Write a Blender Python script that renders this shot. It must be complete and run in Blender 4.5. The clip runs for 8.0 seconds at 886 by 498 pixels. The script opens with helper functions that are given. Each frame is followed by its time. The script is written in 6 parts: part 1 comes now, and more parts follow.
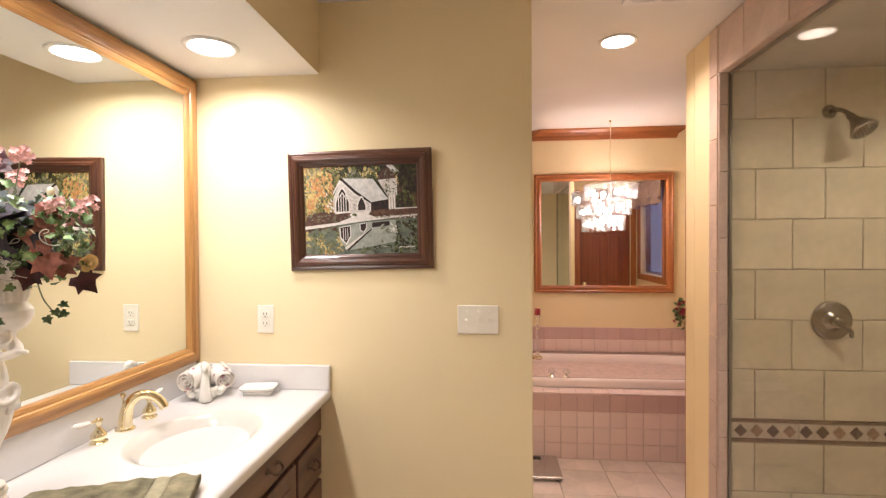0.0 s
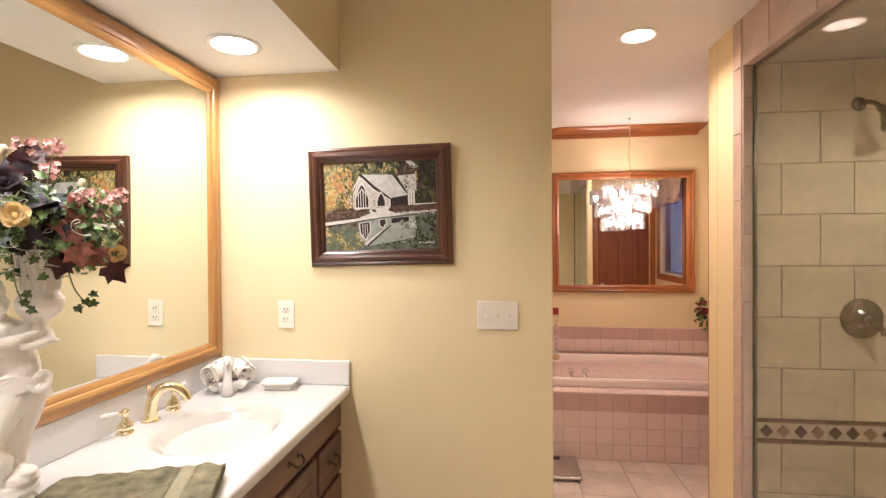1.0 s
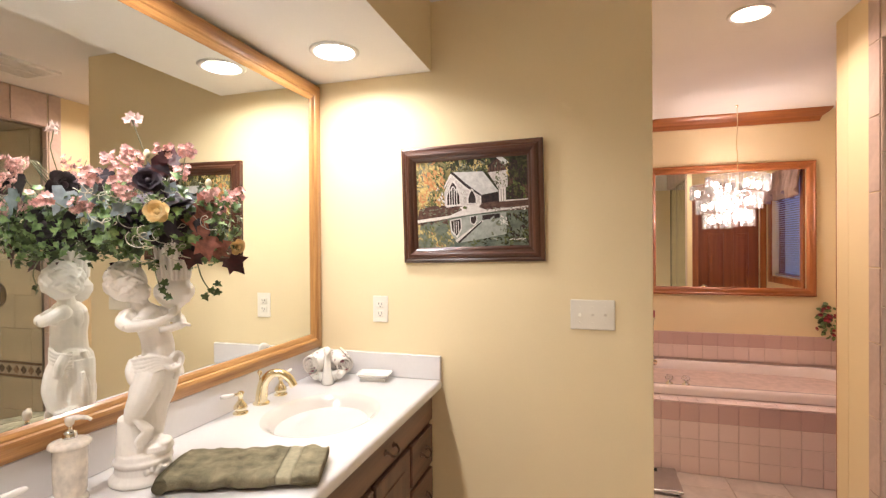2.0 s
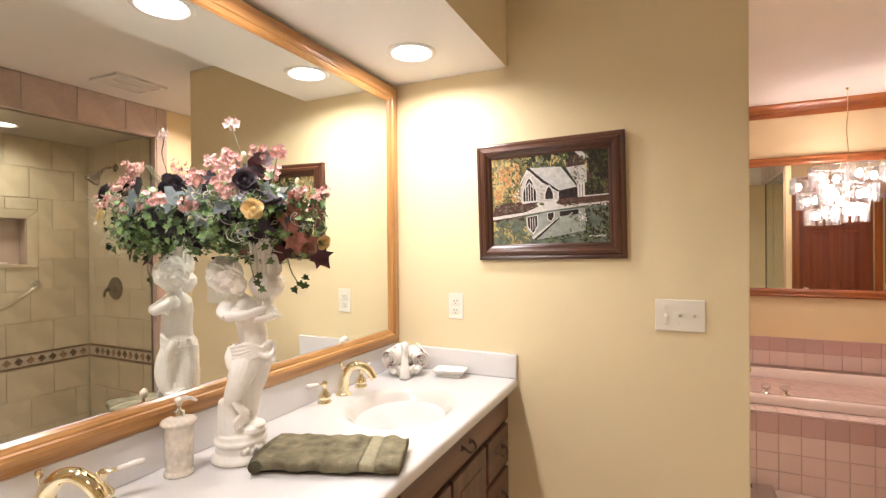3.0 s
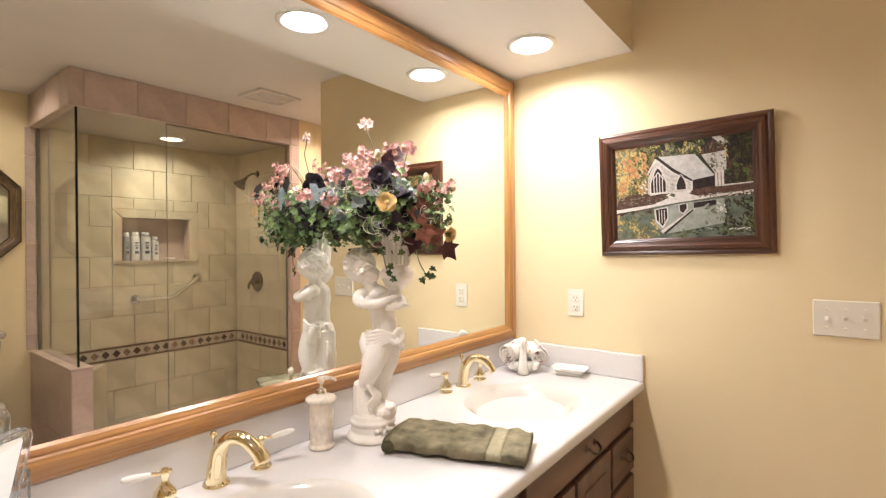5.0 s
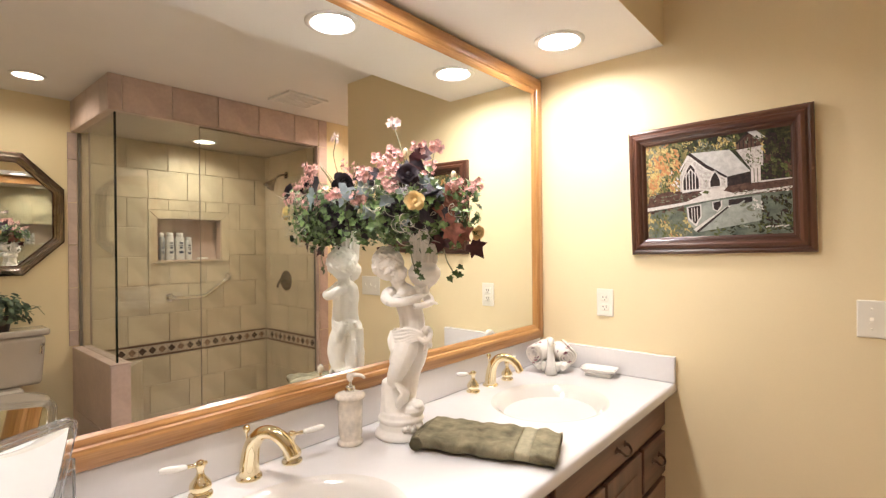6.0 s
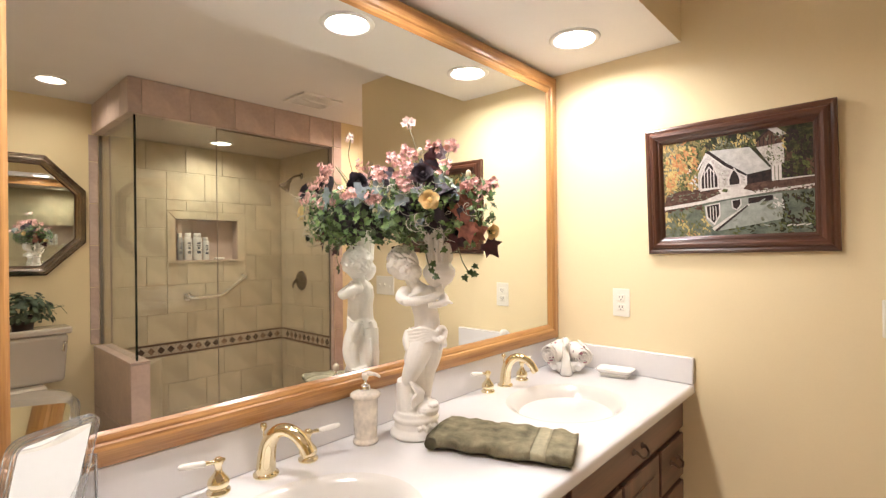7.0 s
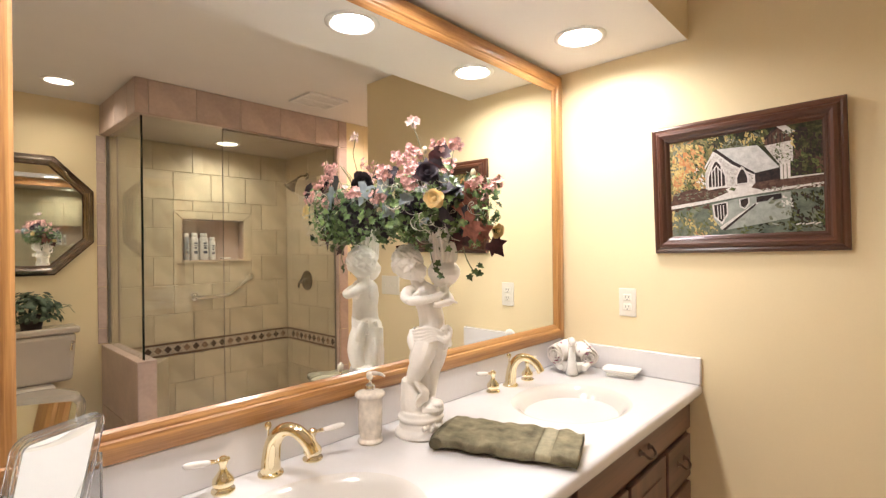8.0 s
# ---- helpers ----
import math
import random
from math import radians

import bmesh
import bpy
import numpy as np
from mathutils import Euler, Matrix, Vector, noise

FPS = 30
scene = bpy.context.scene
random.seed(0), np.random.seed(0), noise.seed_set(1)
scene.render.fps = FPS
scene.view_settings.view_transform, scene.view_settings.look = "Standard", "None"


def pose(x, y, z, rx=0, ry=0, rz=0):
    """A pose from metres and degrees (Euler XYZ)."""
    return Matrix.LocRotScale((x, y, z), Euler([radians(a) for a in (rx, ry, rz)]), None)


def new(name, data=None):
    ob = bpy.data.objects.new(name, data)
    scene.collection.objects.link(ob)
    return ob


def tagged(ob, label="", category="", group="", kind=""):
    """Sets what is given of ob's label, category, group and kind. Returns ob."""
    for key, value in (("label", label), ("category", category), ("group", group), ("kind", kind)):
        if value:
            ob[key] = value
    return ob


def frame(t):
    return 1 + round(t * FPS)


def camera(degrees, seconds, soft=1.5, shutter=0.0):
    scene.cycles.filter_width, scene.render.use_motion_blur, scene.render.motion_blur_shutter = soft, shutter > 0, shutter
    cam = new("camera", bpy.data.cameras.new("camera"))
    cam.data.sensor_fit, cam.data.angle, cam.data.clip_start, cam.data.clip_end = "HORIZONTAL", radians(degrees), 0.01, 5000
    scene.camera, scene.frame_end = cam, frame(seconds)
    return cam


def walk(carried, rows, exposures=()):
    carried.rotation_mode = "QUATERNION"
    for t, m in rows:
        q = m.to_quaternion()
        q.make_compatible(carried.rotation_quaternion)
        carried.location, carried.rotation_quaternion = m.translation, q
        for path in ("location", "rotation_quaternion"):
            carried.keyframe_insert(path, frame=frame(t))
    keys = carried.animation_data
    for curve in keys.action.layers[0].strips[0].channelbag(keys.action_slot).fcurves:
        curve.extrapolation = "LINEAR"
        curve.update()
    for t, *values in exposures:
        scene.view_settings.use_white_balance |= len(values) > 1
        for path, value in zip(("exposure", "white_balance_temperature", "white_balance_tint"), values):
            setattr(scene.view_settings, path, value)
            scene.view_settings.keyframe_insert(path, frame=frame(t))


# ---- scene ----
cam = camera(84.80, 8.0, soft=1.35)
ROWS = [
    (0.0, 0.0001, 0.0000, 1.4679, 5.258, -0.758, 0.316),
    (0.5, -0.0082, 0.0014, 1.4580, 5.427, -0.694, 0.293),
    (1.0, -0.0163, 0.0007, 1.4427, 7.056, -0.514, 0.367),
    (1.5, -0.0336, -0.0009, 1.4333, 11.830, -0.396, 0.387),
    (3.0, -0.0657, -0.0067, 1.4149, 25.206, -0.282, 0.416),
    (3.5, -0.0759, -0.0191, 1.4112, 28.848, -0.270, 0.525),
    (4.0, -0.0856, -0.0261, 1.4090, 32.621, -0.276, 0.488),
    (4.5, -0.0969, -0.0302, 1.4010, 35.554, -0.247, 0.432),
    (6.0, -0.1110, -0.0376, 1.3900, 40.681, -0.162, 0.486),
    (6.5, -0.1126, -0.0372, 1.3885, 41.693, -0.150, 0.542),
    (7.0, -0.1146, -0.0384, 1.3871, 42.283, -0.108, 0.549),
    (7.5, -0.1128, -0.0347, 1.3864, 42.677, -0.088, 0.571),
    (8.0, -0.1164, -0.0332, 1.3845, 42.941, -0.085, 0.578),
]
walk(cam, [(t, pose(x, y, z, 90 + pitch, roll, yaw)) for t, x, y, z, yaw, pitch, roll in ROWS])

# ---- light ----
world = bpy.data.worlds.new("dusk_sky")
scene.world = world
world.use_nodes = True
_wn = world.node_tree.nodes
_sky = _wn.new("ShaderNodeTexSky")
_sky.sky_type, _sky.sun_disc = "NISHITA", False
_sky.sun_elevation, _sky.sun_rotation = radians(2), radians(200)
world.node_tree.links.new(_sky.outputs["Color"], _wn["Background"].inputs["Color"])
_wn["Background"].inputs["Strength"].default_value = 0.5
LAMP = 285.0          # radiance of a recessed lamp
scene.view_settings.exposure = 0.0

# ---- plan, in metres ----
XW, XM = -1.222, -1.206          # west wall, mirror glass
YN = 1.92                        # wall with the picture
XEND = 0.174                     # where that wall ends
CEIL, SOFF = 2.441, 2.153
XSOFF = -0.676
XS, YJ, YB = 1.04, 2.29, 0.846   # shower front, its end wall, its open corner
XSB, XE = 1.861, 1.90            # shower back tiles, east wall
YP = 2.66                        # tub room side of the shower block
XTE, YTN = 1.76, 4.325           # tub room east and north walls
XTW = 0.10
YTF = 3.326                      # tub front
YS = -1.30                       # south wall
ZC = 0.873                       # counter top
XC = -0.638                      # counter front


# ---- materials ----
def mat(name, color, rough=0.5, metal=0.0, var=0.08, scale=6.0, fine=120.0, bump=0.1, spec=0.5, coat=0.0, rand=0.0, tint=None, stretch=None, trans=0.0, ior=1.45, island=False, dist=0.002):
    m = bpy.data.materials.new(name)
    m.use_nodes = True
    nt = m.node_tree
    N, L = nt.nodes, nt.links
    b = N["Principled BSDF"]
    b.inputs["Roughness"].default_value = rough
    b.inputs["Metallic"].default_value = metal
    b.inputs["Specular IOR Level"].default_value = spec
    b.inputs["Coat Weight"].default_value = coat
    b.inputs["Transmission Weight"].default_value = trans
    b.inputs["IOR"].default_value = ior
    tc = N.new("ShaderNodeTexCoord")
    mp = N.new("ShaderNodeMapping")
    L.new(tc.outputs["Object"], mp.inputs["Vector"])
    if stretch:
        mp.inputs["Scale"].default_value = stretch
    n1 = N.new("ShaderNodeTexNoise")
    n1.inputs["Scale"].default_value, n1.inputs["Detail"].default_value = scale, 5
    n2 = N.new("ShaderNodeTexNoise")
    n2.inputs["Scale"].default_value, n2.inputs["Detail"].default_value = fine, 3
    L.new(mp.outputs["Vector"], n1.inputs["Vector"])
    L.new(mp.outputs["Vector"], n2.inputs["Vector"])
    ramp = N.new("ShaderNodeMix")
    ramp.data_type = "RGBA"
    lo = tint or tuple(c * (1 - 2.2 * var) for c in color)
    hi = tuple(min(1, c * (1 + var)) for c in color)
    ramp.inputs[6].default_value = (*lo, 1)
    ramp.inputs[7].default_value = (*hi, 1)
    mx = N.new("ShaderNodeMath")
    mx.operation = "MULTIPLY_ADD"
    L.new(n2.outputs["Fac"], mx.inputs[0])
    mx.inputs[1].default_value = 0.35
    L.new(n1.outputs["Fac"], mx.inputs[2])
    mr = N.new("ShaderNodeMapRange")
    mr.inputs[1].default_value, mr.inputs[2].default_value = 0.42, 0.92
    L.new(mx.outputs[0], mr.inputs[0])
    L.new(mr.outputs[0], ramp.inputs[0])
    out = ramp.outputs[2]
    if rand:
        if island:
            g = N.new("ShaderNodeNewGeometry")
            r = g.outputs["Random Per Island"]
        else:
            g = N.new("ShaderNodeObjectInfo")
            r = g.outputs["Random"]
        hv = N.new("ShaderNodeHueSaturation")
        mr2 = N.new("ShaderNodeMapRange")
        mr2.inputs[3].default_value, mr2.inputs[4].default_value = 1 - rand, 1 + rand
        L.new(r, mr2.inputs[0])
        L.new(mr2.outputs[0], hv.inputs["Value"])
        L.new(out, hv.inputs["Color"])
        out = hv.outputs["Color"]
    L.new(out, b.inputs["Base Color"])
    if bump:
        bp = N.new("ShaderNodeBump")
        bp.inputs["Strength"].default_value, bp.inputs["Distance"].default_value = bump, dist
        L.new(mx.outputs[0], bp.inputs["Height"])
        L.new(bp.outputs["Normal"], b.inputs["Normal"])
    return m


def emitter(name, color, strength):
    m = bpy.data.materials.new(name)
    m.use_nodes = True
    N, L = m.node_tree.nodes, m.node_tree.links
    e = N.new("ShaderNodeEmission")
    e.inputs["Color"].default_value, e.inputs["Strength"].default_value = (*color, 1), strength
    L.new(e.outputs[0], N["Material Output"].inputs["Surface"])
    return m


def mirror_mat(name, color=(0.93, 0.95, 0.93)):
    m = bpy.data.materials.new(name)
    m.use_nodes = True
    b = m.node_tree.nodes["Principled BSDF"]
    b.inputs["Base Color"].default_value = (*color, 1)
    b.inputs["Metallic"].default_value, b.inputs["Roughness"].default_value = 1.0, 0.0
    return m


def pane_mat(name, color=(0.95, 0.97, 0.95), gloss=0.9):
    """Thin clear sheet: light passes straight on, and a little is mirrored."""
    m = bpy.data.materials.new(name)
    m.use_nodes = True
    N, L = m.node_tree.nodes, m.node_tree.links
    t = N.new("ShaderNodeBsdfTransparent")
    t.inputs["Color"].default_value = (*color, 1)
    g = N.new("ShaderNodeBsdfGlossy")
    g.inputs["Roughness"].default_value = 0.0
    f = N.new("ShaderNodeLayerWeight")
    f.inputs["Blend"].default_value = 0.5
    pw = N.new("ShaderNodeMath")
    pw.operation = "POWER"
    pw.inputs[1].default_value = 5.0
    L.new(f.outputs["Facing"], pw.inputs[0])
    k = N.new("ShaderNodeMath")
    k.operation = "MULTIPLY_ADD"
    k.inputs[1].default_value, k.inputs[2].default_value = 0.75 * gloss, 0.05
    x = N.new("ShaderNodeMixShader")
    L.new(pw.outputs[0], k.inputs[0])
    L.new(k.outputs[0], x.inputs[0])
    L.new(t.outputs[0], x.inputs[1])
    L.new(g.outputs[0], x.inputs[2])
    L.new(x.outputs[0], N["Material Output"].inputs["Surface"])
    return m


def wood(name, dark, light, axis, rough=0.35, coat=0.3, scale=7.0, bump=0.05):
    """Stained wood with long grain along axis (0 x, 1 y, 2 z)."""
    m = bpy.data.materials.new(name)
    m.use_nodes = True
    N, L = m.node_tree.nodes, m.node_tree.links
    b = N["Principled BSDF"]
    b.inputs["Roughness"].default_value, b.inputs["Coat Weight"].default_value, b.inputs["Coat Roughness"].default_value = rough, coat, 0.15
    tc = N.new("ShaderNodeTexCoord")
    mp = N.new("ShaderNodeMapping")
    s = [scale, scale, scale]
    s[axis] = scale * 0.035
    mp.inputs["Scale"].default_value = s
    L.new(tc.outputs["Object"], mp.inputs["Vector"])
    n = N.new("ShaderNodeTexNoise")
    n.inputs["Scale"].default_value, n.inputs["Detail"].default_value, n.inputs["Distortion"].default_value = 3.0, 8, 0.25
    n2 = N.new("ShaderNodeTexNoise")
    n2.inputs["Scale"].default_value, n2.inputs["Detail"].default_value = 22.0, 4
    for q in (n, n2):
        L.new(mp.outputs["Vector"], q.inputs["Vector"])
    a = N.new("ShaderNodeMath")
    a.operation = "MULTIPLY_ADD"
    a.inputs[1].default_value = 0.45
    L.new(n2.outputs["Fac"], a.inputs[0])
    L.new(n.outputs["Fac"], a.inputs[2])
    r = N.new("ShaderNodeValToRGB")
    r.color_ramp.elements[0].position, r.color_ramp.elements[0].color = 0.5, (*dark, 1)
    r.color_ramp.elements[1].position, r.color_ramp.elements[1].color = 0.92, (*light, 1)
    L.new(a.outputs[0], r.inputs[0])
    L.new(r.outputs[0], b.inputs["Base Color"])
    bp = N.new("ShaderNodeBump")
    bp.inputs["Strength"].default_value, bp.inputs["Distance"].default_value = bump, 0.001
    L.new(a.outputs[0], bp.inputs["Height"])
    L.new(bp.outputs["Normal"], b.inputs["Normal"])
    return m


YELLOW = mat("yellow_wall_paint", (0.81, 0.675, 0.425), 0.55, var=0.02, scale=1.6, fine=220, bump=0.12, spec=0.35)
WHITE = mat("white_ceiling_paint", (0.80, 0.77, 0.74), 0.8, var=0.02, scale=2.0, fine=160, bump=0.25, spec=0.2)
MARBLE = mat("white_cultured_marble", (0.735, 0.71, 0.70), 0.16, var=0.02, scale=5, fine=60, bump=0.0, coat=0.4)
BASIN = mat("ivory_cultured_marble", (0.67, 0.63, 0.58), 0.14, var=0.015, scale=5, bump=0.0, coat=0.4)
OAK_Y = wood("golden_oak_lengthwise", (0.29, 0.120, 0.032), (0.56, 0.295, 0.100), 1, 0.38, 0.25, 19.0)
OAK_Z = wood("golden_oak_upright", (0.29, 0.120, 0.032), (0.56, 0.295, 0.100), 2, 0.38, 0.25, 19.0)
CAB_Y = wood("brown_cabinet_wood_lengthwise", (0.080, 0.037, 0.024), (0.165, 0.080, 0.050), 1, 0.4, 0.2)
CAB_Z = wood("brown_cabinet_wood_upright", (0.080, 0.037, 0.024), (0.165, 0.080, 0.050), 2, 0.4, 0.2)
CHERRY_X = wood("cherry_trim_lengthwise", (0.22, 0.058, 0.016), (0.42, 0.145, 0.042), 0, 0.35, 0.3)
CHERRY_Z = wood("cherry_trim_upright", (0.22, 0.058, 0.016), (0.42, 0.145, 0.042), 2, 0.35, 0.3)
WALNUT_X = wood("walnut_frame_lengthwise", (0.034, 0.012, 0.007), (0.112, 0.040, 0.021), 0, 0.28, 0.5)
WALNUT_Z = wood("walnut_frame_upright", (0.034, 0.012, 0.007), (0.112, 0.040, 0.021), 2, 0.28, 0.5)
MIRROR = mirror_mat("silvered_mirror", (0.88, 0.90, 0.87))
GLASS = pane_mat("clear_shower_glass", (0.965, 0.98, 0.962), 0.95)
TILE = mat("beige_stone_tile", (0.58, 0.49, 0.36), 0.3, var=0.11, scale=5, fine=40, bump=0.08, rand=0.06)
TILE_P = mat("rose_stone_tile", (0.55, 0.42, 0.36), 0.3, var=0.09, scale=5, fine=40, bump=0.08, rand=0.07)
GROUT = mat("grey_brown_grout", (0.50, 0.42, 0.325), 0.9, var=0.1, scale=20, bump=0.2)
PINK = mat("glazed_pink_tile", (0.80, 0.635, 0.60), 0.14, var=0.02, scale=3, bump=0.02, rand=0.03, coat=0.3)
MAUVE = mat("glazed_mauve_tile", (0.60, 0.41, 0.385), 0.16, var=0.03, scale=3, bump=0.02, rand=0.03, coat=0.3)
PGROUT = mat("pink_grout", (0.64, 0.49, 0.45), 0.9, var=0.08, scale=20, bump=0.1)
FLOORT = mat("pale_floor_tile", (0.66, 0.56, 0.50), 0.25, var=0.10, scale=4, fine=25, bump=0.05, rand=0.05)
TUBW = mat("rose_white_acrylic", (0.84, 0.73, 0.70), 0.12, var=0.01, bump=0.0, coat=0.5)
BRASS = mat("polished_brass", (0.90, 0.79, 0.54), 0.05, 1.0, var=0.02, bump=0.0)
CHROME = mat("chrome", (0.86, 0.86, 0.85), 0.08, 1.0, var=0.01, bump=0.0)
NICKEL = mat("brushed_nickel", (0.25, 0.22, 0.19), 0.2, 1.0, var=0.06, scale=30, bump=0.05)
CERAMIC = mat("white_glazed_ceramic", (0.82, 0.79, 0.74), 0.12, var=0.015, bump=0.0, coat=0.5)
PLASTER = mat("ivory_painted_plaster", (0.93, 0.885, 0.82), 0.28, var=0.04, scale=14, fine=90, bump=0.12)
PLATE = mat("ivory_plastic", (0.82, 0.77, 0.66), 0.35, var=0.015, bump=0.0)
DARK = mat("dark_slot", (0.03, 0.025, 0.02), 0.7, var=0.1, bump=0.0)
LENS = emitter("lit_lamp_lens", (1.0, 0.945, 0.935), LAMP)
# lens of the unseen lamp added as room fill
LENS_FILL = emitter("fill_lamp_lens", (1.0, 0.90, 0.85), LAMP * 0.62)
LENS_DIM = emitter("lit_dim_lamp_lens", (1.0, 0.90, 0.80), LAMP * 0.50)
LENS_SHOWER = emitter("lit_shower_lamp_lens", (1.0, 0.91, 0.77), LAMP * 0.95)
LENS_HALL = emitter("lit_hall_lamp_lens", (1.0, 0.79, 0.70), LAMP * 1.8)
RING = mat("white_lamp_trim", (0.80, 0.78, 0.75), 0.35, var=0.01, bump=0.0)


# ---- mesh helpers ----
def empty_at(name, loc, label, category, group="", kind=""):
    ob = new(name)
    ob.empty_display_size = 0.05
    ob.location = loc
    return tagged(ob, label, category, group, kind)


def mesh_of(name, bm, material):
    me = bpy.data.meshes.new(name)
    bm.normal_update()
    bm.to_mesh(me)
    bm.free()
    for m in (material if isinstance(material, (list, tuple)) else [material]):
        me.materials.append(m)
    return me


def part(name, bm, material, parent, label="", loc=None):
    ob = new(name, mesh_of(name, bm, material))
    ob.parent = parent
    if loc:
        ob.location = loc
    return tagged(ob, label)


def solid(name, bm, material, label, category, kind="", group="", loc=None):
    ob = new(name, mesh_of(name, bm, material))
    if loc:
        ob.location = loc
    return tagged(ob, label, category, group, kind)


def add_box(bm, x0, x1, y0, y1, z0, z1, bevel=0.0, seg=2, mi=0):
    r = bmesh.ops.create_cube(bm, size=1.0, matrix=Matrix.Translation(((x0 + x1) / 2, (y0 + y1) / 2, (z0 + z1) / 2)) @ Matrix.Diagonal((x1 - x0, y1 - y0, z1 - z0, 1)))
    vs = r["verts"]
    fs = {f for v in vs for f in v.link_faces}
    for f in fs:
        f.material_index = mi
    if bevel:
        es = list({e for v in vs for e in v.link_edges})
        o = bmesh.ops.bevel(bm, geom=es, offset=bevel, segments=seg, affect="EDGES", profile=0.5)
        for f in o["faces"]:
            f.smooth = True
            f.material_index = mi
    return bm


def box(x0, x1, y0, y1, z0, z1, bevel=0.0, seg=2):
    return add_box(bmesh.new(), x0, x1, y0, y1, z0, z1, bevel, seg)


def lathe(profile, n=28, m=None, bm=None, mi=0):
    """Turned body from (radius, height) pairs, about z."""
    bm = bm or bmesh.new()
    m = m or Matrix.Identity(4)
    rings = []
    for r, z in profile:
        if r < 1e-5:
            rings.append([bm.verts.new(m @ Vector((0, 0, z)))])
        else:
            rings.append([bm.verts.new(m @ Vector((r * math.cos(2 * math.pi * i / n), r * math.sin(2 * math.pi * i / n), z))) for i in range(n)])
    for a, b in zip(rings, rings[1:]):
        for i in range(n):
            j = (i + 1) % n
            if len(a) == 1 and len(b) == 1:
                continue
            if len(a) == 1:
                f = bm.faces.new((a[0], b[j], b[i]))
            elif len(b) == 1:
                f = bm.faces.new((a[i], a[j], b[0]))
            else:
                f = bm.faces.new((a[i], a[j], b[j], b[i]))
            f.smooth = True
            f.material_index = mi
    bmesh.ops.recalc_face_normals(bm, faces=bm.faces)
    return bm


def spline(pts, n=8):
    """A smooth run of points through pts."""
    p = [Vector(q) for q in pts]
    p = [2 * p[0] - p[1]] + p + [2 * p[-1] - p[-2]]
    out = []
    for i in range(1, len(p) - 2):
        for k in range(n):
            t = k / n
            a, b, c, d = p[i - 1], p[i], p[i + 1], p[i + 2]
            out.append(0.5 * ((2 * b) + (c - a) * t + (2 * a - 5 * b + 4 * c - d) * t * t + (3 * b - a - 3 * c + d) * t ** 3))
    out.append(p[-2].copy())
    return out


def tube(pts, radii, n=12, bm=None, flat=1.0, mi=0, cap=True):
    """Round bar along pts; radii one number or one per point."""
    bm = bm or bmesh.new()
    pts = [Vector(p) for p in pts]
    if not isinstance(radii, (list, tuple)):
        radii = [radii] * len(pts)
    up = None
    rings = []
    for i, p in enumerate(pts):
        d = (pts[min(i + 1, len(pts) - 1)] - pts[max(i - 1, 0)]).normalized()
        if up is None:
            up = Vector((0, 0, 1)) if abs(d.z) < 0.9 else Vector((1, 0, 0))
        s = d.cross(up).normalized()
        up = s.cross(d).normalized()
        r = radii[i]
        rings.append([bm.verts.new(p + r * math.cos(2 * math.pi * k / n) * s + r * flat * math.sin(2 * math.pi * k / n) * up) for k in range(n)])
    for a, b in zip(rings, rings[1:]):
        for k in range(n):
            f = bm.faces.new((a[k], a[(k + 1) % n], b[(k + 1) % n], b[k]))
            f.smooth = True
            f.material_index = mi
    if cap:
        for rg in (rings[0][::-1], rings[-1]):
            f = bm.faces.new(rg)
            f.material_index = mi
    return bm


def ball(bm, c, r, seg=12, rings=8, mi=0, rot=None):
    """Rounded lump of radii r (one number or three)."""
    r = (r, r, r) if isinstance(r, (int, float)) else r
    m = Matrix.Translation(c) @ (rot or Matrix.Identity(4)) @ Matrix.Diagonal((*r, 1))
    o = bmesh.ops.create_uvsphere(bm, u_segments=seg, v_segments=rings, radius=1.0, matrix=m)
    for v in o["verts"]:
        for f in v.link_faces:
            f.smooth = True
            f.material_index = mi
    return bm


def prism(outline, axis, a, b, bm=None, mi=0):
    """Solid between a and b along axis, from a 2D outline in the other two axes (in order)."""
    bm = bm or bmesh.new()
    def put(u, v, w):
        q = [u, v]
        q.insert(axis, w)
        return bm.verts.new(q)
    lo = [put(u, v, a) for u, v in outline]
    hi = [put(u, v, b) for u, v in outline]
    fs = [bm.faces.new(lo), bm.faces.new(hi[::-1])]
    n = len(outline)
    for i in range(n):
        fs.append(bm.faces.new((lo[i], hi[i], hi[(i + 1) % n], lo[(i + 1) % n])))
    for f in fs:
        f.material_index = mi
    bmesh.ops.recalc_face_normals(bm, faces=fs)
    return bm


def frame_side(profile, length, m, bm=None, k0=1.0, k1=1.0):
    """One mitred side of a frame: profile of (distance from the outer edge, height off the wall); runs along local x,
    inward along local y, off the wall along local z; k0 and k1 stretch the mitres where the sides differ in width."""
    bm = bm or bmesh.new()
    ends = []
    for s in (0, 1):
        ends.append([bm.verts.new(m @ Vector(((k0 * d if s == 0 else length - k1 * d), d, h))) for d, h in profile])
    n = len(profile)
    for i in range(n - 1):
        f = bm.faces.new((ends[0][i], ends[1][i], ends[1][i + 1], ends[0][i + 1]))
        f.smooth = False
    for e in ends:
        if n > 2:
            bm.faces.new(e)
    bm.faces.new((ends[0][0], ends[0][-1], ends[1][-1], ends[1][0]))
    bmesh.ops.recalc_face_normals(bm, faces=bm.faces)
    return bm


def axes(o, x, y, z):
    """Matrix whose columns are the given axes, at o."""
    return Matrix(((x[0], y[0], z[0], o[0]), (x[1], y[1], z[1], o[1]), (x[2], y[2], z[2], o[2]), (0, 0, 0, 1)))


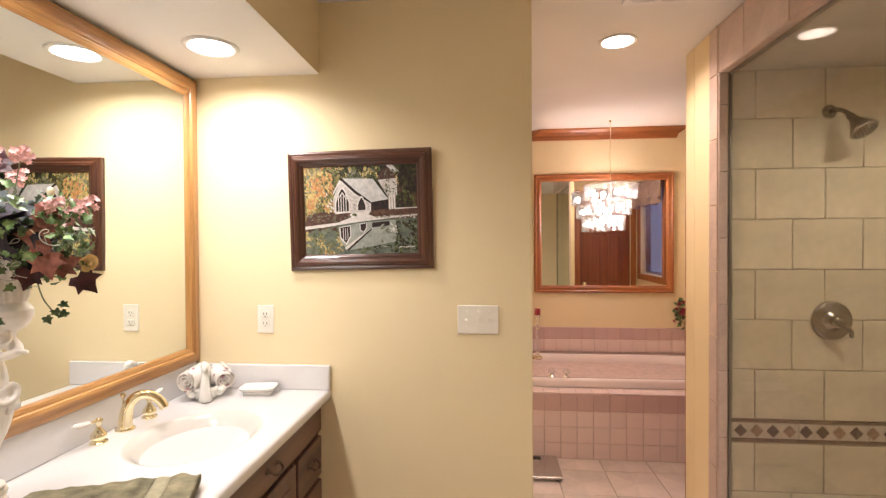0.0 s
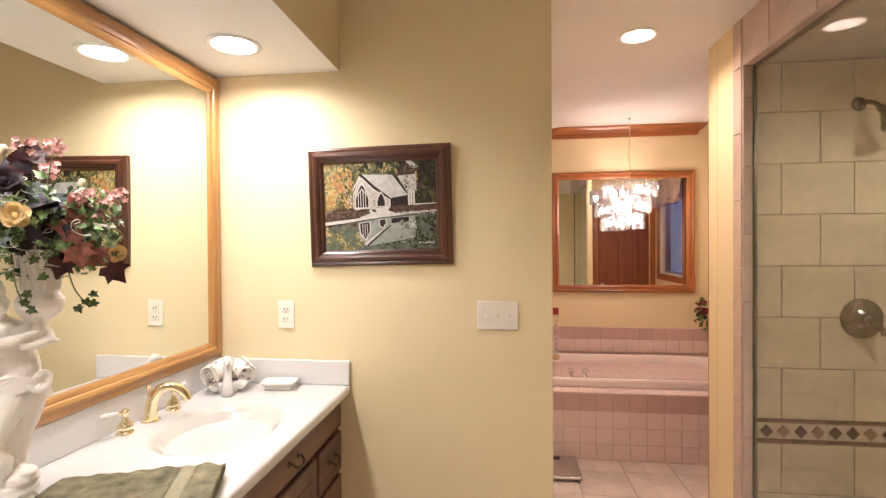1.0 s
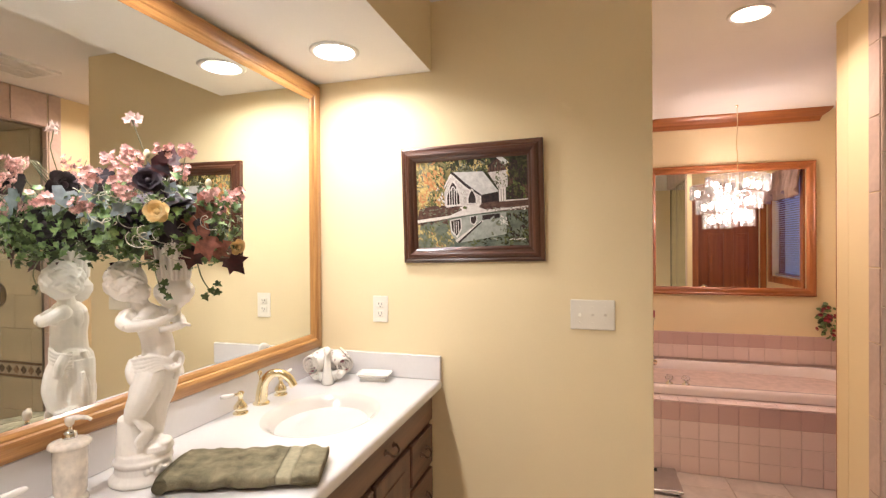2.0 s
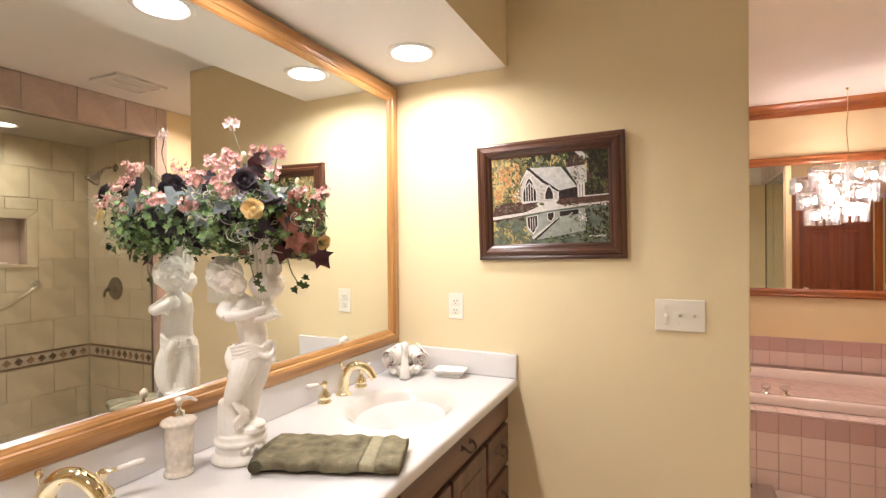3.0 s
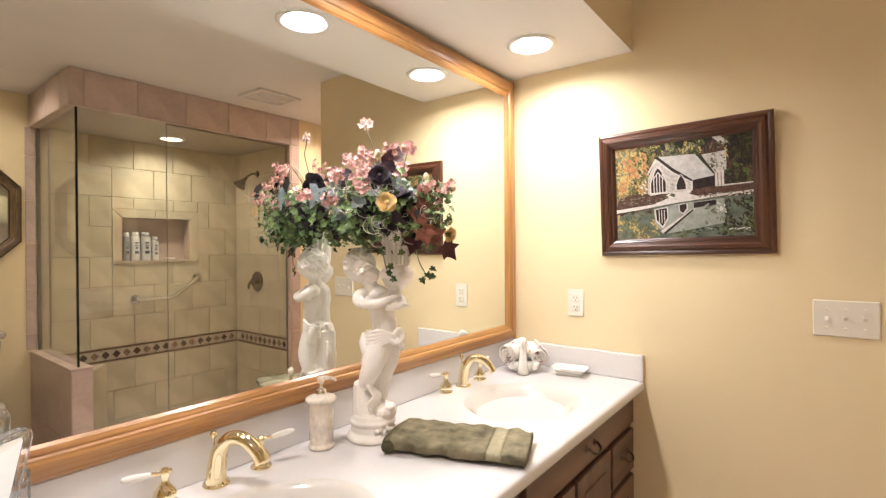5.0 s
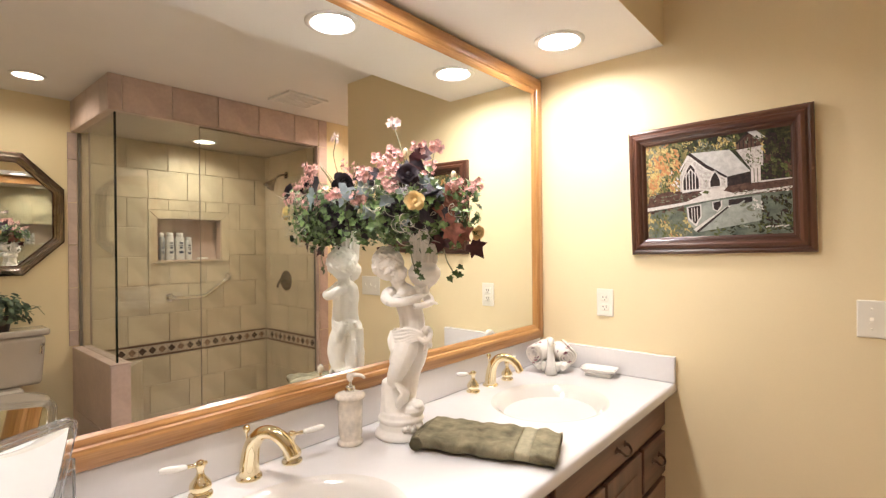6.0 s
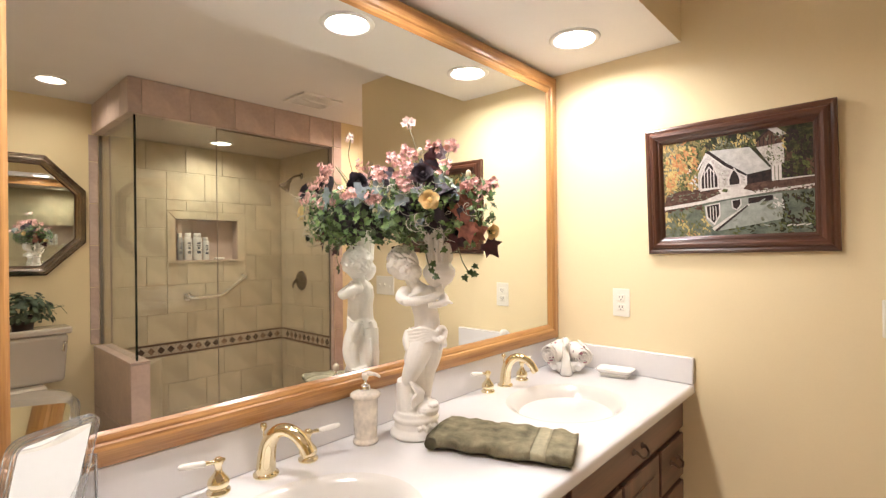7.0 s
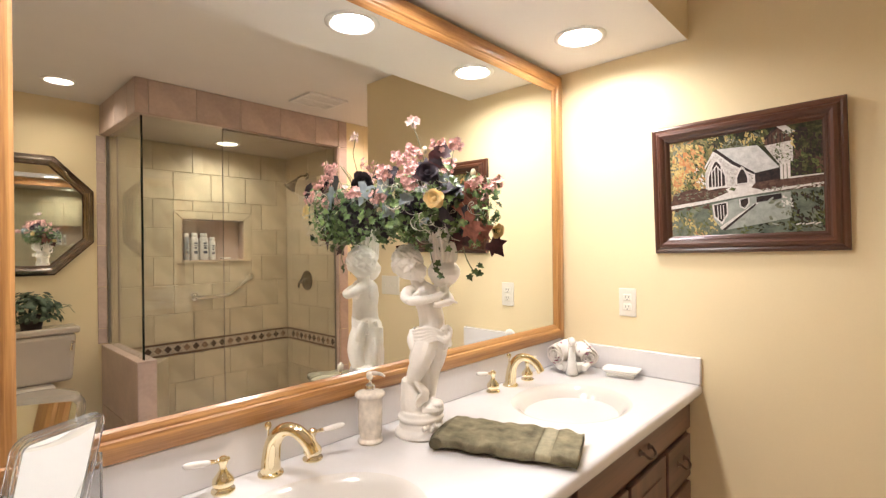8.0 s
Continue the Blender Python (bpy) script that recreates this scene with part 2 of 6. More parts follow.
def holed_slab(x0, x1, y0, y1, z0, z1, holes, r=0.0715):
    """Flat slab whose underside has round openings for recessed lamps."""
    bm = bmesh.new()
    edges = []
    for lp in [[(x0, y0), (x1, y0), (x1, y1), (x0, y1)]] + [[(x + r * math.cos(2 * math.pi * i / 40), y + r * math.sin(2 * math.pi * i / 40)) for i in range(40)] for x, y in holes]:
        vs = [bm.verts.new((x, y, z0)) for x, y in lp]
        edges += [bm.edges.new((vs[i], vs[(i + 1) % len(vs)])) for i in range(len(vs))]
    bmesh.ops.triangle_fill(bm, edges=edges, use_beauty=True, use_dissolve=False)
    for f in bm.faces:
        if f.normal.z > 0:
            f.normal_flip()
    c = [(x0, y0), (x1, y0), (x1, y1), (x0, y1)]
    for i in range(4):
        p, q = c[i], c[(i + 1) % 4]
        bm.faces.new([bm.verts.new(v) for v in ((*p, z0), (*q, z0), (*q, z1), (*p, z1))])
    bm.faces.new([bm.verts.new((x, y, z1)) for x, y in c])
    bm.normal_update()
    return bm


# ---- structure ----
SOFFIT_LAMPS = [(-0.953, y) for y in (0.325, 0.968, 1.612)]
HALL_LAMP, TOILET_LAMP, FILL_LAMP, SHOWER_LAMP = (0.632, 2.436), (1.462, 0.55), (0.35, -0.45), (1.551, 1.616)
solid("wall_west", box(XW - 0.12, XW, YS, YN, 0, CEIL), YELLOW, "yellow painted wall behind the vanity mirror", "wall", "structure")
solid("wall_north", box(XW - 0.12, XEND, YN, YN + 0.12, 0, CEIL, 0.004), YELLOW, "yellow painted wall with the framed painting", "wall", "structure")
solid("wall_south", box(XW - 0.12, XE + 0.12, YS - 0.12, YS, 0, CEIL), YELLOW, "plain yellow painted wall", "wall", "structure")
bm = bmesh.new()
for y0, y1, z0, z1 in ((YS, 1.380, 0, CEIL), (1.878, YJ, 0, CEIL), (1.380, 1.878, 0, 1.305), (1.380, 1.878, 1.640, CEIL)):
    add_box(bm, XE, XE + 0.12, y0, y1, z0, z1)
solid("wall_east", bm, YELLOW, "yellow painted wall behind the toilet", "wall", "structure")
solid("wall_tub_west", box(XTW - 0.10, XTW, YN + 0.12, YTN, 0, CEIL), YELLOW, "yellow painted tub room wall", "wall", "structure")
solid("wall_tub_north", box(XTW - 0.10, XTE + 0.12, YTN, YTN + 0.12, 0, CEIL), YELLOW, "yellow painted wall behind the bathtub", "wall", "structure")
solid("floor", box(XW - 0.12, XE + 0.12, YS - 0.12, YTN + 0.12, -0.12, -0.006), GROUT, "pale tiled bathroom floor with thin joints", "floor", "structure")
solid("ceiling", holed_slab(XW - 0.12, XE + 0.24, YS - 0.12, YTN + 0.12, CEIL, CEIL + 0.1, [HALL_LAMP, TOILET_LAMP, FILL_LAMP]), WHITE, "white painted ceiling", "ceiling", "structure")
bm = holed_slab(XW, XSOFF, YS, YN, SOFF, CEIL - 0.002, SOFFIT_LAMPS)
for f in bm.faces:
    if f.normal.x > 0.9:
        f.material_index = 1
solid("soffit", bm, [WHITE, YELLOW], "dropped soffit over the vanity, white below and yellow in front", "soffit", "structure")
solid("wall_shower_block", box(XS, XE + 0.24, YJ + 0.012, YP - 0.1, 0, CEIL, 0.003), YELLOW, "yellow painted end of the thick wall beside the shower", "wall", "structure")
DX0, DX1, DZ = 1.10, 1.70, 2.03
bm = bmesh.new()
add_box(bm, XS, DX0, YP - 0.1, YP, 0, CEIL)
add_box(bm, DX1, XE + 0.24, YP - 0.1, YP, 0, CEIL)
add_box(bm, DX0, DX1, YP - 0.1, YP, DZ, CEIL)
solid("wall_tub_south", bm, YELLOW, "yellow painted wall round the closet door", "wall", "structure")
WY0, WY1, WZ0, WZ1 = 2.84, 3.58, 1.10, 2.06
bm = bmesh.new()
add_box(bm, XTE, XTE + 0.12, YP, WY0, 0, CEIL)
add_box(bm, XTE, XTE + 0.12, WY1, YTN, 0, CEIL)
add_box(bm, XTE, XTE + 0.12, WY0, WY1, 0, WZ0)
add_box(bm, XTE, XTE + 0.12, WY0, WY1, WZ1, CEIL)
solid("wall_tub_east", bm, YELLOW, "yellow painted wall with the blind-covered window", "wall", "structure")

# ---- recessed lamps ----
def recessed_lamp(xy, z, label, group, lens, depth):
    """Lit lens set up inside a white baffle, with a flat trim ring under the ceiling."""
    e = empty_at("recessed_lamp", (*xy, z), label, "ceiling lamp", group)
    part("trim_ring", lathe([(0.092, -0.0005), (0.092, -0.003), (0.088, -0.007), (0.076, -0.008), (0.071, -0.005), (0.0695, 0.0)], 40), RING, e, "white metal trim ring")
    part("baffle", lathe([(0.0695, 0.0), (0.067, depth * 0.5), (0.0625, depth), (0.0625, depth + 0.004)], 40), RING, e, "white reflecting baffle")
    part("lens", lathe([(0.062, depth), (0.045, depth - 0.002), (0, depth - 0.004)], 40), lens, e, "glowing frosted lens")
    return e


for xy in SOFFIT_LAMPS:
    recessed_lamp(xy, SOFF, "round lit recessed lamp in the white vanity soffit", "soffit lamps", LENS, 0.014)
recessed_lamp(HALL_LAMP, CEIL, "round lit recessed lamp in the hall ceiling", "ceiling lamps", LENS_HALL, 0.045)
recessed_lamp(TOILET_LAMP, CEIL, "round lit recessed lamp above the toilet", "ceiling lamps", LENS_DIM, 0.030)
# added lamp, out of view: fills the room and lifts the picture wall
recessed_lamp(FILL_LAMP, CEIL, "round recessed fill lamp added in the open ceiling, out of view", "ceiling lamps", LENS_FILL, 0.040)
recessed_lamp(SHOWER_LAMP, 2.2285, "round lit recessed lamp in the tiled shower ceiling", "ceiling lamps", LENS_SHOWER, 0.030)

# ---- vanity mirror in its oak frame ----
MY0, MY1, MZ0, MZ1 = -0.003, 1.9165, 0.982, 2.140
e = empty_at("vanity_mirror", (0, 0, 0), "wide wall mirror in a moulded golden oak frame", "mirror")
part("mirror_glass", box(XW + 0.004, XM, MY0 + 0.05, MY1 - 0.05, MZ0 + 0.050, MZ1 - 0.05), MIRROR, e, "clear silvered mirror glass")
PROF = [(0, 0.001), (0, 0.021), (0.003, 0.026), (0.010, 0.029), (0.024, 0.032), (0.040, 0.034), (0.051, 0.032), (0.055, 0.027), (0.060, 0.027), (0.070, 0.023), (0.077, 0.0165)]
KB = 0.86
PROFB = [(d * KB, h) for d, h in PROF]
ly, lz = MY1 - MY0, MZ1 - MZ0
part("top_rail", frame_side(PROF, ly, axes((XW, MY0, MZ1), (0, 1, 0), (0, 0, -1), (1, 0, 0))), OAK_Y, e)
part("bottom_rail", frame_side(PROFB, ly, axes((XW, MY0, MZ0), (0, 1, 0), (0, 0, 1), (1, 0, 0)), k0=1 / KB, k1=1 / KB), OAK_Y, e)
part("stile", frame_side(PROF, lz, axes((XW, MY0, MZ0), (0, 0, 1), (0, 1, 0), (1, 0, 0)), k0=KB), OAK_Z, e)
part("stile", frame_side(PROF, lz, axes((XW, MY1, MZ0), (0, 0, 1), (0, -1, 0), (1, 0, 0)), k0=KB), OAK_Z, e)

# ---- vanity: worktop, basins, cabinet ----
SINKS = (0.475, 1.430)
SX, SRX, SRY = -0.905, 0.178, 0.210
VY0 = -0.03


def ellipse(cx, cy, rx, ry, z, n=64):
    return [(cx + rx * math.cos(2 * math.pi * i / n), cy + ry * math.sin(2 * math.pi * i / n), z) for i in range(n)]


e = empty_at("washstand_counter", (0, 0, 0), "white cultured marble vanity top with two oval basins", "worktop")
bm = bmesh.new()
nose = [(XC - 0.012, ZC), (XC - 0.005, ZC - 0.002), (XC - 0.0012, ZC - 0.007), (XC, ZC - 0.014), (XC, ZC - 0.030), (XC - 0.003, ZC - 0.036), (XC - 0.010, ZC - 0.038)]
loops = [[(XW + 0.001, VY0, ZC), (XC - 0.012, VY0, ZC), (XC - 0.012, YN - 0.001, ZC), (XW + 0.001, YN - 0.001, ZC)]] + [ellipse(SX, y, SRX + 0.008, SRY + 0.008, ZC) for y in SINKS]
edges = []
for lp in loops:
    vs = [bm.verts.new(p) for p in lp]
    edges += [bm.edges.new((vs[i], vs[(i + 1) % len(vs)])) for i in range(len(vs))]
bmesh.ops.triangle_fill(bm, edges=edges, use_beauty=True, use_dissolve=False)
prev = None
for x, z in nose:
    row = [bm.verts.new((x, VY0, z)), bm.verts.new((x, YN - 0.001, z))]
    if prev:
        f = bm.faces.new((prev[0], row[0], row[1], prev[1]))
        f.smooth = True
    prev = row
bm.faces.new([bm.verts.new(p) for p in ((XC - 0.010, VY0, ZC - 0.038), (XW + 0.001, VY0, ZC - 0.038), (XW + 0.001, YN - 0.001, ZC - 0.038), (XC - 0.010, YN - 0.001, ZC - 0.038))])
bm.faces.new([bm.verts.new((x, VY0, z)) for x, z in [(XW + 0.001, ZC)] + nose + [(XW + 0.001, ZC - 0.038)]])
bmesh.ops.recalc_face_normals(bm, faces=bm.faces)
slab = part("slab", bm, MARBLE, e)
part("back_splash", box(XW + 0.001, XW + 0.021, VY0, YN - 0.0215, ZC + 0.0005, ZC + 0.1085, 0.004), MARBLE, e)
part("side_splash", box(XW + 0.001, XC, YN - 0.021, YN - 0.001, ZC + 0.0005, ZC + 0.1, 0.004), MARBLE, e)
for y in SINKS:
    bm = bmesh.new()
    prof = [(1.047, 0.0), (1.02, -0.0008), (0.99, -0.003), (0.95, -0.008), (0.90, -0.017), (0.83, -0.034), (0.73, -0.058), (0.60, -0.083), (0.42, -0.104), (0.22, -0.115), (0.125, -0.117)]
    rings = [[bm.verts.new(p) for p in ellipse(SX, y, SRX * k, SRY * k, ZC + dz)] for k, dz in prof]
    for a, b in zip(rings, rings[1:]):
        for i in range(64):
            f = bm.faces.new((a[i], b[i], b[(i + 1) % 64], a[(i + 1) % 64]))
            f.smooth = True
    bs = part("basin", bm, BASIN, e, "ivory oval basin bowl")
    dr = lathe([(0.030, -0.1165), (0.026, -0.1145), (0.017, -0.1165), (0.015, -0.113), (0.006, -0.1115), (0, -0.1115)], 24, Matrix.Translation((SX, y, ZC)))
    part("drain", dr, BRASS, bs, "polished brass drain")


def bail_pull(parent, x, y, z):
    """Dark bail handle that lies along y on a front facing +x."""
    bm = bmesh.new()
    for s in (-1, 1):
        lathe([(0.011, 0), (0.010, 0.003), (0.006, 0.005), (0.005, 0.014), (0, 0.015)], 14, axes((x, y + s * 0.034, z), (0, 1, 0), (0, 0, 1), (1, 0, 0)), bm)
    tube(spline([(x + 0.012, y - 0.034, z), (x + 0.024, y - 0.026, z - 0.012), (x + 0.028, y, z - 0.018), (x + 0.024, y + 0.026, z - 0.012), (x + 0.012, y + 0.034, z)], 5), 0.0042, 8, bm)
    return part("pull", bm, PEWTER, parent, "dark pewter bail pull")


PEWTER = mat("dark_pewter", (0.14, 0.10, 0.08), 0.35, 1.0, var=0.2, scale=60, bump=0.1)
XF = -0.675                      # faces of the fronts
e = empty_at("vanity_cabinet", (0, 0, 0), "brown wooden vanity cabinet with drawers and doors", "cabinet")
bm = bmesh.new()
add_box(bm, XW + 0.002, XF - 0.018, 0.0, YN - 0.002, 0.10, ZC - 0.16)
add_box(bm, XF - 0.036, XF - 0.018, 0.0, YN - 0.002, ZC - 0.1600, ZC - 0.039)
add_box(bm, XW + 0.002, XF - 0.09, 0.02, YN - 0.002, 0.0, 0.10)
part("body", bm, CAB_Z, e)


def front(name, y0, y1, z0, z1, pulls, material):
    bm = box(XF - 0.0175, XF, y0, y1, z0, z1, 0.004)
    if z1 - z0 > 0.2:
        add_box(bm, XF - 0.001, XF + 0.004, y0 + 0.055, y1 - 0.055, z0 + 0.055, z1 - 0.055, 0.003)
    f = part(name, bm, material, e)
    for y, z in pulls:
        bail_pull(f, XF, y, z)


front("drawer_front", 1.03, 1.905, 0.712, 0.822, [(1.455, 0.768)], CAB_Y)
front("drawer_front", 0.06, 0.90, 0.712, 0.822, [(0.475, 0.768)], CAB_Y)
for z0, z1 in ((0.535, 0.690), (0.345, 0.515), (0.13, 0.325)):
    front("small_drawer", 1.665, 1.905, z0, z1, [(1.79, (z0 + z1) / 2 + 0.012)], CAB_Y)
for y0, y1, py in ((1.03, 1.335, 1.30), (1.35, 1.645, 1.39), (0.06, 0.35, 0.31), (0.365, 0.66, 0.41)):
    front("cabinet_door", y0, y1, 0.13, 0.690, [], CAB_Z)


# ---- brass taps ----
def lever_handle(parent, x, y, swing, name):
    """Bell-shaped brass base with a white porcelain lever; swing: degrees of the lever about z."""
    h = part(name, lathe([(0.0235, 0), (0.0245, 0.003), (0.0235, 0.006), (0.0150, 0.0075), (0.0155, 0.009), (0.0205, 0.014), (0.0225, 0.021), (0.0205, 0.029), (0.0130, 0.038), (0.0078, 0.046), (0.0068, 0.056), (0.0095, 0.060), (0.0105, 0.066), (0.0095, 0.072), (0.005, 0.0755), (0, 0.0765)], 24), BRASS, parent, loc=(x, y, 0))
    c, s = math.cos(radians(swing)), math.sin(radians(swing))
    def pt(d, z):
        return (d * c, d * s, z)
    bm = tube([pt(-0.014, 0.067), pt(-0.011, 0.067), pt(0.0, 0.0665), pt(0.012, 0.0672), pt(0.026, 0.069)], [0.003, 0.0048, 0.0042, 0.0042, 0.005], 12)
    part("lever_stem", bm, BRASS, h)
    lv = tube([pt(0.026, 0.069), pt(0.032, 0.0695), pt(0.045, 0.071), pt(0.062, 0.0735), pt(0.074, 0.0752), pt(0.078, 0.0757)], [0.0052, 0.0065, 0.0074, 0.0078, 0.006, 0.002], 14)
    part("lever", lv, CERAMIC, h, "white porcelain lever")
    return h


def basin_tap(y, label, s1, s2):
    e = empty_at("basin_tap", (-1.163, y, ZC), label, "tap", "basin taps")
    path = spline([(0, 0, 0.004), (0.002, 0.0, 0.040), (0.010, 0, 0.076), (0.034, 0, 0.103), (0.066, 0, 0.105), (0.096, 0, 0.084), (0.112, 0, 0.056)], 7)
    rad = [0.0250 - 0.0085 * min(1, i / (len(path) * 0.60)) for i in range(len(path))]
    bm = tube(path, rad, 20, flat=0.86)
    turn = Matrix.Rotation(radians(27), 4, "Z")
    bmesh.ops.transform(bm, matrix=turn, verts=bm.verts)
    sp = part("spout", bm, BRASS, e)
    part("spout_base", lathe([(0.0285, 0), (0.029, 0.003), (0.0275, 0.006), (0.024, 0.008), (0.0205, 0.011), (0.019, 0.016)], 28), BRASS, e)
    part("lift_rod", lathe([(0.0022, 0.07), (0.0022, 0.100), (0.0055, 0.103), (0.0085, 0.110), (0.006, 0.117), (0, 0.119)], 14, Matrix.Translation((-0.004, -0.003, 0.0))), BRASS, sp)
    lever_handle(e, 0.0, -0.107, s1, "handle")
    lever_handle(e, 0.004, 0.107, s2, "handle")
    return e


basin_tap(0.506, "polished brass widespread tap with white porcelain levers by the basin", -95, 62)
basin_tap(1.452, "polished brass widespread tap with white porcelain levers near the wall", -100, 95)

# ---- switches and outlets ----
e = empty_at("switch_plate", (-0.039, YN, 1.163), "ivory three-gang wall switch plate with toggles", "light switch")
part("plate", box(-0.081, 0.081, -0.0065, 0, -0.057, 0.057, 0.004, 3), PLATE, e)
for k, up in zip((-1, 0, 1), (-1, 1, 1)):
    part("toggle", prism([(-0.004, -0.009), (-0.0125, up * 0.009 - 0.004), (-0.0125, up * 0.009 + 0.004), (-0.004, 0.009)], 0, k * 0.046 - 0.0045, k * 0.046 + 0.0045), PLATE, e)
    for s in (-1, 1):
        part("screw", lathe([(0.0035, 0.0064), (0.003, 0.0074), (0, 0.0076)], 10, axes((k * 0.046, 0, s * 0.030), (1, 0, 0), (0, 0, 1), (0, -1, 0))), PLATE, e)
e = empty_at("wall_outlet", (-0.911, YN, 1.158), "ivory duplex wall outlet above the splashback", "outlet")
part("plate", box(-0.035, 0.035, -0.0055, 0, -0.057, 0.057, 0.003), PLATE, e)
for s in (-1, 1):
    r = part("receptacle", box(-0.0165, 0.0165, -0.0075, -0.004, s * 0.0195 - 0.014, s * 0.0195 + 0.014, 0.003), PLATE, e)
    for x in (-0.0065, 0.0065):
        part("slot", box(x - 0.0012, x + 0.0012, -0.0079, -0.0070, s * 0.0195 - 0.002, s * 0.0195 + 0.007), DARK, r)
    part("slot", box(-0.002, 0.002, -0.0079, -0.0070, s * 0.0195 - 0.010, s * 0.0195 - 0.006), DARK, r)

# ---- framed painting ----
def paint(name, c1, c2, c3=None, scale=30.0, rough=0.45):
    m = bpy.data.materials.new(name)
    m.use_nodes = True
    N, L = m.node_tree.nodes, m.node_tree.links
    b = N["Principled BSDF"]
    b.inputs["Roughness"].default_value = rough
    b.inputs["Specular IOR Level"].default_value = 0.25
    tc = N.new("ShaderNodeTexCoord")
    n = N.new("ShaderNodeTexNoise")
    n.inputs["Scale"].default_value, n.inputs["Detail"].default_value, n.inputs["Distortion"].default_value = scale, 10, 0.35
    n.inputs["Roughness"].default_value = 0.68
    L.new(tc.outputs["Object"], n.inputs["Vector"])
    r = N.new("ShaderNodeValToRGB")
    r.color_ramp.elements[0].position, r.color_ramp.elements[0].color = 0.36, (*c1, 1)
    r.color_ramp.elements[1].position, r.color_ramp.elements[1].color = 0.64, (*c2, 1)
    if c3:
        q = r.color_ramp.elements.new(0.5)
        q.color = (*c3, 1)
    L.new(n.outputs["Fac"], r.inputs[0])
    L.new(r.outputs[0], b.inputs["Base Color"])
    bp = N.new("ShaderNodeBump")
    bp.inputs["Strength"].default_value, bp.inputs["Distance"].default_value = 0.4, 0.001
    L.new(n.outputs["Fac"], bp.inputs["Height"])
    L.new(bp.outputs["Normal"], b.inputs["Normal"])
    return m


PW, PH = 0.583, 0.477
e = empty_at("framed_painting", (-0.507, YN, 1.600), "dark walnut framed painting of a stone chapel by a pond", "painting")
e.rotation_euler = (radians(1.4), radians(-1.0), 0)
FP = [(0, 0.001), (0, 0.020), (0.003, 0.024), (0.010, 0.026), (0.016, 0.024), (0.019, 0.026), (0.024, 0.033), (0.034, 0.035), (0.042, 0.031), (0.048, 0.024), (0.051, 0.024), (0.056, 0.020), (0.060, 0.014), (0.063, 0.013)]
part("frame_top", frame_side(FP, PW, axes((-PW / 2, 0, PH / 2), (1, 0, 0), (0, 0, -1), (0, -1, 0))), WALNUT_X, e)
part("frame_bottom", frame_side(FP, PW, axes((-PW / 2, 0, -PH / 2), (1, 0, 0), (0, 0, 1), (0, -1, 0))), WALNUT_X, e)
part("frame_side", frame_side(FP, PH, axes((-PW / 2, 0, -PH / 2), (0, 0, 1), (1, 0, 0), (0, -1, 0))), WALNUT_Z, e)
part("frame_side", frame_side(FP, PH, axes((PW / 2, 0, -PH / 2), (0, 0, 1), (-1, 0, 0), (0, -1, 0))), WALNUT_Z, e)
PAINTS = [
    paint("autumn_trees", (0.072, 0.086, 0.029), (0.446, 0.331, 0.144), (0.259, 0.187, 0.072), 34),
    paint("dark_woods", (0.007, 0.009, 0.004), (0.088, 0.077, 0.025), (0.022, 0.025, 0.010), 46),
    paint("pond_water", (0.066, 0.083, 0.063), (0.178, 0.191, 0.145), (0.112, 0.132, 0.099), 36),
    paint("pond_autumn", (0.059, 0.069, 0.033), (0.264, 0.211, 0.079), (0.132, 0.132, 0.059), 50),
    paint("grey_roof", (0.400, 0.392, 0.376), (0.576, 0.560, 0.536), None, 50),
    paint("pale_stone", (0.320, 0.280, 0.256), (0.624, 0.592, 0.552), None, 130),
    paint("black_glass", (0.008, 0.006, 0.007), (0.039, 0.022, 0.019), None, 60),
    paint("brown_bank", (0.041, 0.018, 0.012), (0.121, 0.063, 0.044), None, 70),
    paint("white_path", (0.496, 0.448, 0.416), (0.688, 0.656, 0.616), None, 80),
    paint("pond_reflection", (0.224, 0.244, 0.211), (0.343, 0.356, 0.317), None, 40),
    paint("orange_leaves", (0.374, 0.122, 0.043), (0.490, 0.317, 0.130), (0.432, 0.202, 0.079), 90),
    paint("green_leaves", (0.025, 0.041, 0.012), (0.132, 0.143, 0.044), None, 80),
    paint("yellow_leaves", (0.403, 0.274, 0.079), (0.533, 0.432, 0.187), None, 90),
    paint("grey_green_leaves", (0.088, 0.099, 0.066), (0.198, 0.198, 0.138), None, 90),
]
CW, CH = PW - 0.124, PH - 0.124
bm = bmesh.new()


def daub(pts, mi, layer):
    """A painted shape; pts run 0 to 1 across and down the canvas."""
    f = bm.faces.new([bm.verts.new(((u - 0.5) * CW, -0.0122 - 0.00025 * layer, (0.5 - v) * CH)) for u, v in pts])
    f.material_index = mi


def arch(u0, u1, v0, v1, mi, layer, flip=False):
    pts = []
    for i in range(9):
        t = i / 8
        pts.append((u0 + (u1 - u0) * t, v0 + (v1 - v0) * 0.62 * abs(2 * t - 1) ** 1.6))
    pts += [(u1, v1), (u0, v1)]
    if flip:
        pts = [(u, 2 * 0.655 - v) for u, v in pts]
    daub(pts, mi, layer)


def stroke(u, v, length, width, angle, mi, layer, rng):
    """A short brush mark with ragged ends."""
    c, q = math.cos(angle), math.sin(angle)
    pts = []
    for i in range(8):
        t = i * math.pi / 4
        x, y = length * math.cos(t) * rng.uniform(0.65, 1.2), width * math.sin(t) * rng.uniform(0.6, 1.3)
        pts.append((min(0.998, max(0.002, u + x * c - y * q)), min(0.998, max(0.002, v + 1.3 * (x * q + y * c)))))
    daub(pts, mi, layer)


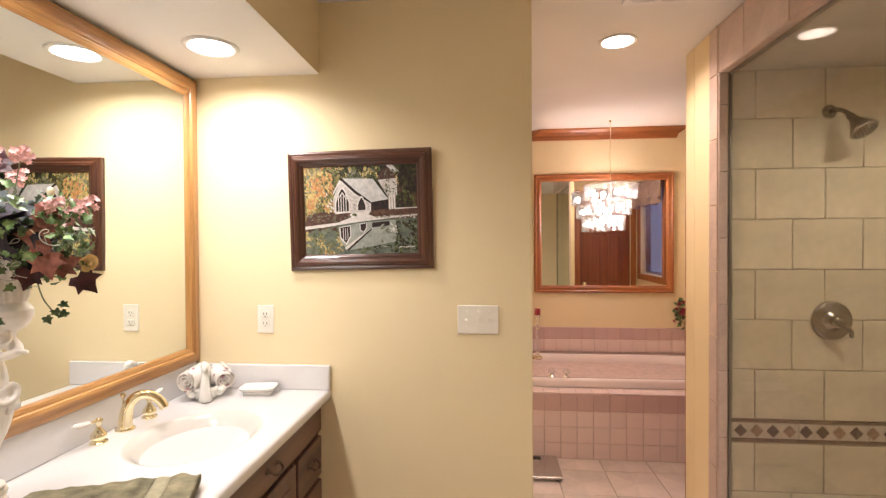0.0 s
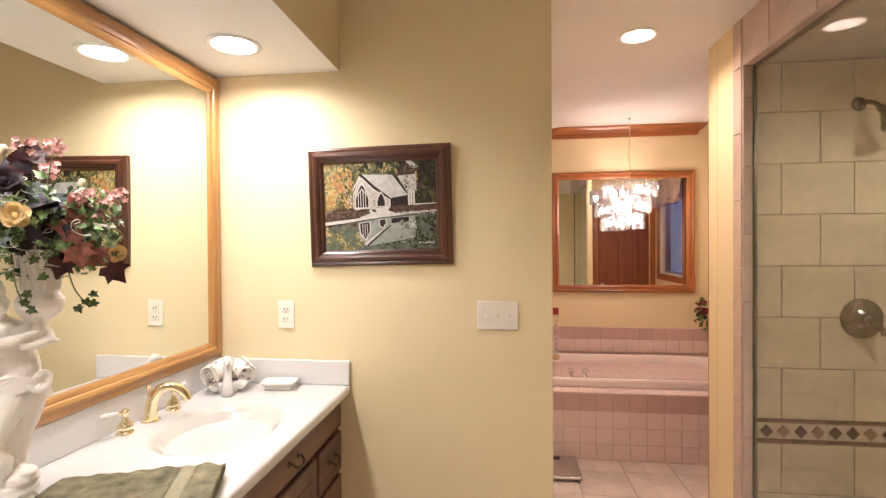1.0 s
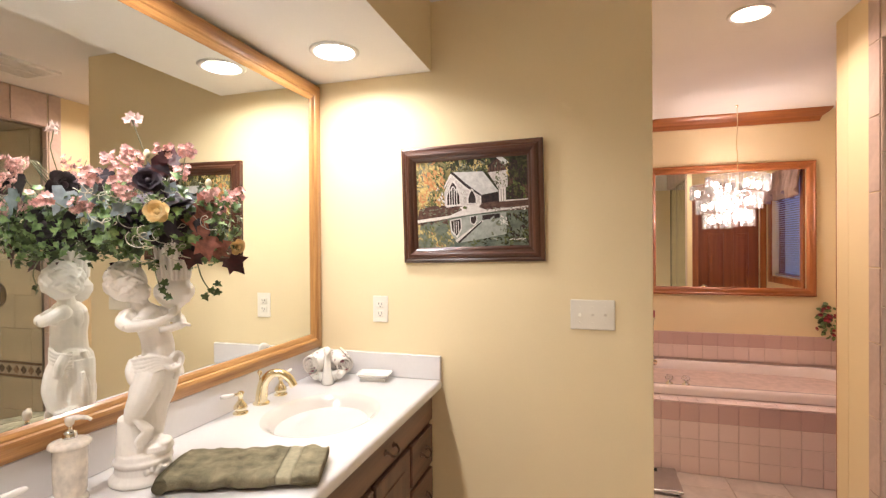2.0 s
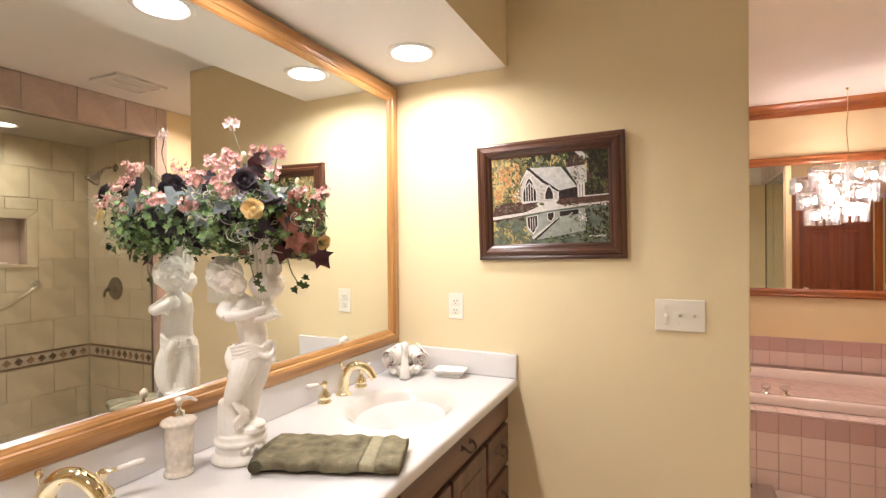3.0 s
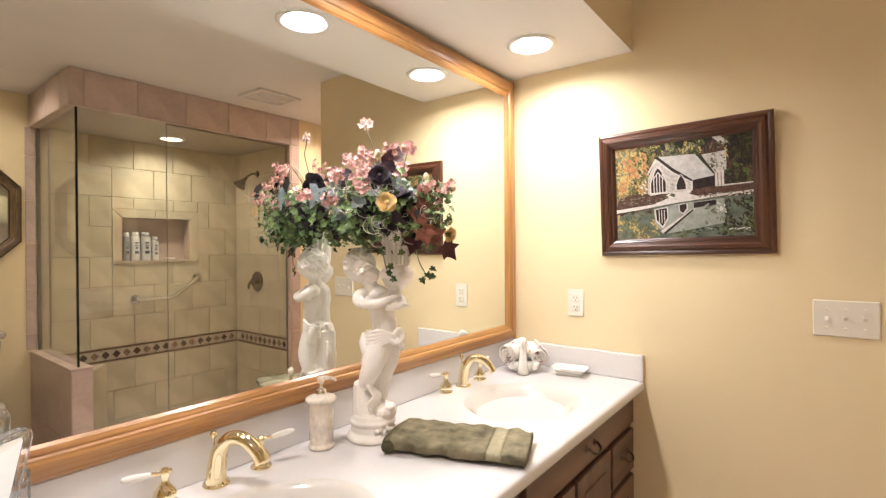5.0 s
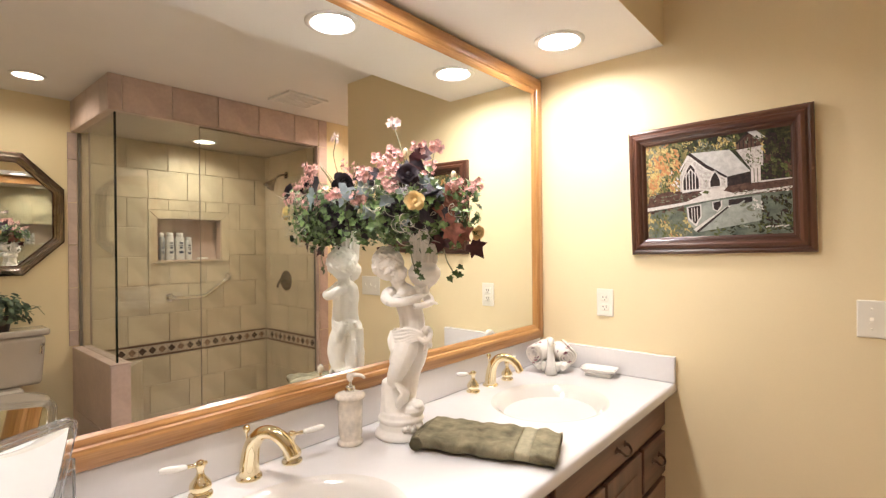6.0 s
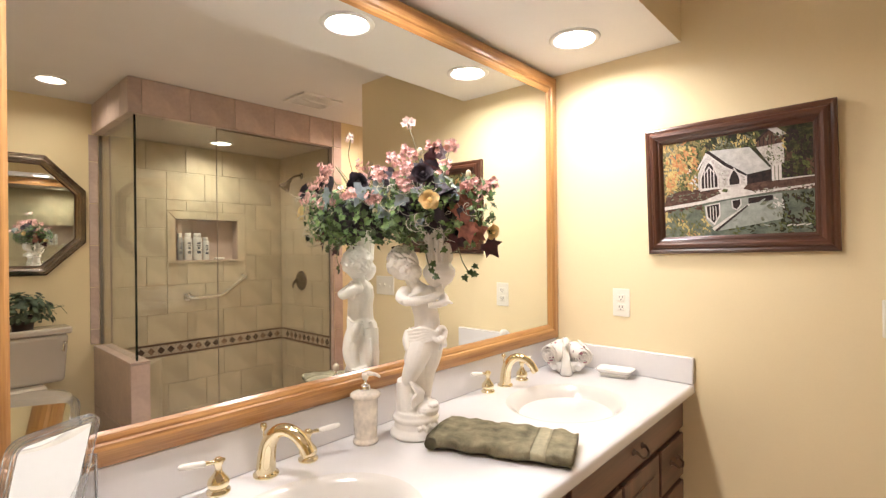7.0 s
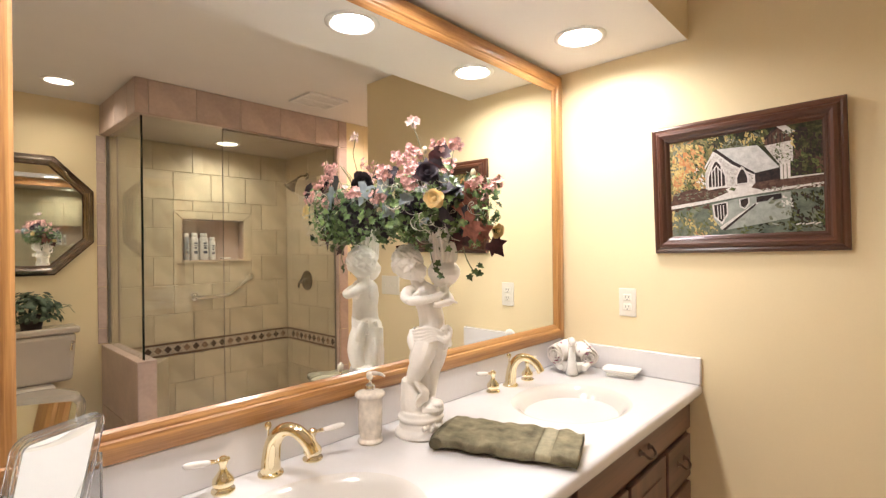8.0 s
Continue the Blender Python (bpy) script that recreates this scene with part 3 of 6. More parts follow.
def strokes(rng, n, u0, u1, v0, v1, colours, layer, size=0.012, lean=1.2):
    """Many brush marks whose colours gather in patches."""
    for k in range(n):
        u, v = rng.uniform(u0, u1), rng.uniform(v0, v1)
        w = 0.5 + 0.85 * noise.noise(Vector((9.0 * u, 7.0 * v, 3.7 * layer))) + rng.uniform(-0.16, 0.16)
        mi = colours[int(min(0.999, max(0.0, w)) * len(colours))]
        stroke(u, v, size * rng.uniform(0.45, 1.3), size * rng.uniform(0.2, 0.5), lean + rng.uniform(-0.8, 0.8), mi, layer + 0.9 * k / n, rng)


rnd = random.Random(5)
# woods behind, lighter and orange to one side, dark to the other
daub([(0, 0), (1, 0), (1, 0.66), (0, 0.66)], 0, 0)
daub([(0.28, 0), (1, 0), (1, 0.5), (0.80, 0.52), (0.72, 0.2), (0.36, 0.14)], 1, 1)
daub([(0.56, 0.08), (0.88, 0.08), (0.88, 0.51), (0.60, 0.51)], 1, 1.1)
strokes(rnd, 420, 0.0, 0.30, 0.0, 0.56, (11, 1, 11, 3, 0, 12, 13, 10), 1.2, 0.022)
strokes(rnd, 90, 0.03, 0.26, 0.06, 0.32, (13, 12, 10, 10, 0), 2.2, 0.022)
strokes(rnd, 100, 0.02, 0.12, 0.28, 0.50, (11, 13, 12, 10), 2.4, 0.018)
strokes(rnd, 70, 0.17, 0.30, 0.30, 0.56, (12, 12, 10, 8, 0), 2.6, 0.014)
strokes(rnd, 230, 0.28, 0.70, 0.0, 0.15, (11, 1, 13, 12, 11, 1, 6), 1.4, 0.018)
strokes(rnd, 260, 0.80, 1.0, 0.0, 0.50, (1, 1, 1, 6, 6, 11, 7), 2.0, 0.022)
# pond
daub([(0, 0.62), (1, 0.58), (1, 1), (0, 1)], 2, 1)
strokes(rnd, 320, 0.0, 0.34, 0.70, 1.0, (2, 11, 3, 13, 12, 3, 10), 2.0, 0.020)
strokes(rnd, 220, 0.80, 1.0, 0.64, 0.96, (1, 11, 1, 6, 1, 2), 2.0, 0.018)
strokes(rnd, 60, 0.40, 1.0, 0.90, 1.0, (11, 1, 2, 13), 2.0, 0.018, 0.1)
strokes(rnd, 40, 0.0, 0.28, 0.68, 0.73, (1, 7, 13), 2.8, 0.022, 0.05)
# bank, path and shoreline
daub([(0.02, 0.55), (0.16, 0.51), (0.30, 0.52), (0.60, 0.49), (1, 0.49), (1, 0.60), (0.4, 0.62), (0, 0.67)], 7, 3)
strokes(rnd, 90, 0.02, 0.42, 0.54, 0.62, (6, 7, 7, 13, 7), 3.2, 0.014, 0.15)
daub([(0.30, 0.635), (0.42, 0.575), (0.40, 0.545), (0.46, 0.515), (0.60, 0.505), (0.57, 0.55), (0.65, 0.59), (0.52, 0.615)], 8, 4.2)
daub([(0.42, 0.555), (0.44, 0.53), (0.47, 0.545), (0.46, 0.57)], 11, 4.5)
daub([(0.57, 0.545), (0.62, 0.515), (1, 0.505), (1, 0.555), (0.70, 0.590), (0.62, 0.575)], 7, 4.6)
daub([(0, 0.672), (0.18, 0.650), (0.34, 0.630), (0.50, 0.600), (0.72, 0.580), (1, 0.558), (1, 0.572), (0.74, 0.602), (0.52, 0.628), (0.34, 0.655), (0.18, 0.685), (0, 0.708)], 8, 5)
strokes(rnd, 60, 0.62, 1.0, 0.565, 0.600, (7, 8, 13, 5), 5.2, 0.010, 0.0)
daub([(0.80, 0.485), (1, 0.480), (1, 0.490), (0.80, 0.500)], 8, 4.8)
# tower and block behind
daub([(0.66, 0.13), (0.70, 0.04), (0.75, 0.0), (0.83, 0.06), (0.82, 0.17), (0.67, 0.18)], 7, 3.2)
for k in range(5):
    daub([(0.68 + 0.025 * k, 0.07), (0.687 + 0.025 * k, 0.07), (0.687 + 0.025 * k, 0.17), (0.68 + 0.025 * k, 0.17)], 6, 3.5)
daub([(0.655, 0.10), (0.735, 0.0), (0.745, 0.012), (0.665, 0.115)], 6, 3.7)
daub([(0.735, 0.0), (0.79, 0.0), (0.85, 0.075), (0.80, 0.085)], 4, 3.6)
daub([(0.66, 0.165), (0.83, 0.150), (0.83, 0.35), (0.75, 0.36)], 5, 4)
strokes(rnd, 70, 0.72, 0.84, 0.06, 0.38, (12, 11, 13, 1, 11), 4.2, 0.013)
# chapel
daub([(0.262, 0.525), (0.262, 0.36), (0.30, 0.24), (0.346, 0.155), (0.44, 0.28), (0.59, 0.42), (0.59, 0.505), (0.42, 0.53)], 5, 5.4)
daub([(0.335, 0.135), (0.617, 0.150), (0.75, 0.385), (0.59, 0.415), (0.46, 0.290)], 4, 6)
daub([(0.320, 0.150), (0.340, 0.128), (0.46, 0.275), (0.595, 0.408), (0.592, 0.428), (0.45, 0.305), (0.345, 0.172)], 6, 7)
daub([(0.322, 0.150), (0.345, 0.172), (0.30, 0.235), (0.264, 0.32), (0.258, 0.30)], 8, 7)
daub([(0.345, 0.172), (0.45, 0.305), (0.59, 0.428), (0.59, 0.440), (0.445, 0.322), (0.345, 0.190)], 8, 7.2)
daub([(0.592, 0.418), (0.748, 0.395), (0.748, 0.492), (0.592, 0.508)], 6, 6.2)
daub([(0.582, 0.42), (0.596, 0.418), (0.596, 0.512), (0.582, 0.512)], 8, 6.6)
daub([(0.752, 0.36), (0.812, 0.33), (0.812, 0.495), (0.752, 0.50)], 8, 5.6)
for u in (0.768, 0.790):
    daub([(u, 0.36), (u + 0.006, 0.36), (u + 0.006, 0.495), (u, 0.495)], 13, 5.9)
strokes(rnd, 26, 0.29, 0.58, 0.36, 0.50, (5, 13, 8, 5), 5.7, 0.009, 0.2)
arch(0.276, 0.408, 0.225, 0.525, 8, 6)
arch(0.286, 0.398, 0.255, 0.510, 6, 8)
for k in range(4):
    u = 0.305 + 0.022 * k
    daub([(u, 0.31), (u + 0.007, 0.31), (u + 0.007, 0.512), (u, 0.512)], 8, 9)
daub([(0.30, 0.37), (0.342, 0.29), (0.385, 0.37), (0.380, 0.375), (0.342, 0.31), (0.305, 0.375)], 8, 9.2)
daub([(0.276, 0.520), (0.41, 0.505), (0.41, 0.522), (0.276, 0.540)], 8, 9.4)
arch(0.468, 0.556, 0.335, 0.505, 8, 7)
arch(0.480, 0.546, 0.360, 0.500, 6, 8)
# its image in the water
daub([(0.30, 0.685), (0.46, 0.650), (0.60, 0.635), (0.81, 0.620), (0.81, 0.86), (0.66, 0.90), (0.375, 0.955), (0.31, 0.84)], 9, 4)
strokes(rnd, 60, 0.42, 0.80, 0.68, 0.92, (9, 9, 9, 13), 4.2, 0.022, 0.0)
daub([(0.305, 0.690), (0.410, 0.670), (0.412, 0.80), (0.368, 0.895), (0.315, 0.82)], 8, 5.2)
daub([(0.316, 0.695), (0.402, 0.680), (0.403, 0.79), (0.366, 0.870), (0.323, 0.805)], 6, 6)
for k in range(3):
    u = 0.338 + 0.020 * k
    daub([(u, 0.70), (u + 0.006, 0.70), (u + 0.008, 0.84), (u + 0.002, 0.84)], 8, 7)
daub([(0.488, 0.655), (0.555, 0.645), (0.555, 0.71), (0.525, 0.76), (0.49, 0.73)], 8, 5)
daub([(0.496, 0.660), (0.547, 0.650), (0.547, 0.70), (0.523, 0.745), (0.498, 0.722)], 6, 5.6)
daub([(0.60, 0.645), (0.755, 0.630), (0.755, 0.680), (0.60, 0.700)], 6, 5)
daub([(0.37, 0.945), (0.385, 0.958), (0.60, 0.72), (0.592, 0.708)], 6, 6)
daub([(0.35, 0.925), (0.368, 0.950), (0.61, 0.712), (0.60, 0.700), (0.45, 0.83)], 8, 5.8)
strokes(rnd, 40, 0.755, 0.82, 0.64, 0.84, (8, 9, 13, 11), 5.2, 0.012)
# unreadable mark in the corner
for u, w in ((0.835, 0.03), (0.872, 0.012), (0.89, 0.05), (0.945, 0.03)):
    daub([(u, 0.925), (u + w, 0.915), (u + w, 0.925), (u, 0.938)], 8, 10)
bmesh.ops.recalc_face_normals(bm, faces=bm.faces)
for f in bm.faces:
    if f.normal.y > 0:
        f.normal_flip()
part("canvas", bm, PAINTS, e, "painted autumn scene with a chapel mirrored in water")
part("backing", box(-PW / 2 + 0.01, PW / 2 - 0.01, -0.0118, -0.001, -PH / 2 + 0.01, PH / 2 - 0.01), DARK, e)

# ---- cherub statue ----
def statue():
    bm = bmesh.new()

    def limb(pts, rad, n=14, flat=1.0):
        sp = spline(pts, 6)
        rr = []
        for i in range(len(sp)):
            t = i / (len(sp) - 1) * (len(rad) - 1)
            k = min(len(rad) - 2, int(t))
            rr.append(rad[k] + (rad[k + 1] - rad[k]) * (t - k))
        tube(sp, rr, n, bm, flat)

    # round plinth with a moulded foot and a carved spray on its front
    lathe([(0, 0.0), (0.070, 0.0), (0.073, 0.004), (0.072, 0.010), (0.066, 0.018), (0.061, 0.024), (0.0605, 0.040), (0.064, 0.045), (0.064, 0.051), (0.059, 0.056), (0.055, 0.066), (0.03, 0.074), (0, 0.076)], 40, Matrix.Translation((0.004, 0, 0)), bm)
    for k in range(7):
        a = radians(-82 + 9 * k)
        ball(bm, (0.004 + 0.062 * math.cos(a), 0.062 * math.sin(a), 0.032 + 0.005 * math.sin(2.4 * k)), (0.0062, 0.0062, 0.0075), 8, 6)
    # rocky stump that takes the bent leg, and a mound under the standing foot
    limb([(-0.006, 0.006, 0.050), (-0.012, 0.006, 0.085), (-0.019, 0.004, 0.120), (-0.024, 0.0, 0.152)], [0.050, 0.043, 0.033, 0.025], 18)
    ball(bm, (0.032, -0.010, 0.072), (0.038, 0.042, 0.024))
    ball(bm, (0.046, -0.020, 0.086), (0.020, 0.026, 0.012))
    # standing leg: foot, calf, knee, thigh
    limb([(0.032, 0.004, 0.090), (0.034, 0.008, 0.115), (0.036, 0.012, 0.140), (0.043, 0.008, 0.170), (0.052, 0.004, 0.205), (0.056, 0.004, 0.255)], [0.0120, 0.0150, 0.0178, 0.0165, 0.0220, 0.0300])
    limb([(0.032, 0.006, 0.092), (0.040, -0.014, 0.089), (0.050, -0.034, 0.086)], [0.011, 0.011, 0.008], 10)
    # bent leg: full thigh coming forward, knee on the stump
    limb([(0.024, -0.006, 0.262), (0.014, -0.020, 0.228), (0.001, -0.026, 0.196), (-0.012, -0.022, 0.166), (-0.018, -0.012, 0.146)], [0.0345, 0.0330, 0.0285, 0.0225, 0.0170], 16)
    limb([(-0.014, -0.016, 0.160), (0.004, 0.010, 0.140), (0.014, 0.030, 0.122)], [0.018, 0.016, 0.011], 12)
    # cloth that pours from the knee over the stump in wavy folds
    for k in range(5):
        limb([(-0.018 + 0.006 * k, -0.032 + 0.002 * k, 0.160 - 0.005 * k), (-0.002 + 0.006 * k, -0.042 + 0.002 * k, 0.138 - 0.004 * k), (0.007 + 0.003 * k, -0.046 + 0.002 * k, 0.122 - 0.003 * k), (-0.008 + 0.007 * k, -0.050 + 0.003 * k, 0.104), (-0.004 + 0.006 * k, -0.054 + 0.004 * k, 0.086 + 0.003 * k)], [0.0050, 0.0058, 0.0052, 0.0058, 0.0035], 8)
    # seat and hips
    ball(bm, (0.034, 0.006, 0.270), (0.049, 0.036, 0.034), 18, 12)
    ball(bm, (0.052, 0.028, 0.262), (0.026, 0.022, 0.028))
    ball(bm, (0.018, 0.028, 0.262), (0.026, 0.022, 0.028))
    # loincloth: thin slanting folds gathered in a knot
    for k in range(6):
        z = 0.300 - 0.008 * k
        limb([(-0.012 - 0.001 * k, 0.014, z - 0.010), (-0.014, -0.014, z - 0.014), (0.006, -0.034, z - 0.006 - 0.002 * k), (0.032, -0.041, z - 0.004 + 0.001 * k), (0.056, -0.039, z - 0.014 + 0.004 * k), (0.076, -0.026, z - 0.012 + 0.004 * k)], [0.0030, 0.0042, 0.0046, 0.0046, 0.0044, 0.0036], 8)
    limb([(-0.015, 0.000, 0.286), (-0.020, -0.010, 0.262), (-0.016, -0.016, 0.238), (-0.010, -0.018, 0.222)], [0.010, 0.013, 0.011, 0.005], 10)
    limb([(0.050, -0.040, 0.274), (0.066, -0.042, 0.262), (0.082, -0.030, 0.268), (0.086, -0.022, 0.286), (0.076, -0.028, 0.298), (0.064, -0.038, 0.288)], [0.006, 0.0075, 0.0075, 0.007, 0.006, 0.005], 9)
    for k in range(4):
        limb([(0.066 + 0.005 * k, -0.038 + 0.007 * k, 0.272), (0.076 + 0.003 * k, -0.034 + 0.008 * k, 0.254 - 0.003 * k), (0.070 + 0.004 * k, -0.026 + 0.009 * k, 0.234 + 0.003 * k)], [0.0065, 0.0075, 0.004], 8)
    for k in range(6):
        limb([(-0.004 + 0.015 * k, 0.034, 0.288 - 0.003 * k), (0.004 + 0.011 * k, 0.044 - 0.002 * abs(k - 2), 0.250), (-0.002 + 0.012 * k, 0.038, 0.212 + 0.009 * (k % 2)), (0.002 + 0.009 * k, 0.030, 0.176 + 0.012 * (k % 3))], [0.006, 0.009, 0.008, 0.004], 8)
    limb([(0.022, 0.020, 0.262), (0.016, 0.024, 0.215), (0.010, 0.022, 0.165), (0.006, 0.018, 0.115)], [0.036, 0.033, 0.033, 0.036], 16)
    for k in range(7):
        limb([(-0.016 + 0.012 * k, 0.044 - 0.003 * abs(k - 3), 0.236 - 0.004 * k), (-0.022 + 0.012 * k, 0.052 - 0.004 * abs(k - 3), 0.196), (-0.012 + 0.010 * k, 0.050 - 0.004 * abs(k - 3), 0.150 + 0.008 * (k % 2)), (-0.018 + 0.010 * k, 0.050 - 0.003 * abs(k - 3), 0.098 + 0.006 * (k % 3))], [0.004, 0.0075, 0.0080, 0.004], 8)
    # trunk: round belly, waist, chest, shoulders
    limb([(0.036, 0.002, 0.270), (0.037, -0.003, 0.305), (0.033, -0.002, 0.335), (0.025, 0.001, 0.366), (0.016, 0.003, 0.392), (0.006, 0.002, 0.412)], [0.0410, 0.0415, 0.0400, 0.0420, 0.0380, 0.0200], 20, 0.86)
    ball(bm, (0.043, -0.024, 0.312), (0.028, 0.018, 0.026))
    ball(bm, (0.002, -0.022, 0.374), (0.022, 0.014, 0.018))
    ball(bm, (0.036, -0.024, 0.372), (0.022, 0.014, 0.018))
    ball(bm, (-0.024, -0.004, 0.392), (0.019, 0.021, 0.018))
    ball(bm, (0.052, 0.006, 0.394), (0.020, 0.022, 0.018))
    for x in (0.004, 0.034):
        ball(bm, (x, 0.024, 0.376), (0.019, 0.012, 0.026))
    # neck and head bent towards the urn, with cheek, nose and ear
    limb([(0.006, 0.0, 0.404), (-0.006, -0.002, 0.432)], [0.020, 0.019], 14)
    ball(bm, (-0.028, -0.002, 0.472), (0.044, 0.044, 0.047), 20, 14)
    ball(bm, (-0.002, -0.016, 0.450), (0.025, 0.024, 0.026), 14, 10)
    ball(bm, (0.010, -0.026, 0.444), (0.013, 0.012, 0.013))
    limb([(0.012, -0.022, 0.468), (0.020, -0.026, 0.456), (0.015, -0.024, 0.451)], [0.003, 0.0045, 0.003], 8)
    ball(bm, (0.008, -0.020, 0.428), (0.009, 0.009, 0.008))
    ball(bm, (-0.026, -0.044, 0.458), (0.007, 0.005, 0.010))
    # curls swept round the crown in short locks
    rr = random.Random(11)
    for k in range(95):
        a, b = rr.uniform(radians(50), radians(318)), rr.uniform(-0.50, 1.45)
        turn = rr.choice((-1, 1)) * rr.uniform(0.10, 0.20)
        p = []
        for i in range(5):
            d = Vector((math.cos(a + turn * i) * math.cos(b - 0.09 * i), math.sin(a + turn * i) * math.cos(b - 0.09 * i), math.sin(b - 0.09 * i)))
            w = 1.0 + 0.05 * math.sin(i * 1.3)
            p.append((-0.028 + 0.0425 * w * d.x, -0.002 + 0.0430 * w * d.y, 0.473 + 0.0465 * w * d.z))
        tube(spline(p, 3), [0.0022] + [0.0042] * 11 + [0.0018], 6, bm)
    # near arm across the chest, far arm under the urn, both hands on its foot
    limb([(-0.028, -0.006, 0.394), (-0.034, -0.026, 0.380), (-0.022, -0.046, 0.371)], [0.0165, 0.0160, 0.0135], 12)
    limb([(-0.024, -0.044, 0.371), (0.006, -0.056, 0.373), (0.036, -0.056, 0.378), (0.062, -0.046, 0.388)], [0.0140, 0.0130, 0.0105, 0.0085], 12)
    limb([(0.056, 0.004, 0.392), (0.082, -0.010, 0.376), (0.086, -0.032, 0.366)], [0.0160, 0.0140, 0.0115], 12)
    limb([(0.086, -0.030, 0.366), (0.064, -0.050, 0.362), (0.040, -0.058, 0.360)], [0.0110, 0.0095, 0.0070], 10)
    for k in range(4):
        limb([(0.060, -0.050 + 0.004 * k, 0.386 + 0.005 * k), (0.072, -0.046 + 0.004 * k, 0.392 + 0.005 * k), (0.078, -0.036 + 0.004 * k, 0.396 + 0.004 * k)], [0.0048, 0.0042, 0.0030], 7)
        limb([(0.078, -0.040 + 0.005 * k, 0.368), (0.094, -0.042 + 0.005 * k, 0.367), (0.106, -0.040 + 0.005 * k, 0.362)], [0.0050, 0.0042, 0.0030], 7)
    # urn: foot, bowl, fluted neck
    lathe([(0, 0.384), (0.018, 0.384), (0.013, 0.396), (0.016, 0.405), (0.034, 0.418), (0.045, 0.438), (0.045, 0.454), (0.035, 0.468), (0.032, 0.478), (0.035, 0.52), (0.041, 0.556), (0.047, 0.572), (0.041, 0.574), (0, 0.56)], 32, Matrix.Translation((0.072, 0.000, 0)), bm)
    for k in range(18):
        a = 2 * math.pi * k / 18
        c, s = math.cos(a), math.sin(a)
        tube([(0.072 + 0.034 * c, 0.034 * s, 0.476), (0.072 + 0.037 * c, 0.037 * s, 0.522), (0.072 + 0.043 * c, 0.043 * s, 0.562)], 0.0038, 6, bm)
    for v in bm.verts:
        v.co += 0.0007 * noise.noise_vector(v.co * 60)
    ob = solid("cherub_statue", bm, PLASTER, "ivory painted plaster cherub statue carrying a fluted urn, on the vanity", "statue", loc=(-1.085, 0.905, ZC + 0.0005))
    ob.rotation_euler = (0, 0, radians(45.9))
    r = ob.modifiers.new("fuse", "REMESH")
    r.mode, r.voxel_size, r.use_smooth_shade = "VOXEL", 0.0018, True
    s = ob.modifiers.new("soften", "SMOOTH")
    s.factor, s.iterations = 0.5, 2
    return ob


statue()

# ---- flower arrangement in the urn ----
IVY = mat("ivy_leaf", (0.150, 0.225, 0.080), 0.40, var=0.35, scale=70, bump=0.1, rand=0.75, island=True, tint=(0.028, 0.060, 0.024))
DUSTY = mat("dusty_blue_leaf", (0.30, 0.36, 0.38), 0.6, var=0.2, scale=40, bump=0.1, rand=0.25, island=True)
BURG = mat("burgundy_leaf", (0.075, 0.018, 0.022), 0.45, var=0.3, scale=30, bump=0.15)
RUST = mat("rust_leaf", (0.29, 0.105, 0.072), 0.5, var=0.3, scale=30, bump=0.15)
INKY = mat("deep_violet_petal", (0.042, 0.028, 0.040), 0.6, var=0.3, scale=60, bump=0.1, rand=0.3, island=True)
ROSEP = mat("pink_blossom", (0.80, 0.47, 0.43), 0.6, var=0.2, scale=60, bump=0.1, rand=0.22, island=True)
PALEP = mat("pale_pink_blossom", (0.80, 0.62, 0.58), 0.6, var=0.1, scale=60, bump=0.1, rand=0.1, island=True)
GOLDP = mat("golden_rose_petal", (0.87, 0.65, 0.31), 0.6, var=0.15, scale=50, bump=0.1, rand=0.12, island=True)
PALET = mat("pale_tendril", (0.62, 0.58, 0.48), 0.6, var=0.15, scale=40)
STEM = mat("pale_green_stem", (0.22, 0.24, 0.14), 0.6, var=0.2, scale=40)
CREAMB = mat("cream_bud", (0.78, 0.70, 0.48), 0.6, var=0.1, scale=40)

IVYSHAPE = [(0, 0), (0.20, -0.16), (0.46, -0.02), (0.34, 0.22), (0.52, 0.42), (0.24, 0.55), (0, 1.0), (-0.24, 0.55), (-0.52, 0.42), (-0.34, 0.22), (-0.46, -0.02), (-0.20, -0.16)]
OVAL = [(0, 0), (0.24, 0.15), (0.34, 0.42), (0.24, 0.75), (0, 1.0), (-0.24, 0.75), (-0.34, 0.42), (-0.24, 0.15)]
MAPLE = [(0, 0), (0.28, -0.12), (0.62, 0.06), (0.46, 0.26), (0.66, 0.58), (0.34, 0.56), (0.20, 0.72), (0, 1.05), (-0.20, 0.72), (-0.34, 0.56), (-0.66, 0.58), (-0.46, 0.26), (-0.62, 0.06), (-0.28, -0.12)]


def add_leaf(bm, shape, size, m, rng, cup=0.25, mi=0):
    """A folded leaf with some curl; base at the origin of m, tip along +y."""
    mid0 = bm.verts.new(m @ Vector((0, 0.02 * size, 0)))
    pts = []
    tw = rng.uniform(-0.2, 0.2)
    for x, y in shape:
        z = cup * abs(x) - 0.35 * cup * y * y + tw * x * y
        pts.append(bm.verts.new(m @ Vector((x * size, y * size, z * size))))
    c = bm.verts.new(m @ Vector((0, 0.42 * size, -0.06 * cup * size)))
    for i in range(len(pts)):
        f = bm.faces.new((c, pts[i], pts[(i + 1) % len(pts)]))
        f.smooth = True
        f.material_index = mi
    bm.verts.remove(mid0)


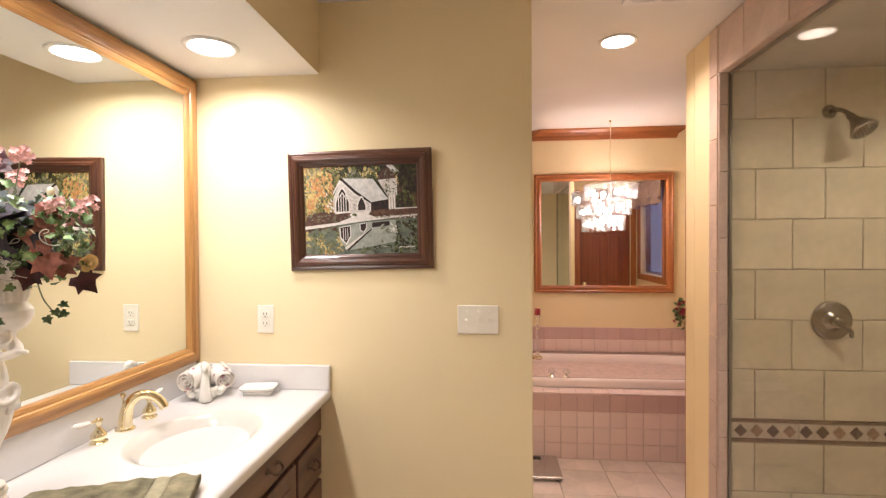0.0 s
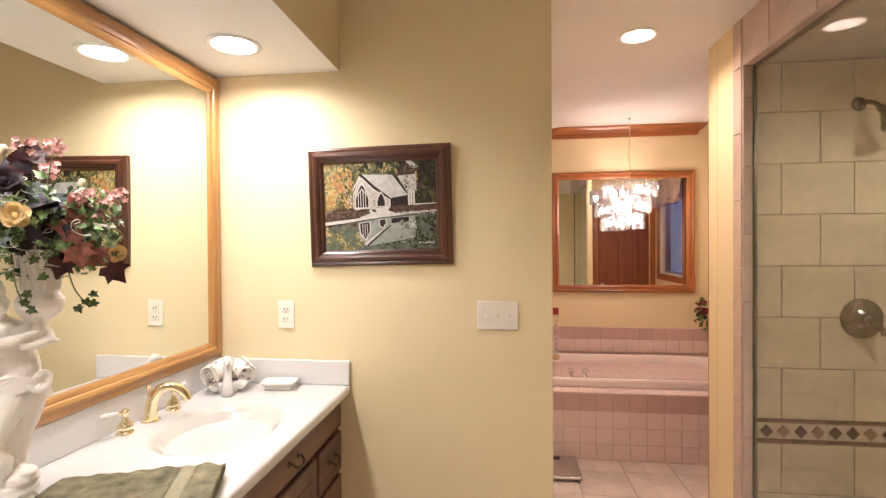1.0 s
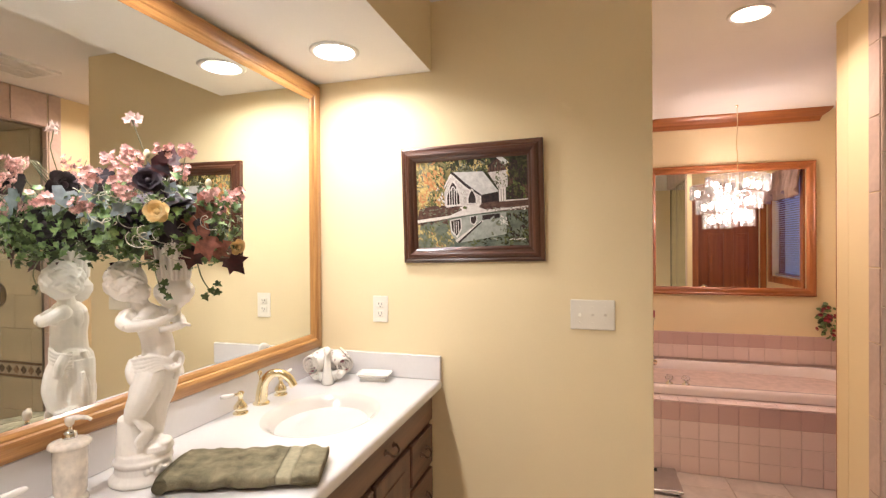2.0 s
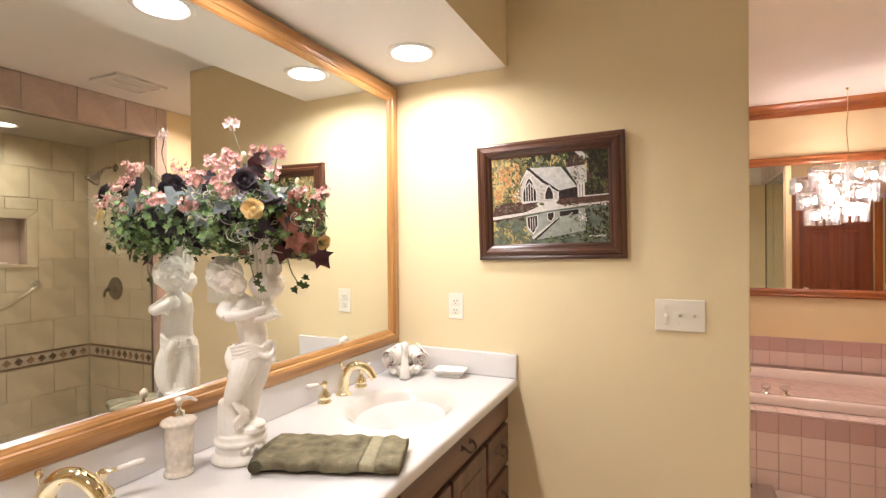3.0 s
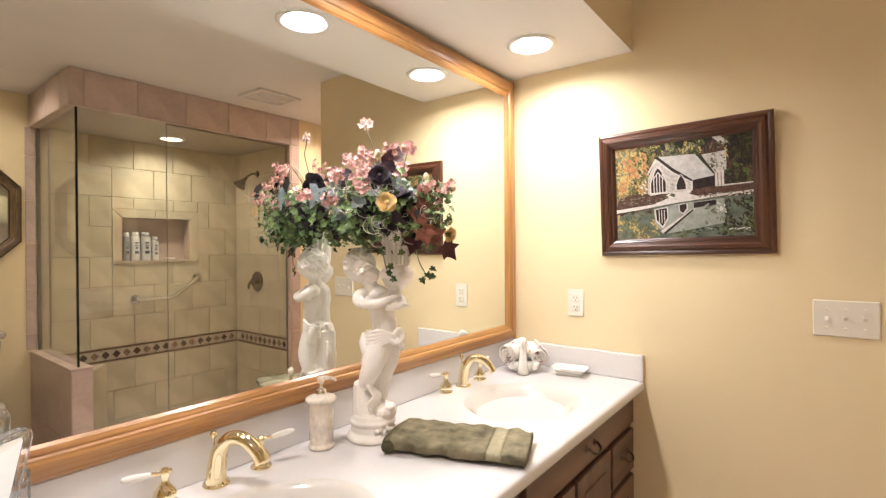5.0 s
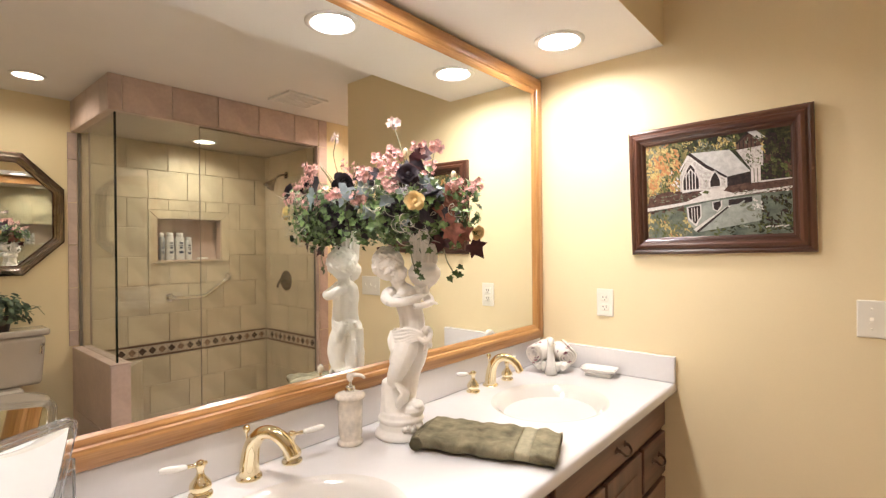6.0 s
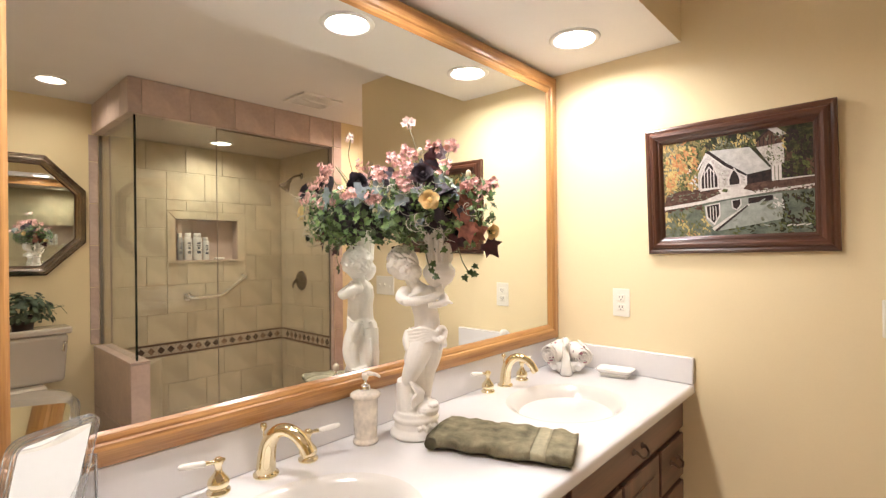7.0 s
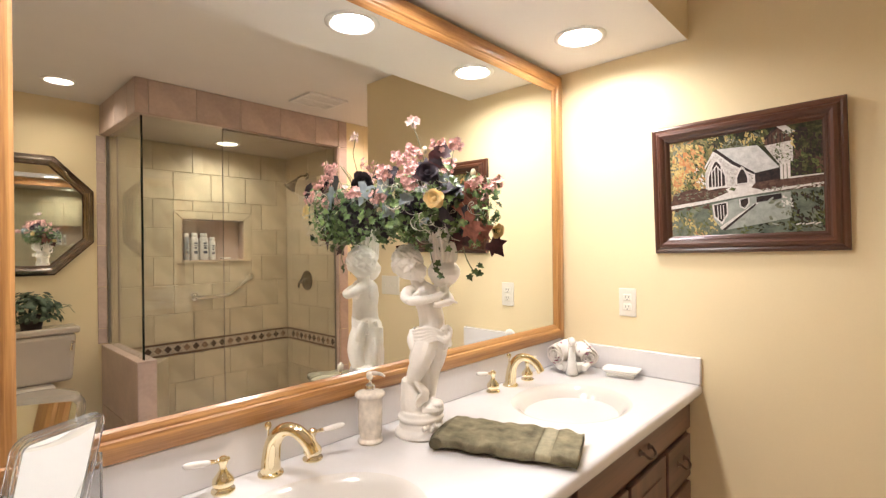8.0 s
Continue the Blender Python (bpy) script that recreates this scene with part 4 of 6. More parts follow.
def facing(p, d, rng, jitter=0.6):
    """Frame at p whose z points near d (the leaf's upper side), y somewhat downward."""
    z = (Vector(d) + Vector([rng.uniform(-jitter, jitter) for _ in range(3)])).normalized()
    y = Vector((rng.uniform(-1, 1), rng.uniform(-1, 1), rng.uniform(-1.2, 0.6)))
    y = (y - y.dot(z) * z).normalized()
    x = y.cross(z)
    return Matrix(((x.x, y.x, z.x, p[0]), (x.y, y.y, z.y, p[1]), (x.z, y.z, z.z, p[2]), (0, 0, 0, 1)))


def blossom(bm, c, r, rng, petals=5, d=(0, -1, 0.3)):
    """Small flower of cupped petals round a centre."""
    z = (Vector(d) + Vector([rng.uniform(-0.7, 0.7) for _ in range(3)])).normalized()
    x = z.orthogonal().normalized()
    y = z.cross(x)
    m0 = Matrix(((x.x, y.x, z.x, c[0]), (x.y, y.y, z.y, c[1]), (x.z, y.z, z.z, c[2]), (0, 0, 0, 1)))
    for k in range(petals):
        m = m0 @ Matrix.Rotation(2 * math.pi * k / petals + rng.uniform(-0.2, 0.2), 4, "Z") @ Matrix.Rotation(radians(35), 4, "X")
        add_leaf(bm, OVAL, r, m, rng, 0.4)


def rose(c, r, d, rng):
    """Layered rose: rings of broad petals closing towards the heart."""
    bm = bmesh.new()
    z = Vector(d).normalized()
    x = z.orthogonal().normalized()
    y = z.cross(x)
    m0 = Matrix(((x.x, y.x, z.x, c[0]), (x.y, y.y, z.y, c[1]), (x.z, y.z, z.z, c[2]), (0, 0, 0, 1)))
    broad = [(0, 0), (0.30, 0.12), (0.52, 0.50), (0.44, 0.85), (0.15, 1.0), (-0.15, 1.0), (-0.44, 0.85), (-0.52, 0.50), (-0.30, 0.12)]
    for ring, (n, tilt, s) in enumerate(((5, 22, 1.0), (5, 45, 0.9), (4, 62, 0.75), (3, 78, 0.6))):
        for k in range(n):
            m = m0 @ Matrix.Rotation(2 * math.pi * k / n + ring * 0.6, 4, "Z") @ Matrix.Rotation(radians(tilt + rng.uniform(-6, 6)), 4, "X")
            add_leaf(bm, broad, r * s, m, rng, 0.45)
    ball(bm, m0 @ Vector((0, 0, r * 0.35)), r * 0.25, 10, 8)
    return bm


def flower_arrangement():
    rng = random.Random(21)
    e = empty_at("flower_arrangement", (-1.085, 0.905, ZC - 0.009), "silk flower arrangement of ivy, pink blossoms and golden roses", "flowers")
    e.rotation_euler = (0, 0, radians(45.9))
    C = Vector((0.062, -0.055, 0.630))
    rad = Vector((0.168, 0.135, 0.128))
    inv = Matrix.Rotation(radians(45.9), 3, "Z")

    def keep(p):
        """Keep clear of the mirror glass behind."""
        w = inv @ Vector(p)
        low = XM + 0.014 + 1.085
        if w.x < low:
            w.x = low + (w.x - low) * -0.15
        return inv.transposed() @ w

    def shell(lo=0.5, hi=1.0, zlo=-1.0, zhi=1.0, front=False):
        while True:
            d = Vector([rng.uniform(-1, 1) for _ in range(3)])
            if 0.05 < d.length < 1:
                d.normalize()
                if zlo <= d.z <= zhi and (not front or d.y < 0.25):
                    k = rng.uniform(lo, hi)
                    return keep(C + Vector((d.x * rad.x, d.y * rad.y, d.z * rad.z)) * k), d
    bm = bmesh.new()
    for k in range(640):
        p, d = shell(0.45, 1.02, -0.95, 0.75)
        add_leaf(bm, IVYSHAPE, rng.uniform(0.011, 0.025), facing(p, d + Vector((0, -0.3, 0.3)), rng, 0.9), rng, 0.45)
    tagged(part("ivy_foliage", bm, IVY, e, "many green ivy leaves"), kind="stuff")
    bm = bmesh.new()
    for k in range(210):
        d = Vector([rng.gauss(0, 1) for _ in range(3)]).normalized()
        p = keep(Vector((-0.072, -0.042, 0.612)) + Vector((d.x * 0.100, d.y * 0.085, d.z * 0.088)) * rng.uniform(0.35, 1.0))
        add_leaf(bm, IVYSHAPE, rng.uniform(0.011, 0.025), facing(p, d + Vector((-0.3, 0.1, 0.2)), rng, 0.9), rng, 0.45)
    tagged(part("ivy_foliage", bm, IVY, e, "many green ivy leaves"), kind="stuff")
    for u, v, w, r in ((-0.075, -0.010, 0.592, 0.046), (-0.063, 0.001, 0.715, 0.040), (-0.110, -0.030, 0.618, 0.038), (-0.020, 0.030, 0.640, 0.042)):
        part("violet", rose(keep((u, v, w)), r, (-0.75, 0.65, 0.1), rng), INKY, e, "dark violet silk flower facing the mirror")
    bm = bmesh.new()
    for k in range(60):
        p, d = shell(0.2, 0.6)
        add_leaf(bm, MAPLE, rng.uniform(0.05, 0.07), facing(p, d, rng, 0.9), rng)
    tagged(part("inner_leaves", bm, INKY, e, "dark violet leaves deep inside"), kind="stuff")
    for u, v, w, s, m in ((0.142, -0.130, 0.592, 0.056, RUST), (0.128, -0.135, 0.560, 0.050, RUST), (0.150, -0.120, 0.540, 0.046, RUST), (0.140, -0.125, 0.628, 0.046, RUST), (0.112, -0.130, 0.535, 0.040, BURG), (0.188, -0.10, 0.515, 0.050, BURG), (0.03, -0.12, 0.725, 0.048, BURG), (0.06, -0.12, 0.735, 0.045, BURG), (0.0, -0.11, 0.70, 0.045, BURG), (-0.040, 0.0, 0.508, 0.036, BURG), (0.02, -0.12, 0.69, 0.055, INKY), (0.055, -0.12, 0.70, 0.05, INKY), (-0.07, -0.06, 0.70, 0.06, INKY)):
        bm = bmesh.new()
        add_leaf(bm, MAPLE, s, facing((u, v, w + s * 0.4), (0.2, -1, 0.2), rng, 0.35), rng, 0.3)
        part("large_leaf", bm, m, e, "broad dark red lobed leaf" if m is not INKY else "broad violet lobed leaf")
    for u, v, w, s in ((0.095, -0.11, 0.665, 0.045), (-0.075, -0.07, 0.69, 0.05), (-0.02, -0.11, 0.655, 0.04), (0.075, -0.12, 0.69, 0.035), (0.02, -0.12, 0.60, 0.03), (-0.06, -0.09, 0.63, 0.05), (-0.02, 0.07, 0.68, 0.06), (0.04, 0.08, 0.65, 0.06), (0.10, 0.07, 0.69, 0.055), (-0.05, 0.04, 0.61, 0.05), (-0.131, -0.064, 0.685, 0.058), (-0.105, -0.020, 0.655, 0.05), (-0.085, 0.0, 0.690, 0.05)):
        bm = bmesh.new()
        add_leaf(bm, IVYSHAPE, s, facing(keep((u, v, w)), (0, -1 if v < 0 else 1, 0.3), rng, 0.3), rng, 0.2)
        part("dusty_leaf", bm, DUSTY, e, "dusty blue-grey leaf")
    for u, v, w, n in ((0.100, -0.08, 0.795, 8), (0.055, -0.08, 0.79, 9), (-0.005, -0.07, 0.78, 8), (-0.05, -0.05, 0.76, 6), (-0.085, -0.06, 0.725, 9), (-0.03, -0.10, 0.725, 9), (0.145, -0.09, 0.69, 10), (0.165, -0.06, 0.665, 9), (0.195, -0.05, 0.69, 8), (-0.10, -0.05, 0.665, 9), (0.21, -0.02, 0.71, 6), (0.0, 0.05, 0.75, 9), (0.09, 0.04, 0.76, 9), (-0.02, -0.11, 0.69, 7), (-0.165, -0.085, 0.672, 7), (-0.102, -0.020, 0.662, 8), (-0.031, 0.060, 0.681, 7), (-0.035, 0.05, 0.785, 6), (0.005, 0.08, 0.770, 7)):
        bm = bmesh.new()
        for k in range(n + 9):
            q = keep((u + rng.uniform(-0.017, 0.017), v - 0.03 + rng.uniform(-0.017, 0.017), w - 0.008 + rng.uniform(-0.015, 0.015)))
            blossom(bm, q, rng.uniform(0.008, 0.011), rng, 6)
        part("blossom_spray", bm, ROSEP, e, "spray of small pink blossoms")
        bm = tube(spline([keep((u, v, w)), keep((0.6 * u + 0.03, 0.5 * v, w - 0.06)), (0.07, 0, 0.60)], 4), 0.0012, 5)
        part("stem", bm, STEM, e)
    part("rose", rose((0.040, -0.178, 0.638), 0.027, (0.0, -1, 0.15), rng), GOLDP, e, "golden yellow silk rose")
    part("rose", rose((0.205, -0.095, 0.565), 0.022, (0.5, -0.8, -0.2), rng), GOLDP, e, "golden yellow silk rose turned aside")
    part("violet", rose((0.024, -0.164, 0.702), 0.030, (0.1, -1, 0.3), rng), INKY, e, "dark violet silk flower")
    bm = bmesh.new()
    for k in range(5):
        blossom(bm, (-0.012 + rng.uniform(-0.014, 0.014), -0.02 + rng.uniform(-0.01, 0.01), 0.868 + rng.uniform(-0.008, 0.008)), 0.014, rng)
    part("pale_blossom", bm, PALEP, e, "pale pink blossom on a tall sprig")
    part("stem", tube(spline([(-0.012, -0.02, 0.865), (-0.004, -0.025, 0.84), (0.004, -0.03, 0.815), (0.02, -0.02, 0.76)], 5), 0.0014, 6), STEM, e)
    for u, v, w in ((0.145, -0.10, 0.715), (0.02, -0.09, 0.775), (-0.10, -0.06, 0.62)):
        part("bud", ball(bmesh.new(), keep((u, v, w)), (0.0075, 0.0075, 0.011), 10, 8), CREAMB, e, "cream flower bud")
    for k in range(26):
        a = rng.uniform(0, 6.28)
        p0 = Vector((0.02, -0.140, 0.63)) + Vector((rng.uniform(-0.13, 0.13), rng.uniform(-0.03, 0.03), rng.uniform(-0.09, 0.09)))
        pts = [keep(p0 + Vector((0.013 * math.cos(a + 1.1 * i) + 0.004 * i, -0.008 * i % 0.03 - 0.02, 0.010 * math.sin(a + 1.1 * i) - 0.004 * i))) for i in range(7)]
        part("tendril", tube(spline(pts, 4), 0.0009, 5), PALET, e, "curling pale tendril")
    for pts, ends in (([(0.12, -0.05, 0.53), (0.13, -0.06, 0.49), (0.145, -0.06, 0.462)], ((0.150, -0.06, 0.462), (0.170, -0.05, 0.455), (0.135, -0.06, 0.448), (0.160, -0.06, 0.475))), ([(0.03, -0.06, 0.54), (0.035, -0.075, 0.50), (0.045, -0.07, 0.465)], ((0.045, -0.072, 0.468), (0.055, -0.07, 0.450), (0.058, -0.068, 0.482)))):
        vn = part("trailing_vine", tube(spline(pts, 5), 0.0015, 5), STEM, e, "thin trailing vine")
        for q in ends:
            bm = bmesh.new()
            add_leaf(bm, IVYSHAPE, 0.020, facing(q, (0, -1, 0.4), rng, 0.5), rng)
            part("vine_leaf", bm, IVY, vn)
    return e


flower_arrangement()

# ---- soap dispenser ----
SOAPM = mat("mottled_ivory_ceramic", (0.86, 0.78, 0.67), 0.22, var=0.14, scale=30, fine=110, bump=0.03, coat=0.3)
e = empty_at("soap_dispenser", (-1.140, 0.776, ZC + 0.0005), "mottled ivory ceramic soap dispenser with a pump top", "soap dispenser")
part("bottle", lathe([(0, 0), (0.0325, 0), (0.034, 0.003), (0.033, 0.008), (0.0290, 0.011), (0.0285, 0.015), (0.0305, 0.024), (0.0315, 0.05), (0.0325, 0.09), (0.0330, 0.117), (0.0385, 0.1205), (0.0405, 0.1240), (0.0400, 0.1285), (0.036, 0.1315), (0.024, 0.135), (0.014, 0.137), (0, 0.137)], 40), SOAPM, e)
part("collar", lathe([(0.0135, 0.1365), (0.0140, 0.139), (0.0140, 0.148), (0.012, 0.152), (0.007, 0.154), (0.0045, 0.156), (0.0045, 0.166)], 24), CHROME, e, "silver pump collar")
bm = lathe([(0.0045, 0.164), (0.008, 0.168), (0.0095, 0.176), (0.008, 0.184), (0, 0.186)], 20)
tube(spline([(0.0, 0.0, 0.180), (0.012, 0.010, 0.181), (0.024, 0.020, 0.178), (0.030, 0.026, 0.172)], 5), [0.006] * 6 + [0.0048] * 5 + [0.0036] * 5, 10, bm)
part("pump_head", bm, SOAPM, e, "ivory pump spout")

# ---- folded towel ----
OLIVE = mat("olive_terry", (0.245, 0.215, 0.138), 0.95, var=0.27, scale=26, fine=480, bump=0.9, spec=0.1, dist=0.004)
OLIVEB = mat("olive_woven_band", (0.34, 0.305, 0.205), 0.8, var=0.10, scale=60, fine=300, bump=0.3, spec=0.1)


def folded_towel():
    e = empty_at("folded_towel", (-0.834, 0.982, ZC + 0.0005), "olive green folded terry towel lying on the vanity top", "towel")
    e.rotation_euler = (0, 0, radians(22))
    L, W = 0.350, 0.172

    def slab(x0, x1, z0, z1, seed, W=W):
        nx, nz, ny = max(3, int((x1 - x0) / 0.008)), 5, 22
        bm = bmesh.new()
        ring = []
        for i in range(nx + 1):
            x = x0 + (x1 - x0) * i / nx
            row = []
            for k in range(2 * ny):
                # flattened loop: top from front to back, then under
                t = k / (2 * ny) * 2 * math.pi
                cy = math.copysign(abs(math.cos(t)) ** 0.35, math.cos(t))
                cz = math.copysign(abs(math.sin(t)) ** 0.5, math.sin(t))
                y = W / 2 * cy * (1 + 0.05 * math.sin(x * 9 + seed))
                z = (z0 + z1) / 2 + (z1 - z0) / 2 * cz
                q = Vector((x, y + 0.012 * math.sin(x * 5.5 + seed), z))
                q += Vector((0.0, 0.004 * noise.noise(q * 22 + Vector((seed, 0, 0))), 0.0065 * noise.noise(q * 34 + Vector((0, seed, 0))) * (1 if z > z0 + 0.002 else 0)))
                row.append(bm.verts.new(q))
            ring.append(row)
        for a, b in zip(ring, ring[1:]):
            for k in range(2 * ny):
                f = bm.faces.new((a[k], a[(k + 1) % (2 * ny)], b[(k + 1) % (2 * ny)], b[k]))
                f.smooth = True
        for rg in (ring[0][::-1], ring[-1]):
            bm.faces.new(rg)
        bmesh.ops.recalc_face_normals(bm, faces=bm.faces)
        return bm
    part("lower_fold", slab(-L / 2 + 0.012, L / 2 - 0.004, 0.0035, 0.019, 2.0, W - 0.018), OLIVE, e)
    part("upper_fold", slab(-L / 2, L / 2 - 0.098, 0.0060, 0.037, 2.0), OLIVE, e)
    part("woven_band", slab(L / 2 - 0.0979, L / 2 - 0.062, 0.0065, 0.0358, 2.0), OLIVEB, e, "flat woven band")
    part("hem", slab(L / 2 - 0.0619, L / 2, 0.0120, 0.0365, 2.0), OLIVE, e)
    bm = bmesh.new()
    for k in range(2):
        tube(spline([(-L / 2 + 0.002, -W / 2 * 0.96, 0.020), (-L / 2 - 0.006, -W / 4, 0.021), (-L / 2 - 0.006, W / 4, 0.020), (-L / 2 + 0.002, W / 2 * 0.96, 0.019)], 6), 0.016, 10, bm, flat=0.98)
    part("fold_edge", bm, OLIVE, e)


folded_towel()

# ---- swan dish with rolled guest towels ----
FLORAL = bpy.data.materials.new("floral_cotton")
FLORAL.use_nodes = True
N, L_ = FLORAL.node_tree.nodes, FLORAL.node_tree.links
tc = N.new("ShaderNodeTexCoord")
vo = N.new("ShaderNodeTexVoronoi")
vo.inputs["Scale"].default_value = 26
nz = N.new("ShaderNodeTexNoise")
nz.inputs["Scale"].default_value = 90
mixv = N.new("ShaderNodeMath")
mixv.operation = "MULTIPLY_ADD"
mixv.inputs[1].default_value = 0.35
rp = N.new("ShaderNodeValToRGB")
rp.color_ramp.elements[0].position, rp.color_ramp.elements[0].color = 0.30, (0.30, 0.10, 0.14, 1)
rp.color_ramp.elements[1].position, rp.color_ramp.elements[1].color = 0.52, (0.80, 0.74, 0.68, 1)
for p_, c_ in ((0.36, (0.55, 0.33, 0.36, 1)), (0.42, (0.22, 0.24, 0.20, 1)), (0.45, (0.80, 0.74, 0.68, 1))):
    q = rp.color_ramp.elements.new(p_)
    q.color = c_
for n_ in (vo, nz):
    L_.new(tc.outputs["Object"], n_.inputs["Vector"])
L_.new(nz.outputs["Fac"], mixv.inputs[0])
L_.new(vo.outputs["Distance"], mixv.inputs[2])
L_.new(mixv.outputs[0], rp.inputs[0])
L_.new(rp.outputs[0], N["Principled BSDF"].inputs["Base Color"])
N["Principled BSDF"].inputs["Roughness"].default_value = 0.9
e = empty_at("swan_dish", (-1.092, 1.788, ZC + 0.0005), "white ceramic swan dish beside the splashback", "dish")
e.rotation_euler = (0, 0, radians(-62))
bm = lathe([(0, 0), (0.050, 0), (0.062, 0.010), (0.072, 0.034), (0.074, 0.052), (0.069, 0.051), (0.060, 0.022), (0, 0.014)], 28)
for v in bm.verts:
    v.co.x *= 1.0
    v.co.y *= 0.78
part("bowl", bm, CERAMIC, e)
bm = tube(spline([(0.060, 0, 0.010), (0.082, 0, 0.030), (0.078, 0, 0.072), (0.062, 0, 0.105), (0.060, 0, 0.128), (0.074, 0, 0.141), (0.090, 0, 0.132), (0.098, 0, 0.120)], 5), [0.026, 0.025, 0.024, 0.023, 0.022, 0.021, 0.020, 0.0185, 0.017, 0.016, 0.0155, 0.015, 0.0145, 0.014, 0.014, 0.014, 0.014, 0.0135, 0.013, 0.0125, 0.0125, 0.0125, 0.0125, 0.0125, 0.0125, 0.013, 0.014, 0.0145, 0.014, 0.013, 0.011, 0.009, 0.007, 0.0055, 0.004, 0.003], 14)
part("swan_neck", bm, CERAMIC, e, "curved white swan neck")
for s in (-1, 1):
    bm = tube(spline([(0.055, s * 0.045, 0.026), (0.0, s * 0.062, 0.040), (-0.055, s * 0.045, 0.055), (-0.082, s * 0.015, 0.072)], 5), [0.012, 0.014, 0.016, 0.017, 0.018, 0.018, 0.018, 0.017, 0.016, 0.015, 0.013, 0.012, 0.010, 0.008, 0.006, 0.004], 10)
    part("wing", bm, CERAMIC, e)


def towel_roll(x, y, z, length, r, yaw, tilt):
    e = empty_at("rolled_towel", (x, y, z), "small white floral guest towel rolled up in the dish", "towel", "rolled guest towels")
    e.rotation_euler = (0, radians(tilt), radians(yaw))
    bm = bmesh.new()
    turns, n = 3.2, 80
    a_, b_ = [], []
    for i in range(n):
        t = i / (n - 1)
        an, rr = 2 * math.pi * turns * t, 0.006 + (r - 0.006) * t
        a_.append(bm.verts.new((-length / 2 + 0.004 * math.sin(an), rr * math.cos(an), rr * math.sin(an))))
        b_.append(bm.verts.new((length / 2 + 0.004 * math.cos(an), rr * math.cos(an), rr * math.sin(an))))
    for i in range(n - 1):
        f = bm.faces.new((a_[i], a_[i + 1], b_[i + 1], b_[i]))
        f.smooth = True
    ob = part("cloth", bm, FLORAL, e)
    s = ob.modifiers.new("thick", "SOLIDIFY")
    s.thickness = 0.0045
    return e


towel_roll(-1.128, 1.765, ZC + 0.084, 0.105, 0.047, -92, 8)
towel_roll(-1.050, 1.815, ZC + 0.078, 0.095, 0.040, -40, 14)
towel_roll(-1.100, 1.835, ZC + 0.060, 0.100, 0.028, 25, 4)

# ---- soap dish ----
e = empty_at("soap_dish", (-0.905, 1.838, ZC + 0.0005), "white ceramic rectangular soap dish on a low foot", "soap dish")
e.rotation_euler = (0, 0, radians(8))
part("foot", box(-0.052, 0.052, -0.030, 0.030, 0, 0.014, 0.004), CERAMIC, e)
bm = bmesh.new()
prev = None
for hx, hy, z in ((0.055, 0.033, 0.0135), (0.066, 0.043, 0.024), (0.071, 0.047, 0.031), (0.068, 0.044, 0.032), (0.060, 0.037, 0.024), (0.052, 0.030, 0.019)):
    ring = []
    for i in range(32):
        a = 2 * math.pi * i / 32
        c, s = math.cos(a), math.sin(a)
        ring.append(bm.verts.new((hx * math.copysign(abs(c) ** 0.35, c), hy * math.copysign(abs(s) ** 0.35, s), z)))
    if prev:
        for i in range(32):
            f = bm.faces.new((prev[i], prev[(i + 1) % 32], ring[(i + 1) % 32], ring[i]))
            f.smooth = True
    else:
        bm.faces.new(ring[::-1])
    prev = ring
bm.faces.new(prev)
part("tray", bm, CERAMIC, e)

# ---- tilting make-up mirror in clear acrylic ----
ACRYL = mat("clear_acrylic", (0.93, 0.95, 0.97), 0.04, var=0.0, bump=0.0, trans=0.95, ior=1.46)
e = empty_at("makeup_mirror", (-1.122, 0.107, ZC + 0.0005), "two-sided make-up mirror in a clear acrylic stand", "mirror")
e.rotation_euler = (0, 0, radians(29))


def rounded(w, h, r, n=6):
    pts = []
    for cx, cz, a0 in ((w / 2 - r, h / 2 - r, 0), (-w / 2 + r, h / 2 - r, 90), (-w / 2 + r, -h / 2 + r, 180), (w / 2 - r, -h / 2 + r, 270)):
        for i in range(n + 1):
            a = radians(a0 + 90 * i / n)
            pts.append((cx + r * math.cos(a), cz + r * math.sin(a)))
    return pts


tilt = Matrix.Translation((0, 0, 0.136)) @ Matrix.Rotation(radians(15.8), 4, "Y")
bm = bmesh.new()
oo, ii = rounded(0.146, 0.204, 0.022), rounded(0.120, 0.178, 0.012)
loopset = []
for pts, x in ((oo, -0.008), (oo, 0.008), (ii, 0.008), (ii, -0.008)):
    loopset.append([bm.verts.new(tilt @ Vector((x, u, v))) for u, v in pts])
for a, b in zip(loopset, loopset[1:] + loopset[:1]):
    for i in range(len(a)):
        bm.faces.new((a[i], a[(i + 1) % len(a)], b[(i + 1) % len(a)], b[i]))
bmesh.ops.recalc_face_normals(bm, faces=bm.faces)
bmesh.ops.bevel(bm, geom=[x for x in bm.edges if x.calc_face_angle(0) > 1.2], offset=0.003, segments=2, affect="EDGES")
part("acrylic_rim", bm, ACRYL, e, "thick clear acrylic rim")
part("mirror_plate", prism(rounded(0.1198, 0.1778, 0.012), 0, -0.003, 0.003), MIRROR, e, "silvered plate").matrix_local = tilt
bm = box(-0.045, 0.045, -0.083, 0.083, 0.0, 0.008, 0.003)
for s in (-1, 1):
    add_box(bm, -0.012, 0.012, s * 0.079 - 0.003, s * 0.079 + 0.003, 0.007, 0.155, 0.0025)
part("stand", bm, ACRYL, e, "clear acrylic base and uprights")
for s in (-1, 1):
    part("pivot", lathe([(0.006, 0), (0.006, 0.010), (0, 0.011)], 12, axes((0, s * 0.072, 0.136), (1, 0, 0), (0, 0, 1), (0, s, 0))), CHROME, e)

